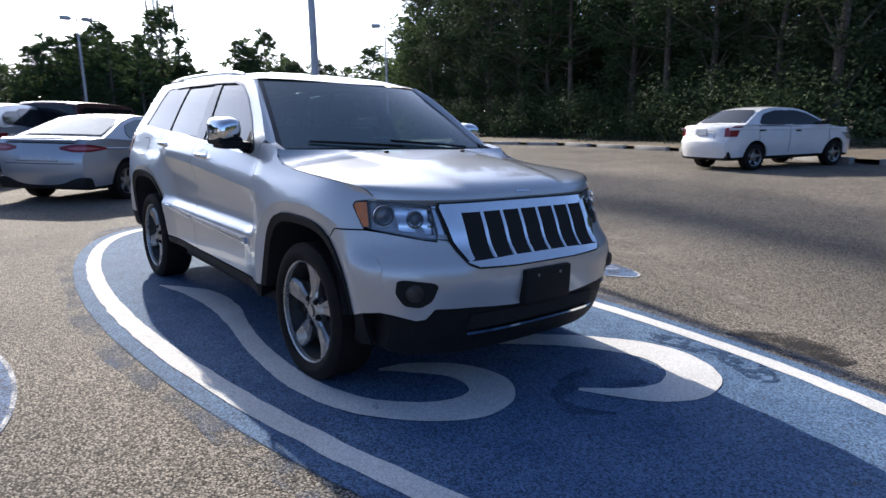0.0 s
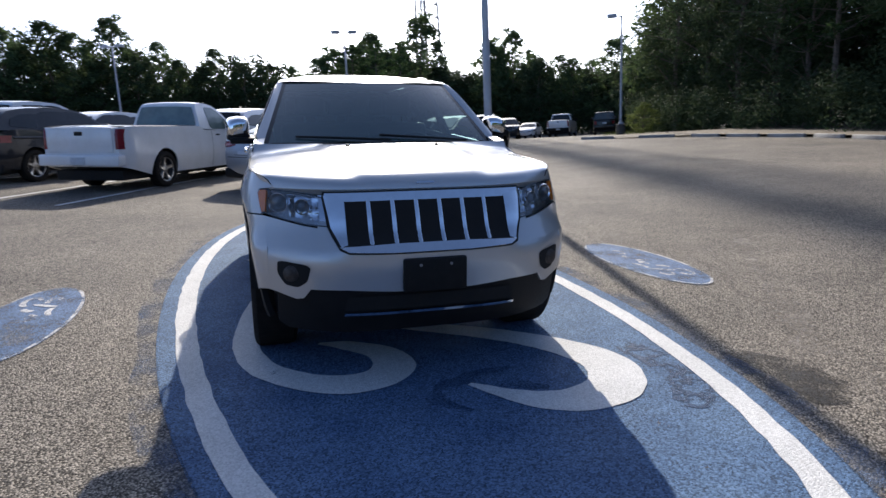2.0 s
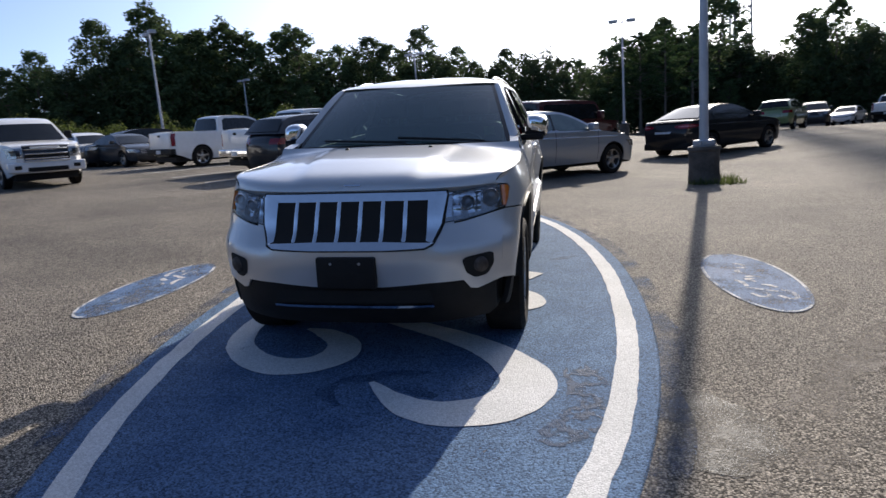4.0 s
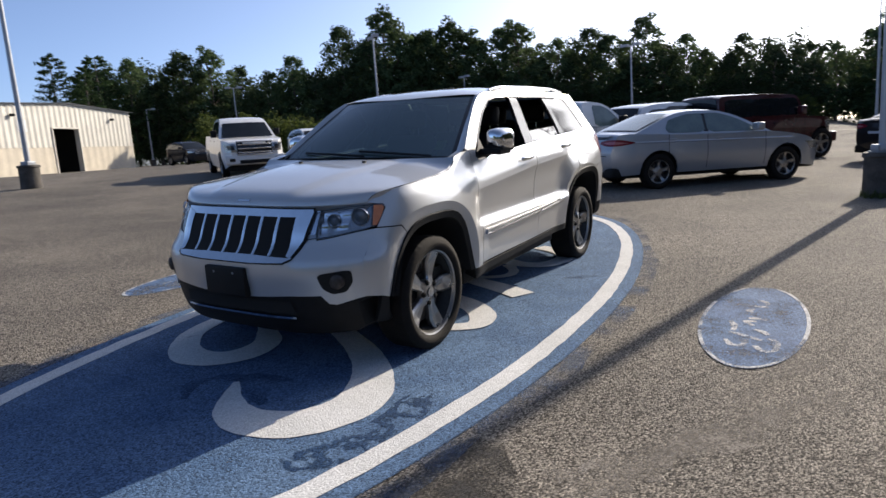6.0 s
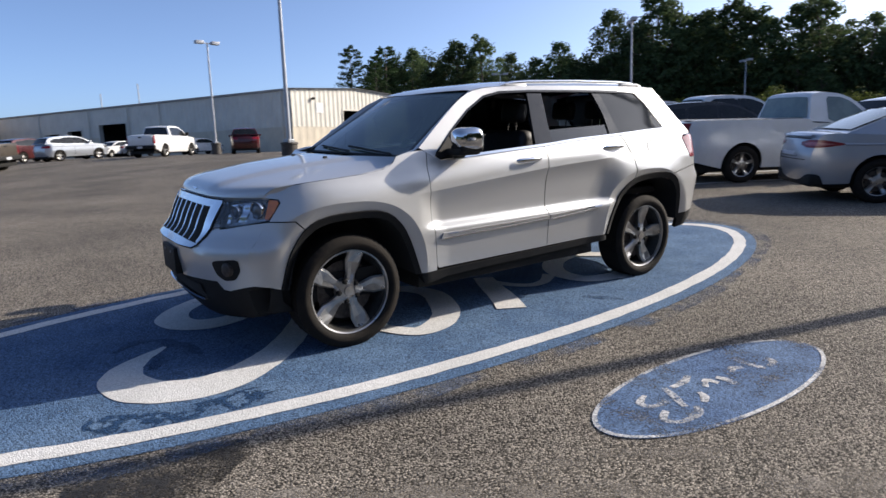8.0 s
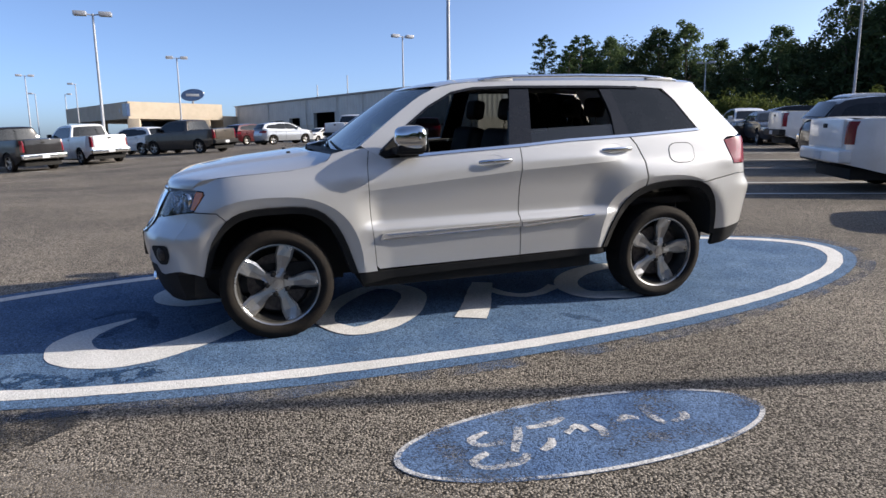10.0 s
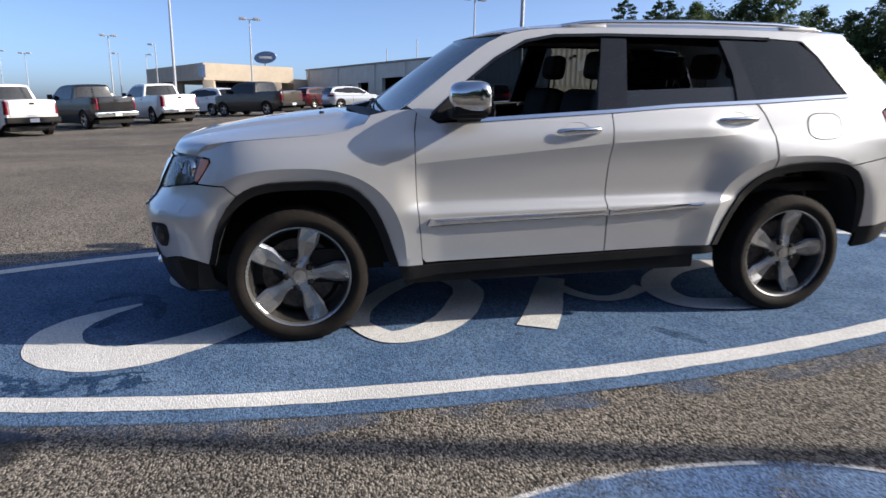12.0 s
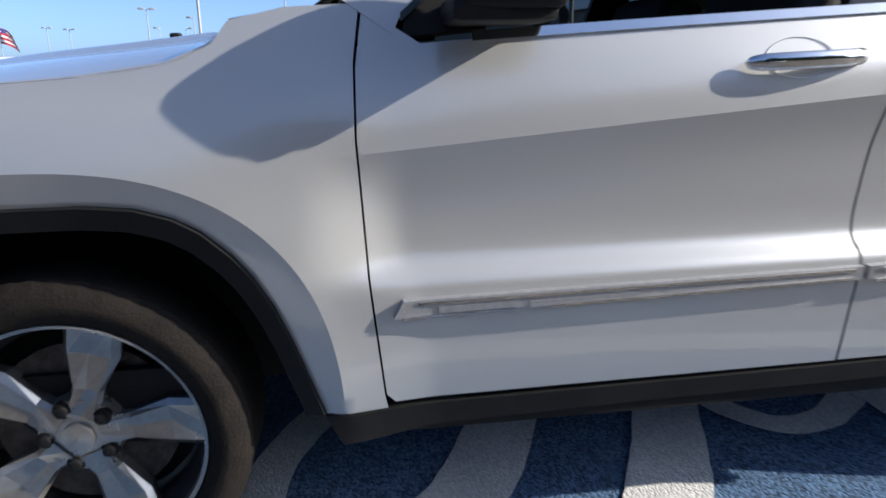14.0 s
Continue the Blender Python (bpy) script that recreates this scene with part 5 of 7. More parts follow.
# inside
part("underbody", block((-0.9, -0.80, 0.27), (0.88, 0.80, 0.42), 0.02), "cavity", jeep, "dark underbody")
part("underbody", block((-2.2, -0.45, 0.30), (2.15, 0.45, 0.46), 0.02), "cavity", jeep, "dark underbody")
part("engine_block", block((0.95, -0.45, 0.45), (2.02, 0.45, 0.98), 0.05), "cavity", jeep, "dark engine bay")
both("door_card", sheet([(0.72, 1.16), (0.78, 0.45), (-1.0, 0.46), (-1.15, 0.9), (-1.78, 1.0), (-1.78, 1.26), (-0.3, 1.19)], side(-0.07), 0.12, 0.0, out=(0, -1, 0)), "seat", jeep)
dash = grid(lambda u, v: (0.62 + 0.45 * v, (2 * u - 1) * 0.76, 1.08 + 0.10 * v + 0.05 * math.sin(v * 3.1)), 10, 6, out=(0, 0, 1))
block((0.45, -0.76, 0.6), (0.68, 0.76, 1.1), 0.06, bm=dash)
part("dashboard", dash, "seat", jeep, "black dashboard")
part("steering_wheel", lathe([(0.185, -0.016), (0.20, 0.0), (0.185, 0.016), (0.17, 0.0), (0.185, -0.016)], 28, m=Matrix.Translation((0.36, 0.38, 1.08)) @ Matrix.Rotation(radians(65), 4, "Y") @ Matrix.Rotation(radians(90), 4, "X")), "seat", jeep)


def car_seat(x, y, w, name):
    base = block((x - 0.28, y - w / 2, 0.52), (x + 0.26, y + w / 2, 0.78), 0.07, 3)
    back = block((-0.08, -w / 2, 0), (0.08, w / 2, 0.58), 0.07, 3, m=Matrix.Translation((x - 0.26, y, 0.76)) @ Matrix.Rotation(radians(-14), 4, "Y"))
    s = part(name, merge(base, back), "seat", jeep, "black leather seat")
    for yy in ((y,) if w < 0.8 else (y - 0.42, y, y + 0.42)):
        head = block((-0.05, -0.13, 0), (0.05, 0.13, 0.17), 0.05, 3, m=Matrix.Translation((x - 0.43, yy, 1.385)) @ Matrix.Rotation(radians(-8), 4, "Y"))
        rest = part("headrest", head, "seat", s)
        for k in (-0.05, 0.05):
            part("headrest_post", rod((x - 0.42, yy + k, 1.30), (x - 0.43, yy + k, 1.40), 0.007, seg=6), "chrome", s)


car_seat(0.05, 0.38, 0.52, "front_seat")
car_seat(0.05, -0.38, 0.52, "front_seat")
car_seat(-0.92, 0.0, 1.36, "rear_bench")
part("load_floor", block((-2.1, -0.7, 0.70), (-1.3, 0.7, 0.76), 0.01), "seat", jeep)


# ---- wheels ----
SPOKE = spl([0, 0.2, 0.36, 0.55, 0.72, 0.85, 1.0], [0.035, 0.031, 0.034, 0.050, 0.058, 0.057, 0.056])


def alloy_wheel(parent, m, r, rim_r, w, spokes=5, turn=0.0, detail=True, star=0.30, rim_mat="rim"):
    """Tyre with tread, rim with spokes, hub and nuts; it faces +y."""
    hw = w / 2
    tyre_bm = lathe([(rim_r, -hw * 0.72), (rim_r + 0.012, -hw * 0.9), (r - 0.055, -hw), (r - 0.018, -hw * 0.93), (r, -hw * 0.78), (r, hw * 0.78), (r - 0.018, hw * 0.93), (r - 0.045, hw * 0.99), (rim_r + 0.045, hw * 1.0), (rim_r + 0.014, hw * 0.93), (rim_r + 0.002, hw * 0.80), (rim_r - 0.005, hw * 0.72)], 150 if detail else 28)
    if detail:
        tyre_bm.verts.ensure_lookup_table()
        for i, v in enumerate(tyre_bm.verts):
            rr = math.hypot(v.co.x, v.co.z)
            if rr > r - 0.022 and (i + (1 if v.co.y > 0 else 0)) % 3 == 0:
                v.co.x, v.co.z = v.co.x * (1 - 0.003 / rr), v.co.z * (1 - 0.003 / rr)
    wheel = part("wheel", tyre_bm, "rubber", parent, "alloy wheel with black tyre")
    wheel.matrix_basis = m
    part("rim", lathe([(rim_r - 0.010, hw * 0.66), (rim_r - 0.006, hw * 0.82), (rim_r + 0.003, hw * 0.86), (rim_r + 0.006, hw * 0.76)], 72 if detail else 28), rim_mat, wheel)
    part("rim_barrel", lathe([(rim_r - 0.035, -hw * 0.7), (rim_r - 0.03, hw * 0.25), (rim_r - 0.012, hw * 0.50), (rim_r - 0.010, hw * 0.66)], 56 if detail else 28), "barrel", wheel)
    part("brake_disc", lathe([(0.05, hw * 0.1), (rim_r * 0.72, hw * 0.1), (rim_r * 0.72, hw * 0.0), (0.05, 0)], 28), "iron", wheel)
    part("wheel_back", lathe([(rim_r - 0.04, -hw * 0.3), (0.001, -hw * 0.3)], 20), "cavity", wheel)
    face = hw * 0.62
    first = None
    for k in range(spokes):
        a = 2 * math.pi * k / spokes + turn
        rot = Matrix.Rotation(-a, 4, "Y")
        if first is None:
            sp = bmesh.new()
            prof = []
            stations = (0, 0.28, 0.66, 1.0) if detail else [i / 9 for i in range(10)]
            for u in stations:
                rad = 0.045 + (rim_r - (0.052 if detail else 0.058)) * u
                half_w = rim_r * (star * (0.46 + 0.16 * math.sin(u * 3.0)) if u < 0.62 else star * (0.46 + 0.16 * math.sin(0.62 * 3.0) + 0.20 * (u - 0.62) / 0.38)) * 0.62
                half_w = SPOKE(u) if detail else half_w
                y0 = face - 0.020 * math.sin(u * math.pi) + 0.006 * u
                prof.append([sp.verts.new((rad, y, z)) for y, z in ((y0 - 0.055, -half_w * 0.85), (y0 - 0.014, -half_w), (y0 - 0.002, -half_w * 0.80), (y0 - 0.010 * math.sin(u * math.pi), -0.1 * half_w), (y0 - 0.002, half_w * 0.72), (y0 - 0.014, half_w), (y0 - 0.055, half_w * 0.85))])
            for p, q in zip(prof, prof[1:]):
                for i in range(6):
                    sp.faces.new((p[i], p[i + 1], q[i + 1], q[i]))
            bmesh.ops.recalc_face_normals(sp, faces=sp.faces[:])
            if sum(fa.normal.y * fa.calc_area() for fa in sp.faces) < 0:
                bmesh.ops.reverse_faces(sp, faces=sp.faces[:])
            first = part("spoke", sp, rim_mat, wheel, flat=detail)
            first.matrix_basis = rot
        else:
            share("spoke", first, wheel, rot)
    part("hub", lathe([(0.088, face - 0.05), (0.084, face - 0.012), (0.05, face - 0.006), (0.034, face - 0.006), (0.033, face + 0.004), (0.001, face + 0.007)], 24), rim_mat, wheel)
    if detail:
        nut0 = None
        for k in range(5):
            a = 2 * math.pi * (k + 0.5) / 5 + turn
            at = Matrix.Translation((0.068 * math.cos(a), face - 0.010, 0.068 * math.sin(a)))
            if nut0 is None:
                nut0 = part("wheel_nut", lathe([(0.019, -0.008), (0.019, 0.005), (0.014, 0.006), (0.013, 0.014), (0.007, 0.016), (0.001, 0.016)], 12), "plastic", wheel)
                nut0.matrix_basis = at
            else:
                share("wheel_nut", nut0, wheel, at)
    return wheel


SPIN = {(1, 1): radians(180 - 3), (-1, 1): radians(180 - 6), (1, -1): radians(20), (-1, -1): radians(50)}
for fx in (1, -1):
    for s in (1, -1):
        at = Matrix.Translation((1.4575 * fx, 0.795 * s, 0.364)) @ (Matrix.Identity(4) if s > 0 else Matrix.Rotation(math.pi, 4, "Z"))
        alloy_wheel(jeep, Matrix.Rotation(radians(-0.5), 4, "Y") @ at, 0.366, 0.270, 0.25, 5, SPIN[(fx, s)])


# ---- the other vehicles ----
KINDS = {
    # lower: outline of the body over the sill, nose to tail; house: cabin outline; panes: side windows
    "sedan": dict(wb=2.85, r=0.335, w=0.925, roof=0.60, h=1.47,
                  lower=[(2.36, 0.24), (2.42, 0.45), (2.40, 0.62), (2.30, 0.74), (2.05, 0.84), (1.5, 0.945), (1.02, 1.0), (0.2, 1.0), (-1.0, 1.02), (-1.75, 1.06), (-2.22, 1.075), (-2.36, 1.04), (-2.40, 0.90), (-2.46, 0.74), (-2.45, 0.5), (-2.36, 0.28)],
                  house=[(1.12, 0.97), (0.35, 1.34), (-0.05, 1.45), (-0.6, 1.465), (-1.02, 1.415), (-1.84, 1.10), (-1.98, 1.04)],
                  panes=[[(0.86, 1.03), (0.30, 1.30), (-0.02, 1.395), (-0.33, 1.405), (-0.36, 1.045)], [(-0.42, 1.045), (-0.39, 1.405), (-0.75, 1.395), (-1.15, 1.30), (-1.25, 1.15), (-1.2, 1.06)]]),
    "compact": dict(wb=2.55, r=0.30, w=0.83, roof=0.57, h=1.43,
                    lower=[(2.10, 0.26), (2.16, 0.45), (2.12, 0.62), (2.0, 0.74), (1.6, 0.90), (1.12, 0.985), (0.2, 0.98), (-1.0, 1.0), (-1.55, 1.04), (-2.0, 1.04), (-2.10, 0.99), (-2.13, 0.76), (-2.21, 0.66), (-2.2, 0.5), (-2.13, 0.30)],
                    house=[(1.20, 0.95), (0.45, 1.31), (0.1, 1.405), (-0.6, 1.43), (-1.05, 1.37), (-1.6, 1.05)],
                    panes=[[(0.98, 1.01), (0.42, 1.27), (0.1, 1.35), (-0.22, 1.365), (-0.22, 1.02)], [(-0.29, 1.02), (-0.29, 1.365), (-0.62, 1.36), (-1.0, 1.28), (-1.18, 1.05)]]),
    "suv": dict(wb=2.85, r=0.37, w=0.93, roof=0.62, h=1.73,
                lower=[(2.24, 0.30), (2.32, 0.50), (2.30, 0.80), (2.18, 0.98), (1.6, 1.08), (1.08, 1.14), (0.2, 1.14), (-1.0, 1.18), (-1.9, 1.22), (-2.28, 1.16), (-2.40, 0.95), (-2.42, 0.6), (-2.32, 0.36)],
                house=[(1.18, 1.10), (0.45, 1.55), (0.1, 1.66), (-0.5, 1.72), (-1.4, 1.69), (-1.95, 1.60), (-2.28, 1.2)],
                panes=[[(0.92, 1.17), (0.42, 1.50), (0.1, 1.60), (-0.25, 1.625), (-0.28, 1.18)], [(-0.35, 1.18), (-0.33, 1.625), (-0.9, 1.62), (-1.1, 1.56), (-1.15, 1.21)], [(-1.22, 1.22), (-1.18, 1.56), (-1.6, 1.54), (-1.85, 1.45), (-1.95, 1.28)]]),
    "crew_pickup": dict(wb=3.70, r=0.40, w=0.99, roof=0.70, h=1.95, bed=-1.02,
                        lower=[(2.72, 0.42), (2.80, 0.60), (2.80, 1.00), (2.70, 1.16), (2.2, 1.22), (1.52, 1.27), (0.2, 1.27), (-0.98, 1.28), (-1.02, 1.36), (-2.0, 1.36), (-2.98, 1.37), (-3.04, 1.2), (-3.04, 0.75), (-3.02, 0.55)],
                        house=[(1.62, 1.22), (0.92, 1.76), (0.6, 1.90), (0.0, 1.95), (-0.75, 1.93), (-0.92, 1.85), (-1.04, 1.30)],
                        panes=[[(1.35, 1.31), (0.88, 1.70), (0.55, 1.82), (0.22, 1.85), (0.2, 1.31)], [(0.12, 1.31), (0.13, 1.85), (-0.7, 1.84), (-0.82, 1.33)]]),
    "single_pickup": dict(wb=3.32, r=0.375, w=0.96, roof=0.68, h=1.80, bed=-0.17,
                          lower=[(2.555, 0.42), (2.635, 0.60), (2.615, 0.90), (2.495, 1.03), (2.035, 1.10), (1.415, 1.15), (0.735, 1.16), (-0.145, 1.17), (-0.185, 1.27), (-1.6, 1.27), (-2.92, 1.28), (-2.98, 1.12), (-2.98, 0.70), (-2.96, 0.50)],
                          house=[(1.515, 1.11), (0.855, 1.65), (0.585, 1.765), (0.235, 1.80), (0.015, 1.785), (-0.085, 1.71), (-0.195, 1.21)],
                          panes=[[(1.255, 1.19), (0.815, 1.59), (0.585, 1.69), (0.255, 1.71), (0.235, 1.19)]]),
    "boxy": dict(wb=2.95, r=0.41, w=0.88, roof=0.70, h=1.83,
                 lower=[(1.98, 0.55), (2.02, 0.70), (1.96, 1.05), (1.9, 1.13), (1.2, 1.17), (0.85, 1.19), (-0.5, 1.20), (-2.15, 1.20), (-2.2, 1.1), (-2.2, 0.6)],
                 house=[(0.88, 1.16), (0.62, 1.72), (0.45, 1.80), (-0.8, 1.83), (-2.0, 1.81), (-2.14, 1.74), (-2.17, 1.2)],
                 panes=[[(0.72, 1.24), (0.52, 1.70), (0.05, 1.71), (0.05, 1.24)], [(-0.03, 1.24), (-0.03, 1.71), (-0.85, 1.71), (-0.9, 1.24)], [(-1.0, 1.24), (-0.95, 1.71), (-1.95, 1.70), (-2.0, 1.24)]]),
}


small = KINDS["compact"]
for key in ("lower", "house"):
    small[key] = [(a * 0.945, b * 0.945) for a, b in small[key]]
small["panes"] = [[(a * 0.945, b * 0.945) for a, b in p] for p in small["panes"]]
for key in ("wb", "r", "w", "roof", "h"):
    small[key] *= 0.96


def vehicle(kind, label, paint, x, y, heading, group="", category="car", chrome=False, glass_mat="dark_glass", plate=True, pose_at="centre", star=0.34):
    """A parked vehicle of a kind: shell, cabin, panes, lamps, bumpers, mirrors, wheels."""
    K = KINDS[kind]
    wb, r, w, H = K["wb"], K["r"], K["w"], K["h"]
    h = Vector((math.cos(radians(heading)), math.sin(radians(heading)), 0))
    n = Vector((-h.y, h.x, 0))
    tw = w - 0.12
    shift = {"centre": (0, 0), "rr": (wb / 2, tw), "rl": (wb / 2, -tw), "fr": (-wb / 2, tw), "fl": (-wb / 2, -tw)}[pose_at]
    c = Vector((x, y, 0)) + h * shift[0] + n * shift[1]
    zf, zr = (height(*(c + h * s * wb / 2).xy) for s in (1, -1))
    zl, zq = (height(*(c + n * s * tw).xy) for s in (1, -1))
    fx = (h * wb + Vector((0, 0, zf - zr))).normalized()
    ly = (n * 2 * tw + Vector((0, 0, zl - zq))).normalized()
    up = fx.cross(ly).normalized()
    ly = up.cross(fx)
    m = Matrix.Translation((c.x, c.y, (zf + zr) / 2)) @ Matrix((fx, ly, up)).transposed().to_4x4()
    car = thing({"sedan": "parked_sedan", "compact": "parked_sedan", "suv": "parked_suv", "boxy": "parked_suv"}.get(kind, "parked_pickup"), label, category, m, group)
    x0, x1 = K["lower"][-1][0], K["lower"][0][0]
    prof = spl([0.2, 0.45, 0.65, 0.85, 1.0, 1.15, 1.4], [0.90, 0.97, 1.0, 0.985, 0.975, 0.95, 0.90])

    def half(xx, z):
        k = w * prof(z * (1.0 if H < 1.6 else 0.9))
        d = max(xx - (x1 - 0.55), (x0 + 0.45) - xx, 0) / 0.55
        return k * (1 - 0.20 * d**2.2)

    def cab(xx, z):
        base = K["house"][0][1]
        u = min(max((z - base) / (H - base), 0), 1)
        return (w * 0.955) * (1 - u) + K["roof"] * u + 0.05 * u * (1 - u)

    def arch(cx):
        ra = r + 0.075
        a0 = math.asin(min(max((0.30 - r) / ra, -1), 1))
        return [(cx + ra * math.cos(a), r + ra * math.sin(a)) for a in [a0 + (math.pi - 2 * a0) * i / 12 for i in range(13)]]

    low = K["lower"]

    def end_x(z, front):
        """Where the outline's nose or tail lies at a height."""
        best = None
        for (xa, za), (xb, zb) in zip(low, low[1:]):
            if min(za, zb) <= z <= max(za, zb) and za != zb:
                q = xa + (xb - xa) * (z - za) / (zb - za)
                if (q > 0) == front and (best is None or abs(q) > abs(best)):
                    best = q
        return best if best is not None else (x1 if front else x0)

    def bent(bm):
        """Rounds the nose and the tail in plan."""
        for v in bm.verts:
            e = max(abs(v.co.x) - ((x1 if v.co.x > 0 else -x0) - 0.6), 0) / 0.6
            v.co.x -= math.copysign((0.05 if "bed" in K else 0.17) * e * min(abs(v.co.y) / w, 1) ** 3, v.co.x)
        return bm

    def wrap(front, y0, z0, z1, fwd, slant=0.0, lift=0.010, taper=False):
        """A lamp that bends round a corner of the body."""
        s = 1 if front else -1
        def f(u, v):
            z = z0 + (z1 - z0) * v
            if taper:
                z = (z0 + z1) / 2 + (z1 - z0) * (v - 0.5) * min(1.0, 0.35 + 2.4 * u, 0.12 + 2.0 * (1 - u))
            ex = end_x(z, front)
            if u < 0.5:
                yy = half(ex, z)
                return (ex + s * lift, y0 + (yy + 0.006 - y0) * u * 2, z)
            xx = ex - s * (fwd + slant * v) * (u - 0.5) * 2
            return (xx + s * lift * (1 - (u - 0.5) * 2), half(xx, z) + lift, z)
        bm = grid(f, 12, 4, out=(s, 1, 0))
        rim = [e for e in bm.edges if len(e.link_faces) == 1]
        ext = bmesh.ops.extrude_edge_only(bm, edges=rim)
        for v in ext["geom"]:
            if isinstance(v, bmesh.types.BMVert):
                v.co.x -= s * 0.02
                v.co.y -= 0.02
        return bent(bm)

    top = rounded(K["lower"], 1, 0.18, closed=False)
    bottom = 0.30
    outline = list(top) + [p for p in reversed(arch(-wb / 2))] + [p for p in reversed(arch(wb / 2))]
    bm = sheet(outline, lambda a, z: (a, half(a, z), z), 0.10, 0.03, out=(0, 1, 0))
    shell = merge(mirrored(bm), bm)
    nn = len(top)

    def over(u, v):
        i = min(int(u * (nn - 1)), nn - 2)
        f = u * (nn - 1) - i
        a, z = top[i][0] + (top[i + 1][0] - top[i][0]) * f, top[i][1] + (top[i + 1][1] - top[i][1]) * f
        s = 2 * v - 1
        return (a, s * half(a, z), z + 0.025 * (1 - s * s) * (1 if 0.1 < u < 0.9 else 0))
    grid(over, (nn - 1), 10, bm=shell)
    body = part("body", bent(shell), paint, car)
    part("underbody", block((x0 + 0.15, -w * 0.78, 0.22), (x1 - 0.15, w * 0.78, 0.42), 0.03), "cavity", car)
    part("wheel_well", block((-wb / 2 - r, -w * 0.82, 0.3), (wb / 2 + r, w * 0.82, r * 2.05), 0.03), "cavity", car)
    # cabin
    house = rounded(K["house"], 1, 0.2, closed=False)
    bm = sheet(list(house), lambda a, z: (a, cab(a, z), z), 0.10, 0, out=(0, 1, 0))
    cabin = merge(mirrored(bm), bm)
    nh = len(house)

    def cap(u, v):
        i = min(int(u * (nh - 1)), nh - 2)
        f = u * (nh - 1) - i
        a, z = house[i][0] + (house[i + 1][0] - house[i][0]) * f, house[i][1] + (house[i + 1][1] - house[i][1]) * f
        s = 2 * v - 1
        return (a + 0.05 * (1 - s * s) * (1 if u < 0.3 else -0.6 if u > 0.8 else 0), s * cab(a, z), z + 0.03 * (1 - abs(s) ** 3) * (z - K["house"][0][1]) / (H - K["house"][0][1]))
    grid(cap, nh - 1, 12, bm=cabin)
    part("cabin", cabin, paint, car)
    for p in K["panes"]:
        both("side_window", sheet(rounded(p, 1, 0.12), lambda a, z: (a, cab(a, z) + 0.011, z), 0.08, 0.012, out=(0, 1, 0)), glass_mat, car)
    for p, q in zip(K["panes"], K["panes"][1:]):
        both("pillar", sheet([(p[-1][0] + 0.02, p[-1][1] + 0.01), (p[-2][0] + 0.02, p[-2][1] - 0.01), (q[1][0] - 0.02, q[1][1] - 0.01), (q[0][0] - 0.02, q[0][1] + 0.01)], lambda a, z: (a, cab(a, z) + 0.008, z), 0.2, 0.01, out=(0, 1, 0)), "gloss_black", car, "black pillar between the windows")
    hs = K["house"]
    for p in K["panes"][:2]:
        for xs in {round(p[-1][0] - 0.03, 3), round(p[0][0] + 0.06, 3) if p is K["panes"][0] else None} - {None}:
            zb = p[-1][1] - 0.03
            both("door_seam", grid(lambda u, v: (xs - 0.006 + 0.012 * u, half(xs, 0.36 + (zb - 0.36) * v) + 0.0035, 0.36 + (zb - 0.36) * v), 1, 8, out=(0, 1, 0)), "cavity", car)

    def pane_between(i, j, lo, hi, nm, out):
        def f(u, v):
            q = lo + (hi - lo) * u
            a, z = hs[i][0] + (hs[j][0] - hs[i][0]) * q, hs[i][1] + (hs[j][1] - hs[i][1]) * q
            s = (2 * v - 1) * 0.90
            bow = (0.05 if nm == "windscreen" else -0.03) * (1 - s * s)
            return (a + bow + out * 0.014, s * cab(a, z), z + 0.03 * (1 - abs(s) ** 3) * (z - hs[0][1]) / (H - hs[0][1]) + 0.012)
        part(nm, grid(f, 3, 10, out=(out, 0, 0.5)), glass_mat, car)
    pane_between(0, 1, 0.12, 0.97, "windscreen", 1)
    if kind == "sedan":
        pane_between(-2, -3, 0.04, 0.93, "rear_window", -1)
    else:
        pane_between(-1, -2, 0.12, 0.94, "rear_window", -1)
    if "bed" in K:
        bx, tz = K["bed"], K["lower"][-5][1]
        part("bed_cover", block((x0 + 0.12, -w * 0.86, tz - 0.02), (bx - 0.12, w * 0.86, tz + 0.012), 0.02), "plastic", car, "black bed interior")
        part("tailgate", block((x0 - 0.035, -w * 0.76, 0.78), (x0 + 0.02, w * 0.76, tz - 0.01), 0.03), paint, car)
        part("tailgate_latch", block((x0 - 0.045, -0.09, tz - 0.17), (x0 - 0.02, 0.09, tz - 0.09), 0.012), "plastic", car)
    # bumpers, lamps, grille
    bmat = "chrome" if chrome else (paint if "bed" not in K or kind == "single_pickup" else "plastic")
    if "bed" in K or kind == "boxy":
        fb = part("front_bumper", block((x1 - 0.12, -w * 0.95, 0.44), (x1 + 0.09, w * 0.95, 0.72), 0.05, 3), "chrome" if chrome else paint, car)
        part("bumper_intake", block((x1 + 0.02, -w * 0.50, 0.46), (x1 + 0.098, w * 0.50, 0.58), 0.02), "plastic", fb, "dark lower intake")
        for s in (1, -1):
            part("fog_light", block((x1 + 0.03, s * w * 0.72 - 0.09, 0.53), (x1 + 0.097, s * w * 0.72 + 0.09, 0.64), 0.02), "gloss_black", fb)
        part("rear_bumper", block((x0 - 0.12, -w * 0.93, 0.52), (x0 + 0.1, w * 0.93, 0.74), 0.04, 3), bmat, car)
    else:
        part("rear_valance", bent(block((x0 - 0.118 if kind == "sedan" else x0 - 0.015, -w * 0.86, 0.24), (x0 + 0.25, w * 0.86, 0.44), 0.05, 3)), "plastic", car, "black lower valance")
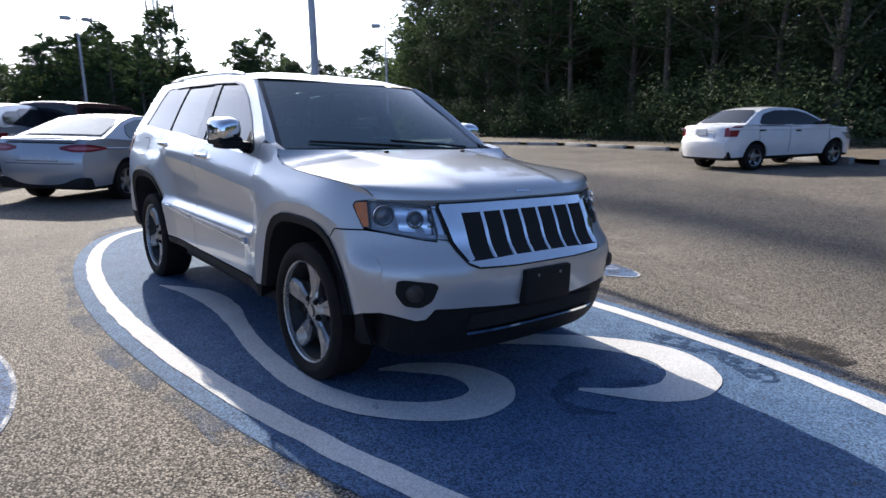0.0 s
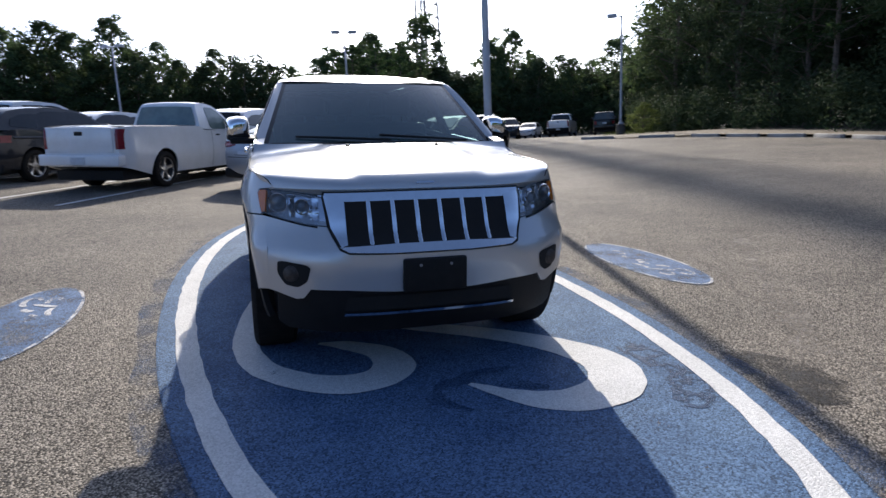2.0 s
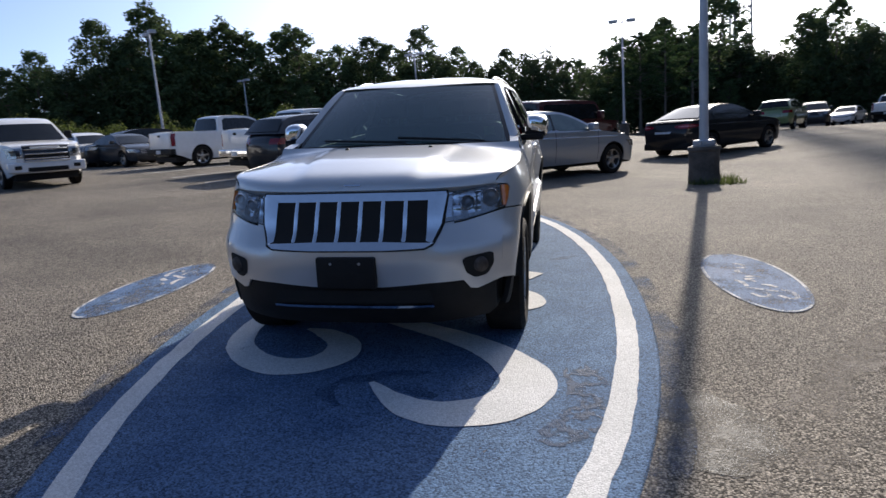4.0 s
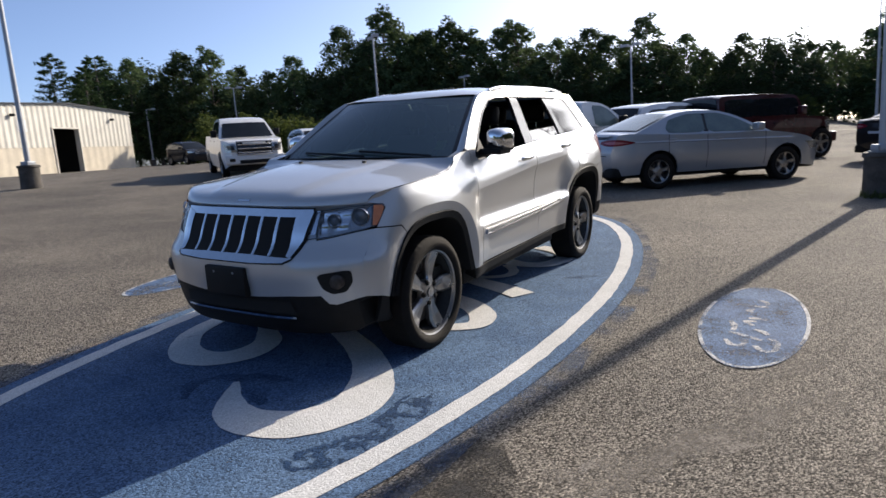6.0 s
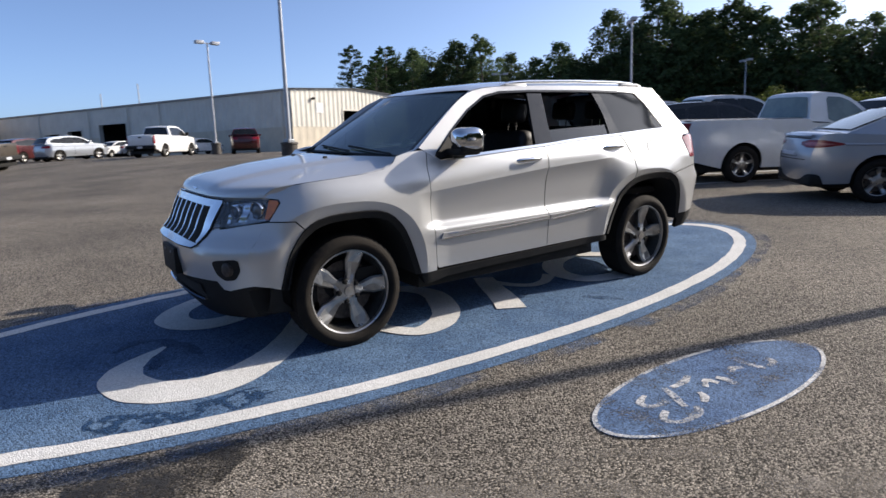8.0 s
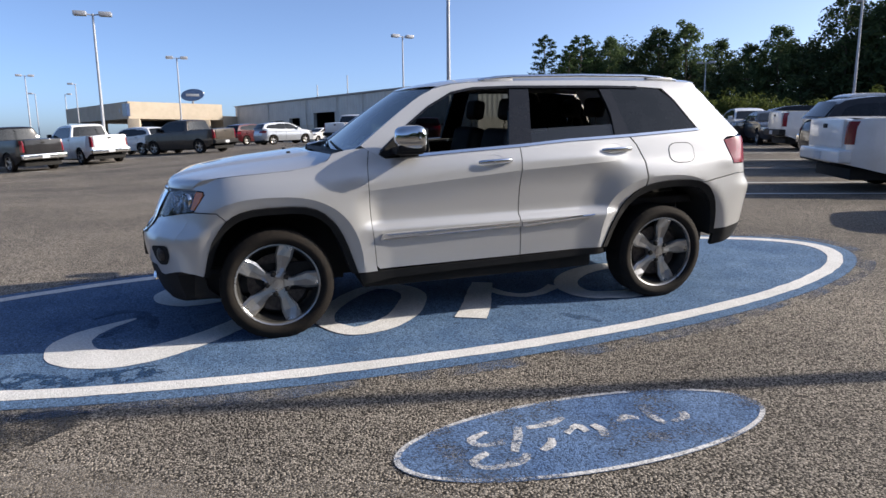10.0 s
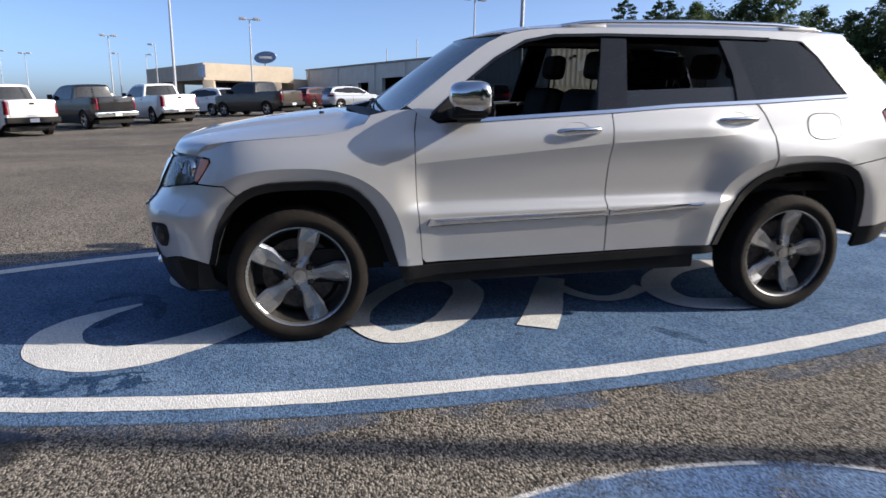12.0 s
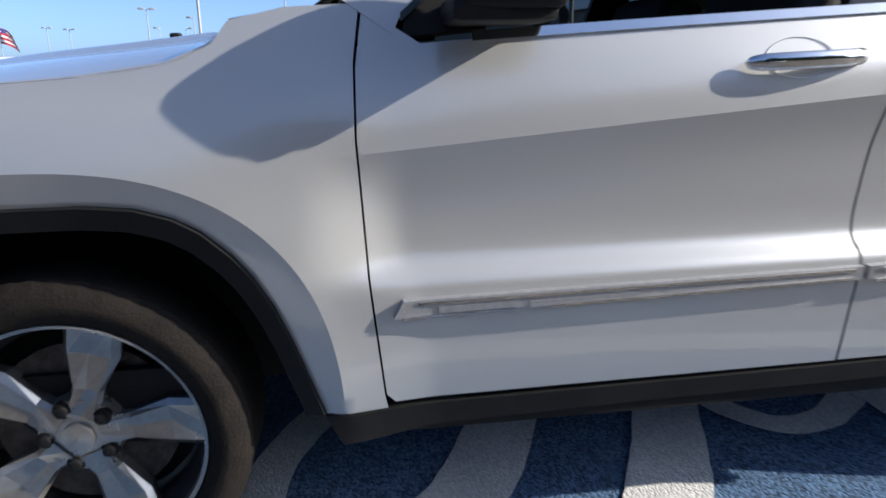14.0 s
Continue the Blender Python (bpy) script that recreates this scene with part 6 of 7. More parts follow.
        for ya, yb, za, zb in ((-0.62, 0.62, 0.655, 0.667), (-0.36, 0.36, 0.70, 0.708), (-0.36, 0.36, 0.855, 0.863), (-0.37, -0.355, 0.70, 0.863), (0.355, 0.37, 0.70, 0.863)):
            part("boot_seam", bent(grid(lambda u, v: (end_x(za + (zb - za) * v, False) - 0.004, ya + (yb - ya) * u, za + (zb - za) * v), 6, 1, out=(-1, 0, 0))), "cavity", car)
        both("shoulder_ridge", grid(lambda u, v: (-1.95 + 3.5 * u, half(-1.95 + 3.5 * u, 0.86 + 0.05 * (1 - u)) + 0.010 * math.sin(math.pi * v) - 0.004 * abs(2 * v - 1), (0.855 if H < 1.6 else 0.98) + 0.05 * (1 - u) + 0.05 * (v - 0.5)), 24, 4, out=(0, 1, 0)), paint, car)
        part("front_valance", block((x1 - 0.25, -w * 0.70, 0.22), (x1 + 0.0, w * 0.70, 0.40), 0.05, 3), "plastic", car)
    lz = 0.66 if H < 1.5 else 0.86 if H < 1.8 else 0.95
    tall = "bed" in K
    gh = 0.11 if H < 1.6 else 0.20 if tall else 0.14
    part("grille", bent(grid(lambda u, v: (end_x(lz - gh + 2 * gh * v, True) + 0.012, (2 * u - 1) * w * 0.56, lz - gh + 2 * gh * v), 8, 4, out=(1, 0, 0))), "gloss_black", car, "dark grille")
    if tall:
        for za, zb in ((lz - gh - 0.02, lz - gh + 0.02), (lz + gh - 0.02, lz + gh + 0.02)):
            part("grille_frame", block((end_x(lz, True) - 0.03, -w * 0.58, za), (end_x(lz, True) + 0.04, w * 0.58, zb), 0.012, 1), "chrome", car)
    for k in range(3):
        z = lz - gh * 0.7 + gh * 0.62 * k
        part("grille_bar", bent(block((end_x(z, True) + 0.0, -w * 0.53, z - gh * 0.1), (end_x(z, True) + 0.035, w * 0.53, z + gh * 0.1), 0.008, 1)), "chrome" if tall else "satin", car)
    lamps = {"sedan": (0.42, 0.85, 0.975, 0.42, -0.06), "compact": (0.74, 0.74, 0.96, 0.14, 0.10), "suv": (0.50, 0.92, 1.08, 0.30, -0.05), "boxy": (0.70, 0.85, 1.08, 0.02, 0)}.get(kind, (0.80, 0.84, low[-4][1] - 0.05, 0.10, 0.02))
    tl = wrap(False, w * lamps[0], *lamps[1:], taper=kind == "sedan")
    tails = both("tail_light", tl, "red_lens", car, "red tail light")
    if kind == "sedan":
        core = wrap(False, w * 0.56, 0.885, 0.935, 0.22, -0.03, 0.018, taper=True)
        for lens, bm in zip(tails, (core, mirrored(core))):
            part("lamp_core", bm, "pink_lens", lens, "paler inner lamp band")
        part("boot_lip", bent(grid(lambda u, v: (end_x(0.99, False) + 0.10 - 0.135 * math.sin(1.57 * v), (2 * u - 1) * w * 0.70, 1.016 + 0.030 * math.sin(3.14 * v) + 0.01 * v), 14, 6, out=(-0.3, 0, 1))), paint, car, "small raised lip of the boot")
        # near-black strip painted below the lip as its shadow
        part("boot_lip_shadow", bent(grid(lambda u, v: (end_x(0.975, False) - 0.006, (2 * u - 1) * w * 0.66, 0.982 + 0.016 * v), 10, 1, out=(-1, 0, 0))), "cavity", car)
        part("plate_field", bent(grid(lambda u, v: (end_x(0.72 + 0.13 * v, False) - 0.006, (2 * u - 1) * (0.27 + 0.05 * v), 0.72 + 0.13 * v), 8, 4, out=(-1, 0, 0))), "plate", car, "pale field for a plate, blank")
    hl = wrap(True, w * 0.58, lz - 0.05 if not tall else lz - 0.12, lz + (0.10 if not tall else 0.14), 0.30 if not tall else 0.20, 0.08)
    heads = both("headlight", hl, "lamp_silver", car, "clear headlight")
    if tall:
        inner = wrap(True, w * 0.64, lz - 0.05, lz + 0.09, 0.10, 0.04, 0.016)
        for lens, bm in zip(heads, (inner, mirrored(inner))):
            part("lamp_cell", bm, "gloss_black", lens, "dark inner lamp cell")
    for s in (1, -1):
        mz, mx = K["panes"][0][0][1], K["panes"][0][0][0] - 0.16
        my = s * (cab(mx, mz) + 0.12)
        mw = 0.075 if kind == "compact" else 0.10
        part("door_mirror", block((mx - 0.09, my - mw, mz + 0.0), (mx + 0.07, my + mw, mz + (0.24 if H >= 1.8 else 0.12 if kind == "compact" else 0.15)), 0.04, 3), "plastic" if tall or kind == "compact" else paint, car)
        for p in K["panes"][:2]:
            hx = p[-1][0] + (0.16 if p is K["panes"][0] else 0.0)
            hz = p[-1][1] - 0.13
            part("door_handle", block((hx - 0.02, s * half(hx, hz) - 0.012, hz - 0.018), (hx + 0.15, s * half(hx, hz) + 0.022, hz + 0.018), 0.010), "plastic" if paint == "white_car" else paint, car)
    if plate:
        pz = 0.62 if tall else (0.84 if H < 1.6 else 0.92)
        part("number_plate", block((x0 - (0.135 if tall else 0.03), -0.16, pz - 0.07), (x0 - (0.12 if tall else 0.0), 0.16, pz + 0.07), 0.004, 1), "plate", car, "blank pale plate")
    first = None
    for fxs in (1, -1):
        for s in (1, -1):
            at = Matrix.Translation((wb / 2 * fxs, (w - 0.125) * s, r)) @ (Matrix.Identity(4) if s > 0 else Matrix.Rotation(math.pi, 4, "Z"))
            if first is None:
                first = alloy_wheel(car, at, r, r * 0.66, 0.23, 5, 0.4, False, star)
            else:
                wcopy = share("wheel", first, car, at)
                tagged(wcopy, first["label"])
                for ch in first.children:
                    share(ch.name.split(".")[0], ch, wcopy, ch.matrix_basis.copy())
    return car


ROW = "cars in the angled row"
FAR_ROW = "pickups in the far row"
vehicle("sedan", "silver sedan parked at an angle behind the suv", "silver_car", -7.9, 0.25, 134, ROW, pose_at="rr", star=0.36, glass_mat="pale_glass", plate=False)
vehicle("single_pickup", "older white single cab pickup with dull bumpers", "white_car", -9.36, -2.82, 153, ROW, "pickup", pose_at="rr", glass_mat="pale_glass")
vehicle("suv", "dark grey crossover with bright wheels seen from behind", "grey_car", -11.6, -5.9, 150, ROW, pose_at="rr")
vehicle("crew_pickup", "white pickup with red tail lights and chrome bumper", "white_car", -13.8, -7.5, 150, ROW, "pickup", True, pose_at="rr")
vehicle("crew_pickup", "white pickup with black bed cover", "white_car", -17.7, -12.75, 152, ROW, "pickup", pose_at="rr")
vehicle("boxy", "dark red boxy off-roader with flat roof", "red_car", -16.5, 2.9, 140, ROW, pose_at="fr")
vehicle("suv", "silver suv with roof rails behind the sedan", "silver_car", -13.0, -0.8, 150, ROW, pose_at="rr")
vehicle("sedan", "black sedan behind the lamp post", "black_car", -15.6, 4.4, 132, ROW, pose_at="rl")
vehicle("suv", "white suv behind the dark crossover", "white_car", -18.5, -6.2, 330, ROW)
vehicle("suv", "black suv facing the row", "black_car", -23.0, -19.8, 330, ROW)
vehicle("sedan", "orange-red sedan at the end of the row", "red_bright", -25.0, -22.5, 330, ROW)
vehicle("compact", "white compact sedan with red tail lights by the kerb", "white_car", -2.3, 11.75, 73, "", pose_at="rr")
FARLOT = "cars on the far side of the lot"
vehicle("suv", "yellow-green suv on the far side of the lot", "green_car", -35.5, 14.2, 150, FARLOT)
vehicle("suv", "dark suv on the far side of the lot", "grey_car", -43.1, 18.6, 340, FARLOT)
vehicle("compact", "white compact sedan on the far side of the lot", "white_car", -47.5, 22.5, 325, FARLOT)
vehicle("crew_pickup", "white pickup seen from behind under the trees", "white_car", -46.5, 25.2, 146, FARLOT, "pickup")
vehicle("boxy", "black off-roader in the shade of the trees", "black_car", -43.5, 27.6, 150, FARLOT)
vehicle("crew_pickup", "white crew cab pickup facing the lot with dark grille", "white_car", -9.6, -13.9, 56, "", "pickup", pose_at="fr")
vehicle("suv", "white suv parked near the shrubs", "white_car", -23.5, -22.5, 60, "")
vehicle("sedan", "dark sedan parked near the shrubs", "grey_car", -21.3, -18.6, 60, "")
vehicle("suv", "dark suv in the shade of the trees", "black_car", -27.0, -38.0, 75, "")
vehicle("crew_pickup", "white crew cab pickup before the metal building", "white_car", -6.0, -40.6, 232, "", "pickup")
vehicle("suv", "dark red suv seen from behind at the building", "red_car", -11.0, -39.5, 252, "")
vehicle("compact", "white compact car by the building", "white_car", -5.3, -57.0, 40, "")
vehicle("compact", "pale compact car by the building", "silver_car", -6.9, -57.8, 215, "")
vehicle("suv", "silver suv before the workshop doors", "silver_car", -1.4, -48.5, 205, "")
vehicle("suv", "dark red suv before the workshop doors", "red_car", 1.1, -52.0, 223, "")
vehicle("compact", "white compact car parked along the wall", "white_car", -11.5, -53.0, 205, "")
vehicle("crew_pickup", "brown crew cab pickup in the far row", "brown_car", 4.95, -36.7, 318, FAR_ROW, "pickup")
vehicle("crew_pickup", "white pickup with red tail lights in the far row", "white_car", 9.65, -32.1, 305, FAR_ROW, "pickup", True)
vehicle("crew_pickup", "near-black pickup with chrome bumper in the far row", "black_car", 12.0, -29.0, 311, FAR_ROW, "pickup", True)
vehicle("crew_pickup", "white pickup with steel bumper in the far row", "white_car", 13.7, -24.6, 311, FAR_ROW, "pickup")
vehicle("suv", "white suv between the pickups", "white_car", 8.4, -40.5, 320, FAR_ROW)
vehicle("suv", "dark suv between the pickups", "grey_car", 12.4, -44.0, 320, FAR_ROW)


# ---- lamp posts ----
def lamp_post(x, y, h, heads=2, turn=0.0, base=0.66, label="tall grey steel lamp post with two box lamps", r=0.085):
    ob = thing("lamp_post", label, "lamp post", Matrix.Translation((x, y, height(x, y))) @ Matrix.Rotation(radians(turn), 4, "Z"), "lamp posts")
    rb = base * 0.56
    foot = lathe([(rb * 1.04, -0.1), (rb * 1.03, base * 0.2), (rb, base * 0.5), (rb * 0.98, base * 1.2), (rb * 1.08, base * 1.22), (rb * 1.08, base * 1.32), (rb * 1.04, base * 1.36), (0.001, base * 1.36)], 28, "Z")
    for v in foot.verts:
        v.co += Vector(noise.noise_vector(v.co * 5)) * 0.012
    base *= 1.35
    part("concrete_base", foot, "concrete", ob, "rough concrete base")
    plate = part("base_plate", block((-0.17, -0.17, base), (0.17, 0.17, base + 0.03), 0.006, 1), "steel", ob)
    for k in range(4):
        a = radians(45 + 90 * k)
        part("anchor_bolt", rod((0.19 * math.cos(a), 0.19 * math.sin(a), base + 0.02), (0.19 * math.cos(a), 0.19 * math.sin(a), base + 0.11), 0.016, seg=6), "steel", ob)
    part("base_cover", block((-0.15, -0.15, base + 0.03), (0.15, 0.15, base + 0.13), 0.03, 2), "pole", ob)
    part("post", rod((0, 0, base), (0, 0, h), r, r * 0.62, 14), "pole", ob)
    for s in ((1, -1) if heads == 2 else (1,)):
        part("arm", rod((0, 0, h - 0.07), (0.34 * s, 0, h - 0.02), 0.035, seg=8), "pole", ob)
        hd = block((-0.30, -0.20, -0.11), (0.30, 0.20, 0.11), 0.03, 2, m=Matrix.Translation((0.60 * s, 0, h)))
        lamp = part("lamp_box", hd, "lamp_head", ob, "box lamp head, unlit")
        part("lamp_pane", block((0.60 * s - 0.24, -0.15, h - 0.118), (0.60 * s + 0.24, 0.15, h - 0.108), 0.004, 1), "pale_glass", lamp)
    return ob


lamp_post(-7.3, 3.85, 8.6, 2, 20, 0.50)
lamp_post(-5.9, -18.6, 8.6, 2, 15, 0.54)
for x, y, h, n, t in ((-10.4, -44.5, 8.03, 2, 10), (8.85, -33.2, 7.57, 2, 0), (7.0, -56.7, 7.58, 2, 5), (24.9, -78.6, 7.68, 2, 10), (22.35, -89.6, 7.73, 1, 0), (31.7, -106.9, 7.6, 1, 0), (28.1, -108.7, 7.7, 1, 180),
                      (60.5, -135.2, 9.4, 2, 0), (47.0, -112, 7.6, 2, 0), (-45.15, -52.7, 7.85, 2, -40), (-32.0, -23.75, 7.8, 2, 50), (-50.65, -10.95, 7.37, 2, 70), (-59.9, -31.9, 7.5, 2, 60), (-41.2, 5.7, 7.71, 2, 90)):
    lamp_post(x, y, h, n, t, 0.6)
lamp_post(-40, -61, 6.2, 1, 150, 0.5, "single-arm grey steel lamp post by the building")
lamp_post(-31.9, 22.05, 7.45, 1, 240, 0.5, "single-arm grey lamp post on the kerbed island")


# ---- metal building ----
def wall_sheet(length, z0, z1, rib, depth, holes, f):
    """Ribbed wall along u, with openings (u0, u1, top) left free."""
    bm = bmesh.new()
    us = [0.0]
    while us[-1] < length - 1e-6:
        us.append(min(us[-1] + rib / 4, length))
    us = sorted(set([round(u, 4) for u in us] + [h for a, b, t in holes for h in (a, b)]))
    zs = sorted({z0, z1, *(t for a, b, t in holes)})
    def off(u):
        k = (u / rib) % 1.0
        return depth if k < 0.26 else 0.0
    for ua, ub in zip(us, us[1:]):
        for za, zb in zip(zs, zs[1:]):
            mid = (ua + ub) / 2
            if any(a < mid < b and zb <= t + 1e-6 for a, b, t in holes):
                continue
            bm.faces.new([bm.verts.new(f(u, off(u), z)) for u, z in ((ua, za), (ub, za), (ub, zb), (ua, zb))])
    bmesh.ops.remove_doubles(bm, verts=bm.verts[:], dist=1e-4)
    return bm


C0 = Vector((-17.7, -47.5))
U1, U2 = Vector((0.397, -0.918)), Vector((-0.918, -0.397))
LEN1, LEN2, B0, B1 = 51.6, 17.0, 0.95, 6.3
bld = thing("metal_building", "long off-white ribbed metal workshop with open dark doors", "building")


def on_long(u, d, z):
    p = C0 + U1 * u - U2 * d
    return (p.x, p.y, z)


def on_gable(u, d, z):
    p = C0 + U2 * u - U1 * d
    return (p.x, p.y, z)


DOORS1 = [(23.6, 28.5, 4.55), (32.0, 34.8, 4.1), (36.6, 39.6, 3.9)]
DOORS2 = [(6.6, 9.6, 4.7)]
for holes, length, f in ((DOORS1, LEN1, on_long), (DOORS2, LEN2, on_gable)):
    starts, ends = [0.0] + [b for a, b, t in holes], [a for a, b, t in holes] + [length]
    for ua, ub in zip(starts, ends):
        part("wall", wall_sheet(ub - ua, B0 - 0.5, 3.2, 0.9, 0.02, [], lambda u, d, z, ua=ua, f=f: f(u + ua, d, z)), "wainscot", bld, "tan lower wall", True)
part("wall", wall_sheet(LEN1, 3.2, B1, 0.6, 0.05, DOORS1, on_long), "panel", bld, "ribbed upper wall", True)


def gable_up(u, d, z):
    k = (z - 3.2) / (B1 - 3.2)
    top = B1 + (0.45 * (u / 8.5) if u < 8.5 else 0.45 * (LEN2 - u) / 8.5)
    return on_gable(u, d, 3.2 + (top - 3.2) * k if z > 4.7 else z)


part("wall", wall_sheet(LEN2, 3.2, B1, 0.6, 0.05, DOORS2, gable_up), "panel", bld, "ribbed upper wall", True)
roof_bm = bmesh.new()
for u0, u1, za, zb in ((-0.3, 8.5, B1, B1 + 0.45), (8.5, LEN2 + 0.3, B1 + 0.45, B1)):
    q = []
    for a, z in ((u0, za), (u1, zb)):
        for l in (-0.35, LEN1 + 0.3):
            p = C0 + U2 * a + U1 * l
            q.append(roof_bm.verts.new((p.x, p.y, z + 0.06)))
    roof_bm.faces.new((q[0], q[1], q[3], q[2]))
bmesh.ops.solidify(roof_bm, geom=roof_bm.faces[:], thickness=0.12)
part("roof", roof_bm, "roof_sheet", bld, flat=True)
for f, (ua, ub) in ((on_long, (-0.1, LEN1)),):
    gut = bmesh.new()
    a, b = f(ua, 0.12, B1 - 0.02), f(ub, 0.12, B1 - 0.02)
    rod(a, b, 0.10, seg=8, bm=gut)
    part("gutter", gut, "roof_sheet", bld)
for u in (1.0, 9.8, 17.8, 23.0, 30.2, 40.6, 50.5):
    part("downpipe", rod(on_long(u, 0.14, B0), on_long(u, 0.14, B1), 0.06, seg=6), "panel", bld)
for holes, f, inward in ((DOORS1, on_long, 1), (DOORS2, on_gable, 1)):
    for a, b, t in holes:
        dr = bmesh.new()
        for ua, ub, za, zb in ((a - 0.12, a, B0 - 0.4, t + 0.1), (b, b + 0.12, B0 - 0.4, t + 0.1), (a, b, t, t + 0.12)):
            v = [dr.verts.new(f(u, d, z)) for d in (0.09, -0.35) for u, z in ((ua, za), (ub, za), (ub, zb), (ua, zb))]
            for i in range(4):
                dr.faces.new((v[i], v[(i + 1) % 4], v[4 + (i + 1) % 4], v[4 + i]))
            dr.faces.new(v[:4])
        part("door_frame", dr, "panel", bld, flat=True)
        # bay box coloured near-black, the indoor shade is in the material
        rm = bmesh.new()
        v = [rm.verts.new(f(u, d, z)) for d in (-0.1, -7.0) for u, z in ((a - 1, B0), (b + 1, B0), (b + 1, t + 0.6), (a - 1, t + 0.6))]
        for i in range(4):
            rm.faces.new((v[i], v[(i + 1) % 4], v[4 + (i + 1) % 4], v[4 + i]))
        rm.faces.new(v[4:])
        part("workshop_bay", rm, "cavity", bld, "dark workshop bay", True)
for a in (2.5, 14.0):
    p = on_gable(a, 0.25, 5.6)
    part("wall_lamp", block((p[0] - 0.15, p[1] - 0.12, p[2] - 0.1), (p[0] + 0.15, p[1] + 0.12, p[2] + 0.1), 0.03), "plastic", bld)
q = [on_gable(u, 0.07, z) for u, z in ((3.0, 4.4), (3.9, 4.4), (3.9, 5.3), (3.0, 5.3))]
nb = bmesh.new()
nb.faces.new([nb.verts.new(v) for v in q])
part("notice_board", nb, "white_car", bld, "blank white notice", True)
for u, hh in ((24.0, 2.4), (31, 1.8)):
    part("roof_vent", rod(on_long(u, -2.0, B1), on_long(u, -2.0, B1 + hh), 0.06, seg=6), "steel", bld)
far = [C0 + U1 * LEN1, C0 + U1 * LEN1 + U2 * LEN2, C0 + U2 * LEN2]
for p, q in zip(far, far[1:]):
    back = bmesh.new()
    back.faces.new([back.verts.new((v.x, v.y, z)) for v, z in ((p, B0 - 0.5), (q, B0 - 0.5), (q, B1), (p, B1))])
    part("wall", back, "panel", bld, "plain rear wall", True)

# ---- showroom ----
show = thing("showroom", "tan stucco showroom with a deep flat canopy", "building")
S0, S1, S2 = Vector((15.8, -85.8)), Vector((4.6, -91.9)), Vector((27.4, -112.0))


def slab(name, p, q, depth, z0, z1, mat, label=""):
    d = (q - p).normalized()
    nrm = Vector((d.y, -d.x))
    bm = bmesh.new()
    v = [bm.verts.new((w.x, w.y, z)) for z in (z0, z1) for w in (p, q, q + nrm * depth, p + nrm * depth)]
    for f in ((0, 1, 2, 3), (4, 5, 6, 7), (0, 1, 5, 4), (1, 2, 6, 5), (2, 3, 7, 6), (3, 0, 4, 7)):
        bm.faces.new([v[i] for i in f])
    bmesh.ops.recalc_face_normals(bm, faces=bm.faces[:])
    return part(name, bm, mat, show, label, True)


slab("canopy", S1, S0, 26, 4.3, 6.45, "stucco", "deep tan canopy fascia")
slab("canopy_side", S0 + Vector((0.15, 0.1)), S2, 0.4, 4.6, 6.2, "sign_blue", "blue-grey fascia with a sign band")
dd = (S2 - S0).normalized()
for k in range(3):
    p = S0 + dd * (3 + 5.5 * k) + Vector((0.05, 0.3))
    slab("sign_bar", p, p + dd * 4.2, -0.1, 5.1, 5.7, "lamp_head", "pale lettering bar")
for a in (0.0, 9.5):
    p = S0 + (S1 - S0).normalized() * a + Vector((-0.5, -0.8))
    part("column", block((p.x - 0.7, p.y - 0.7, 0.6), (p.x + 0.7, p.y + 0.7, 4.3), 0.03), "stucco", show)
p = S0 + dd * 14
part("column", block((p.x - 0.7, p.y - 0.7, 0.6), (p.x + 0.7, p.y + 0.7, 4.6), 0.03), "stucco", show)
b0, b1 = S1 + Vector((1.0, -9.0)), S0 + Vector((1.0, -9.0))
slab("glass_front", b1, b0, 0.3, 0.6, 4.3, "dark_glass", "dark glass showroom front")
slab("side_block", S1 + Vector((-2.6, -3.0)), S1 + Vector((-0.02, -1.0)), 12, 0.6, 4.9, "stucco", "lower tan wing")
sign = thing("roof_sign", "dark oval sign on a post above the showroom roof", "sign", Matrix.Translation((8.6, -95.2, 6.45)))
part("sign_disc", lathe([(0.001, -0.15), (1.0, -0.15), (1.06, -0.08), (1.06, 0.08), (1.0, 0.15), (0.001, 0.15)], 40, m=Matrix.Translation((0, 0, 1.5)) @ Matrix.Rotation(radians(8), 4, "Y") @ Matrix.Diagonal((1.5, 1, 0.80, 1))), "sign_blue", sign, "dark blue oval disc")
part("sign_bar", block((-0.9, 0.16, 1.3), (0.9, 0.2, 1.65), 0.03), "lamp_head", sign, "pale bar on the sign")
part("sign_post", rod((0, 0, 0), (0, 0, 1.2), 0.14, seg=10), "steel", sign)

# ---- flag ----
fl = thing("flag_pole", "flag with red and white stripes on a pole", "flag", Matrix.Translation((55.1, -107, 0.6)))
part("mast", rod((0, 0, 0), (0, 0, 8.2), 0.08, 0.05), "pole", fl)
for k in range(7):
    z = 7.9 - 0.33 * k
    part("stripe", grid(lambda u, v, z=z: (-2.6 * u * (0.75 + 0.03 * k), 0.25 * math.sin(u * 6 + z), z - 0.33 * v - 1.3 * u * u), 8, 1), "flag_red" if k % 2 == 0 else "flag_white", fl)
part("canton", grid(lambda u, v: (-0.95 * u, 0.25 * math.sin(u * 2.4 + 7.9) + 0.03, 7.9 - 1.3 * v - 0.25 * u), 4, 2), "flag_blue", fl)

# ---- lattice tower ----
tw = thing("lattice_tower", "tall grey steel lattice mast beyond the trees", "tower", Matrix.Translation((-121, 33, 0)))
TH = 98
legs = [(3.3 * math.cos(radians(a)), 3.3 * math.sin(radians(a))) for a in (90, 210, 330)]


def tower_at(q, z):
    return (legs[q][0] * (1 - 0.86 * z / TH), legs[q][1] * (1 - 0.86 * z / TH), z)


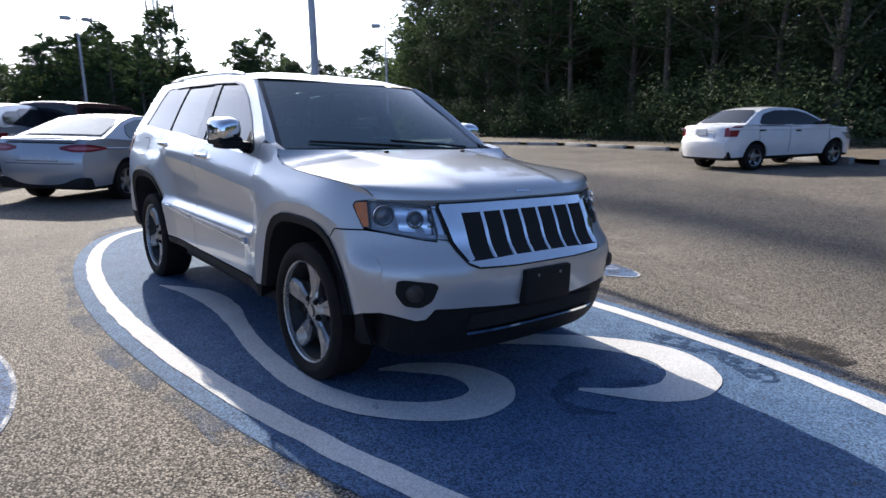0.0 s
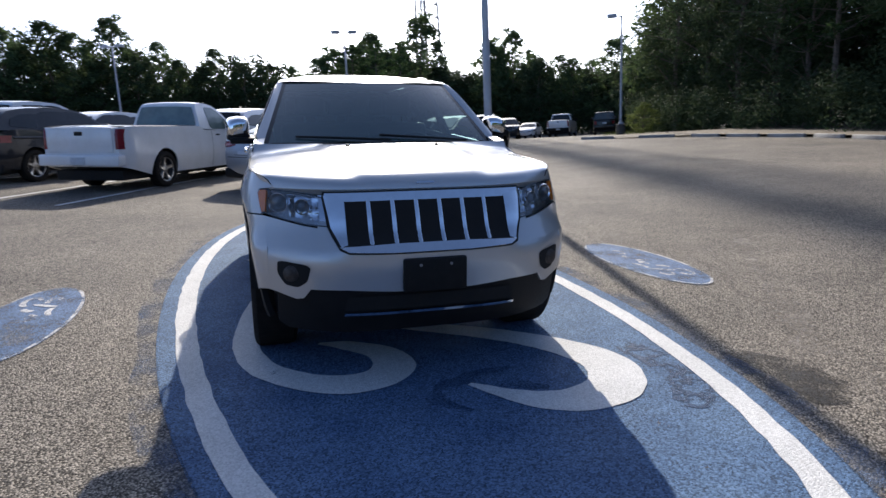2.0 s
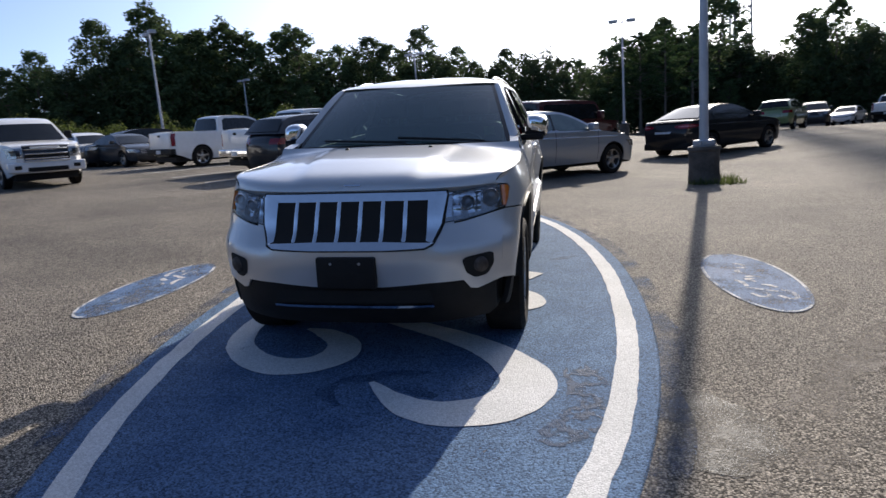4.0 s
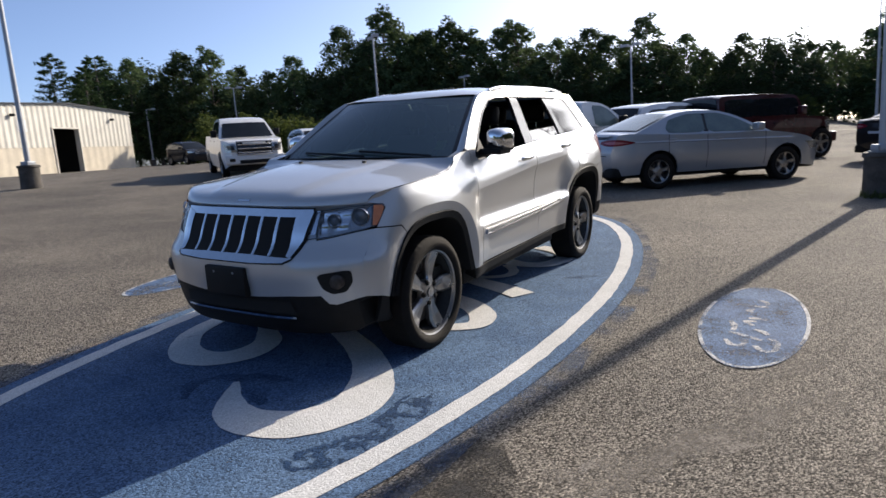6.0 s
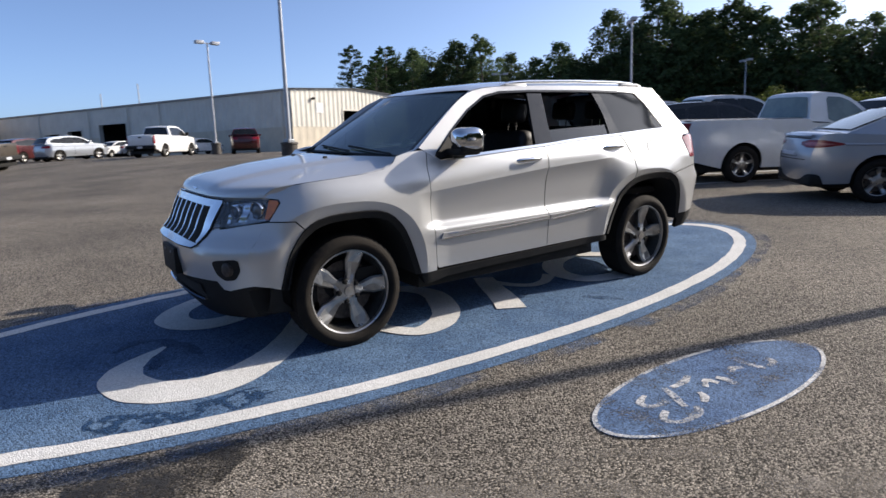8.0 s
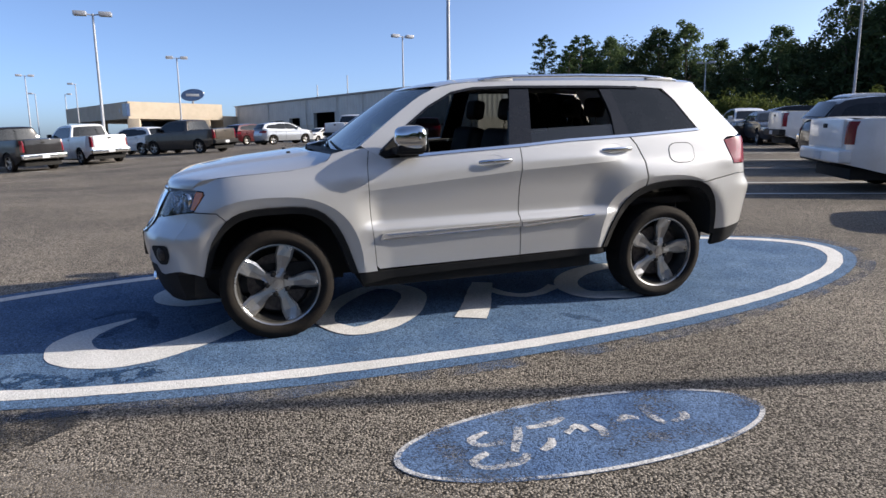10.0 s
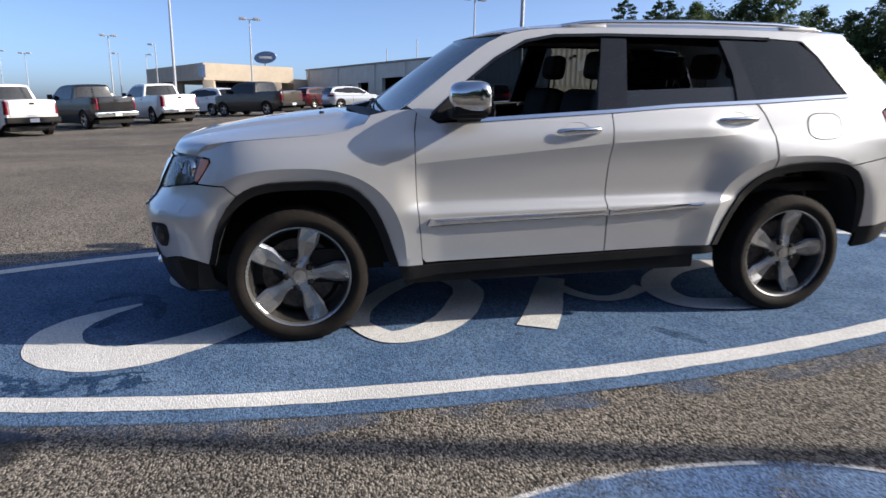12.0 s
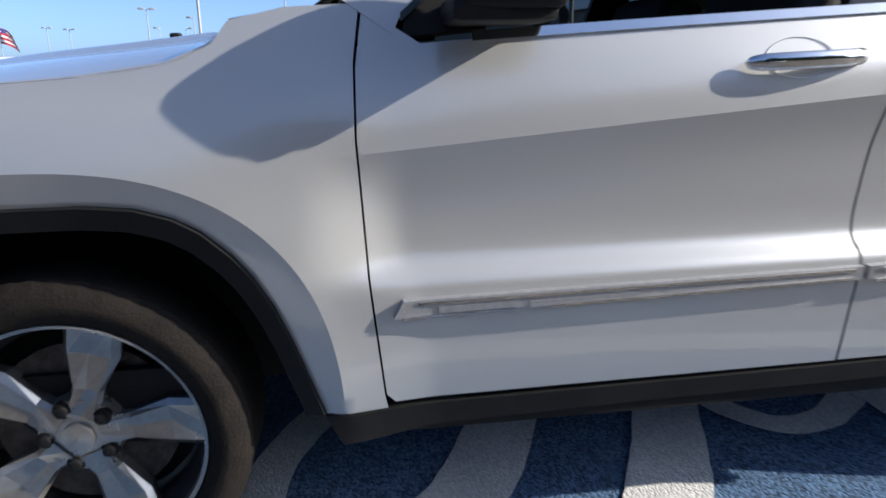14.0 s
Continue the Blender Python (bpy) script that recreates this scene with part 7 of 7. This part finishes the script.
for q in range(3):
    part("leg", rod(tower_at(q, 0), tower_at(q, TH), 0.24, 0.17, 6), "steel", tw)
lat = bmesh.new()
for k in range(40):
    za, zb = TH * k / 40, TH * (k + 1) / 40
    for i in range(3):
        j = (i + 1) % 3
        rod(tower_at(i, za), tower_at(j, zb), 0.075, seg=4, bm=lat)
        rod(tower_at(j, za), tower_at(i, zb), 0.075, seg=4, bm=lat)
        rod(tower_at(i, zb), tower_at(j, zb), 0.075, seg=4, bm=lat)
part("lattice", lat, "steel", tw)
part("cable_run", rod((0, 0, 0), (0, 0, TH), 0.30, 0.25, 8), "steel", tw, "bundle of cables")

# ---- kerb and verge ----
KERB = [(-26.5, 15.6), (-22.0, 19.8), (-15.0, 20.2), (-8.0, 18.0), (-1.0, 14.7), (6.0, 11.6), (16.0, 8.5)]
kerb = tagged(thing("kerb", "pale concrete kerb along the trees", "kerb"), kind="structure")
stone = None
for (xa, ya), (xb, yb) in zip(KERB, KERB[1:]):
    n = max(1, int(math.hypot(xb - xa, yb - ya) / 2.1))
    for i in range(n):
        x, y = xa + (xb - xa) * (i + 0.5) / n, ya + (yb - ya) * (i + 0.5) / n
        m = Matrix.Translation((x, y, height(x, y) - 0.05)) @ Matrix.Rotation(math.atan2(yb - ya, xb - xa), 4, "Z") @ Matrix.Rotation(random.uniform(-0.012, 0.012), 4, "X")
        if stone is None:
            stone = part("kerb_stone", block((-0.89, -0.09, 0), (0.89, 0.09, 0.20), 0.025, 2), "kerb", kerb)
            stone.matrix_basis = m
        else:
            share("kerb_stone", stone, kerb, m)
verge = bmesh.new()
vr = []
for (xa, ya), (xb, yb) in zip(KERB, KERB[1:]):
    for i in range(8):
        x, y = xa + (xb - xa) * i / 8, ya + (yb - ya) * i / 8
        vr.append([verge.verts.new((x + d * 0.35, y + 0.05 + d, height(x, y) + 0.12 + 0.02 * d ** 0.7 * (1 + noise.noise((x, d, 3))))) for d in (0.0, 1.0, 2.5, 5.0, 9.0, 20.0, 45.0)])
for a, b in zip(vr, vr[1:]):
    for i in range(6):
        verge.faces.new((a[i], b[i], b[i + 1], a[i + 1]))
part("verge", verge, "soil")
tagged(bpy.data.objects["verge"], "brown leaf litter under the trees behind the kerb", "ground", kind="structure")

# ---- parking lines ----
lines = tagged(thing("parking_lines", "worn white parking lines on the asphalt", "road marking"), kind="structure")
for x, y in ((-6.4, -4.1), (-7.7, -5.5), (-9.9, -8.1), (-12.0, -10.4), (-14.2, -12.8), (-16.4, -15.2)):
    hx, hy = math.cos(radians(158)), math.sin(radians(158))
    part("parking_line", stroke(((x, y, 0.1), (x + hx * 2.6, y + hy * 2.6, 0.1), (x + hx * 5.2, y + hy * 5.2, 0.1)), 0.008, 0.01, step=0.3), "white_road", lines)
for k in range(6):
    x, y = 14.5 - 2.4 * k, -19.0 - 3.3 * k
    hx, hy = math.cos(radians(322)), math.sin(radians(322))
    part("parking_line", stroke(((x, y, 0.1), (x + hx * 2.6, y + hy * 2.6, 0.1), (x + hx * 5.4, y + hy * 5.4, 0.1)), 0.008, 0.01, step=0.3), "white_road", lines)


# ---- trees ----
rng = random.Random(7)


def leaf_cloud(centres, per, size, verts, faces, flat=0.6, droop=0.0):
    """Many small bent leaves scattered in lumps round the centres (x, y, z, radius)."""
    for cx, cy, cz, rad in centres:
        for _ in range(per):
            d = Vector((rng.gauss(0, 1), rng.gauss(0, 1), rng.gauss(0, flat)))
            d = d / max(d.length, 1e-3) * rad * rng.random() ** 0.45
            p = Vector((cx, cy, cz)) + d
            n = (d.normalized() + Vector((rng.uniform(-1, 1), rng.uniform(-1, 1), rng.uniform(-0.2, 1)))).normalized()
            a = n.orthogonal().normalized()
            a.rotate(Matrix.Rotation(rng.uniform(0, 6.28), 3, n))
            b = n.cross(a)
            s = size * rng.uniform(0.6, 1.4)
            i = len(verts)
            verts.extend((p - a * s, p + b * s * 0.45 - n * s * 0.1, p + a * s - Vector((0, 0, droop * s)), p - b * s * 0.45 - n * s * 0.1))
            faces.append((i, i + 1, i + 2, i + 3))


def from_lists(name, verts, faces, mat, parent, label=""):
    me = bpy.data.meshes.new(name)
    me.from_pydata([tuple(v) for v in verts], [], faces)
    me.materials.append(M[mat])
    ob = new(name, me)
    ob.parent = parent
    return tagged(ob, label) if label else ob


def broad_tree(h, spread_r, seed, lumps, per, leaf, label, mat="leaf", wide_at=0.4, low=0.10):
    """Trunk, limbs and a crown of leaf lumps, widest at a share of its height and drawn out to a tip."""
    rng.seed(seed)
    t = thing("tree", label, "tree", group="trees round the lot")
    bm = bmesh.new()
    p = Vector((0, 0, -0.3))
    r = 0.016 * h
    spine = [p]
    for i in range(7):
        q = p + Vector((rng.uniform(-0.12, 0.12) * i * 0.4, rng.uniform(-0.12, 0.12) * i * 0.4, h * 0.90 / 7))
        rod(p, q, r, r * 0.80, 8, bm)
        p, r = q, r * 0.80
        spine.append(p)
    centres = []
    for k in range(lumps):
        u = (k + 0.5) / lumps
        z = h * (low + (0.965 - low) * u)
        i = min(int(z / (h * 0.90 / 7)), 6)
        root = spine[i]
        prof = (u / wide_at) ** 0.5 if u < wide_at else (1 - ((u - wide_at) / (1 - wide_at)) ** 2.1) ** 0.75
        prof = max(prof, 0.22)
        a = k * 2.4 + rng.uniform(-0.5, 0.5)
        d = spread_r * prof * rng.uniform(0.25, 1.0) ** 0.6
        tip = Vector((root.x + math.cos(a) * d, root.y + math.sin(a) * d, z + rng.uniform(-0.3, 0.3)))
        if k % 2 == 0:
            rod(root, root.lerp(tip, 0.85), 0.05 * (1.2 - u), 0.02, 5, bm)
        centres.append((tip.x, tip.y, tip.z, spread_r * rng.uniform(0.22, 0.38) * (0.5 + 0.5 * prof)))
    part("trunk", bm, "bark", t)
    verts, faces = [], []
    leaf_cloud(centres, per, leaf, verts, faces, 0.8)
    from_lists("crown", verts, faces, mat, t)
    return t


def pine_tree(h, seed, label, per=60):
    rng.seed(seed)
    t = thing("tree", label, "tree", group="trees round the lot")
    bm = bmesh.new()
    rod((0, 0, -0.3), (0.1, 0.05, h * 0.97), 0.014 * h, 0.03, 9, bm)
    centres = []
    for k in range(46):
        u = k / 46
        z = h * (0.34 + 0.64 * u)
        L = h * 0.20 * (1 - u) ** 0.6 * rng.uniform(0.55, 1.1) + 0.3
        a = k * 2.4 + rng.uniform(-0.5, 0.5)
        tip = Vector((math.cos(a) * L, math.sin(a) * L, z + L * 0.25))
        rod((0.05, 0, z), tip, 0.035 * (1.1 - u), 0.012, 4, bm)
        for q in (0.55, 0.8, 1.0):
            centres.append((tip.x * q, tip.y * q, z + L * 0.25 * q + 0.05, 0.42 * (1.15 - 0.5 * u)))
    part("trunk", bm, "bark", t)
    verts, faces = [], []
    leaf_cloud(centres, per, 0.13, verts, faces, 0.5)
    from_lists("crown", verts, faces, "pine", t)
    return t


PROTO = [broad_tree(12, 2.9, 1, 90, 60, 0.17, "tall leafy green tree at the edge of the lot"),
         broad_tree(11, 2.3, 2, 84, 56, 0.16, "slender pointed green tree at the edge of the lot", "leaf", 0.30),
         broad_tree(13, 2.9, 3, 96, 58, 0.17, "broad pointed green tree at the edge of the lot", "deep", 0.34),
         broad_tree(8, 2.2, 4, 60, 70, 0.13, "young yellow-green tree at the edge of the lot", "shrub", 0.32, 0.04),
         pine_tree(13, 5, "tall thin pine with open crown", 26), pine_tree(12, 6, "pine with sparse needles at the edge of the lot", 26),
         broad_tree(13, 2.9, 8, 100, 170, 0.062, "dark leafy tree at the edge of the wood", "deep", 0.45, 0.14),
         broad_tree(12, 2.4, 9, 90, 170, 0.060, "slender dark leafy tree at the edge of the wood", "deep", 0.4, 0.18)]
SPOTS = []
# the wood's skyline: how high its tops stand, by compass angle round the car
SKYLINE = spl([141, 143.6, 145.3, 148, 151.5, 154.2, 157, 160.8, 163.5, 167.4, 170.3, 172.5, 175, 178.2, 180.7, 184, 186.5, 188, 191, 194.5, 196.9, 200.1, 203.5, 206, 207, 209.5, 211.8, 214.2, 216.5, 218.4, 220.5, 222.5, 225, 227.5, 229.3, 230.8, 232.4, 234.3, 236, 239.3, 241.5, 244],
              [12.5, 9.0, 7.4, 7.4, 7.8, 9.8, 9.8, 8.8, 10.6, 12.8, 12.7, 9.9, 8.8, 9.7, 11.2, 11.0, 9.9, 12.0, 12.9, 12.3, 14.1, 13.0, 13.0, 11.7, 12.7, 14.8, 14.9, 14.5, 16.6, 17.0, 12.2, 13.1, 11.2, 11.7, 12.2, 11.4, 13.7, 12.4, 12.4, 13.6, 10.4, 8.0])
EDGE = [(-36, -68), (-52, -52), (-66, -38), (-74, -14), (-76, 8), (-70, 26), (-52, 34), (-40, 31.5)]


def sky_at(x, y):
    return SKYLINE(math.degrees(math.atan2(y, x)) % 360)


def along(points, gap, depth, h0, h1, mix, seed, skyline=False):
    """Trees in rows along a line, uneven in place and size; with skyline, heights are shares of it."""
    rng.seed(seed)
    for (xa, ya), (xb, yb) in zip(points, points[1:]):
        L = math.hypot(xb - xa, yb - ya)
        nx, ny = (yb - ya) / L, -(xb - xa) / L
        n = max(1, int(L / gap))
        for i in range(n):
            u = (i + rng.uniform(0.25, 0.75)) / n
            o = rng.uniform(0, depth)
            x, y = xa + (xb - xa) * u - nx * o, ya + (yb - ya) * u - ny * o
            h = rng.uniform(h0, h1)
            if skyline:
                h = h * sky_at(x, y) * math.hypot(x, y) / math.hypot(xa + (xb - xa) * u, ya + (yb - ya) * u) - height(x, y)
            SPOTS.append((x, y, h, rng.choice(mix), rng.uniform(0, 6.28)))


along(EDGE, 2.1, 0.8, 0.98, 1.07, (0, 1, 2, 2, 1), 11, True)
along([(x * 1.06, y * 1.06) for x, y in EDGE], 2.9, 2, 0.92, 1.04, (0, 2, 2), 12, True)
along([(x * 1.14, y * 1.14) for x, y in EDGE], 4.5, 3, 0.8, 0.92, (0, 2), 17, True)
along([(-38, 28.5), (-24, 27), (-12, 24.5), (-3, 21)], 3.0, 2.0, 10.5, 15, (6, 7, 6, 4), 14)
along([(-36, 33), (-22, 32), (-10, 29), (-3, 26.5)], 3.4, 2.0, 13, 17, (7, 6, 4), 15)
along([(-34, 40), (-16, 38), (-3, 34)], 4.5, 3.0, 14, 18, (0, 2), 16)
# unseen treeline added behind the camera, darkens reflections on the car's front
UNSEEN_WOOD = [(-3, 36), (12, 48), (30, 48), (40, 32), (43, 12), (43, -8), (42, -24)]
along(UNSEEN_WOOD, 3.0, 2.5, 11, 15, (0, 2, 2), 41)
along([(-31, -38), (-38, -31), (-46, -20)], 1.9, 2.2, 2.6, 5.0, (3,), 19)
along([(-60, -34), (-70, -14), (-71, 6), (-66, 22)], 5.5, 2, 3.5, 6.5, (3, 3, 1), 20)
SPOTS += [(-31, -62, 11.5, 5, 0.3), (-33, -60, 11.8, 4, 1.0), (-36, -63, 12.4, 5, 2.0), (-64, 12, 12.3, 4, 0.7), (-66, 9.8, 11.2, 5, 1.7), (-63, 14.5, 12.0, 4, 2.9), (-32.6, 24.2, 4.2, 3, 1.2)]
used = set()
BASE_H = (12, 11, 13, 8, 13, 12, 13, 12)
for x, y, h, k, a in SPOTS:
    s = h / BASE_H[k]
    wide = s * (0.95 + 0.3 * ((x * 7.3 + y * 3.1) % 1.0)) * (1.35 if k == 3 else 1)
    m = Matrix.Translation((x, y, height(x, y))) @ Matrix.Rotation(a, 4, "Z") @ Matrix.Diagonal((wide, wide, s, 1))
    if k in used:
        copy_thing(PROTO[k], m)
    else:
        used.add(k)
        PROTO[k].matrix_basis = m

# a band of young growth before the tall trees
verts, faces, centres = [], [], []
rng.seed(23)
band_line = ((-29, -40), (-38, -31.5), (-49, -16))
for i in range(210):
    u = (i + rng.random()) / 210 * 2
    j = min(int(u), 1)
    x = band_line[j][0] + (band_line[j + 1][0] - band_line[j][0]) * (u - j) + rng.uniform(-1.2, 1.2)
    y = band_line[j][1] + (band_line[j + 1][1] - band_line[j][1]) * (u - j) + rng.uniform(-1.2, 1.2)
    top = 2.6 + 1.5 * noise.noise((x * 0.5, y * 0.5, 7))
    centres.append((x, y, height(x, y) + rng.uniform(0.2, top), rng.uniform(0.5, 0.95)))
leaf_cloud(centres, 110, 0.12, verts, faces, 0.9)
tagged(from_lists("young_growth", verts, faces, "shrub", None), "band of yellow-green shrubs before the wood", "shrubs", kind="stuff")
# the wood's dark depth behind the front rows, shade set in the leaf colour
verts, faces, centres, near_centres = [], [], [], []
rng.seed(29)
for line, n, hh, some in (([(x * 1.09, y * 1.09) for x, y in EDGE], 1500, 0.0, centres), (((-40, 34), (-30, 35), (-14, 34), (-3, 30.5)), 540, 13.0, near_centres), (((-40, 32), (-30, 33), (-14, 31), (-2, 27)), 260, 5.5, near_centres), ([(x * 1.07, y * 1.07) for x, y in UNSEEN_WOOD], 560, 12.5, centres)):
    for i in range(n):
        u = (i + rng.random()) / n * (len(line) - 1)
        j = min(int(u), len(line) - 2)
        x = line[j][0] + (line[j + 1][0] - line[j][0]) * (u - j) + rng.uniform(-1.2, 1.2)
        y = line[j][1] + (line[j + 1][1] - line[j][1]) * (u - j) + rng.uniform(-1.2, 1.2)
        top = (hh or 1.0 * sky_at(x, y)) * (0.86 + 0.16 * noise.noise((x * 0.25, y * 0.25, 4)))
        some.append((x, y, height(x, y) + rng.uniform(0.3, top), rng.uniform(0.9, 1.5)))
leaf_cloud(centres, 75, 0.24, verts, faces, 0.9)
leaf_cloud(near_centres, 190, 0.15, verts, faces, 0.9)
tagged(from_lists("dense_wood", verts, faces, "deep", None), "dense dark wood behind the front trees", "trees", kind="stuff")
# undergrowth along the wood's edge, in the same shade-darkened leaf colour
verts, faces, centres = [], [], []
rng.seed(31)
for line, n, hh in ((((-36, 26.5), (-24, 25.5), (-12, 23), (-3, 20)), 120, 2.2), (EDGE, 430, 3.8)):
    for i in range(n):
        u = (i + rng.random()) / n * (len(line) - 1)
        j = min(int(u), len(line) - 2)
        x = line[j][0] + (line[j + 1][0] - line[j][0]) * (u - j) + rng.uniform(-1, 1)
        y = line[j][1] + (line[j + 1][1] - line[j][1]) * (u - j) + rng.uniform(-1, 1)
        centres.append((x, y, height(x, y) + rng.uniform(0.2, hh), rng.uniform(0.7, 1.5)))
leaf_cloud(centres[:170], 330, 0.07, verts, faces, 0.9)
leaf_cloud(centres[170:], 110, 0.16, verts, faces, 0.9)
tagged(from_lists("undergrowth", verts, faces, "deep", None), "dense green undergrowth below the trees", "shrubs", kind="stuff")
verts, faces = [], []
rng.seed(37)
for _ in range(620):
    cx, cy, rr = rng.choice(((-7.0, 3.75, 0.22), (-6.95, 4.2, 0.3), (-31.9, 22.0, 1.3), (-30.6, 22.6, 1.0), (-7.5, 4.25, 0.25)))
    a, d = rng.uniform(0, 6.28), rr * rng.random() ** 0.6
    x, y = cx + math.cos(a) * d, cy + math.sin(a) * d
    z, i, b, hh = height(x, y), len(verts), rng.uniform(0, 3.14), rng.uniform(0.05, 0.16) * (2.2 if cx < -20 else 1)
    verts += [(x - 0.012 * math.cos(b), y - 0.012 * math.sin(b), z), (x + 0.012 * math.cos(b), y + 0.012 * math.sin(b), z), (x + rng.uniform(-0.06, 0.06), y + rng.uniform(-0.06, 0.06), z + hh)]
    faces.append((i, i + 1, i + 2))
tagged(from_lists("grass_tufts", verts, faces, "grass", None), "thin dry grass round the lamp post bases", "grass", kind="stuff")
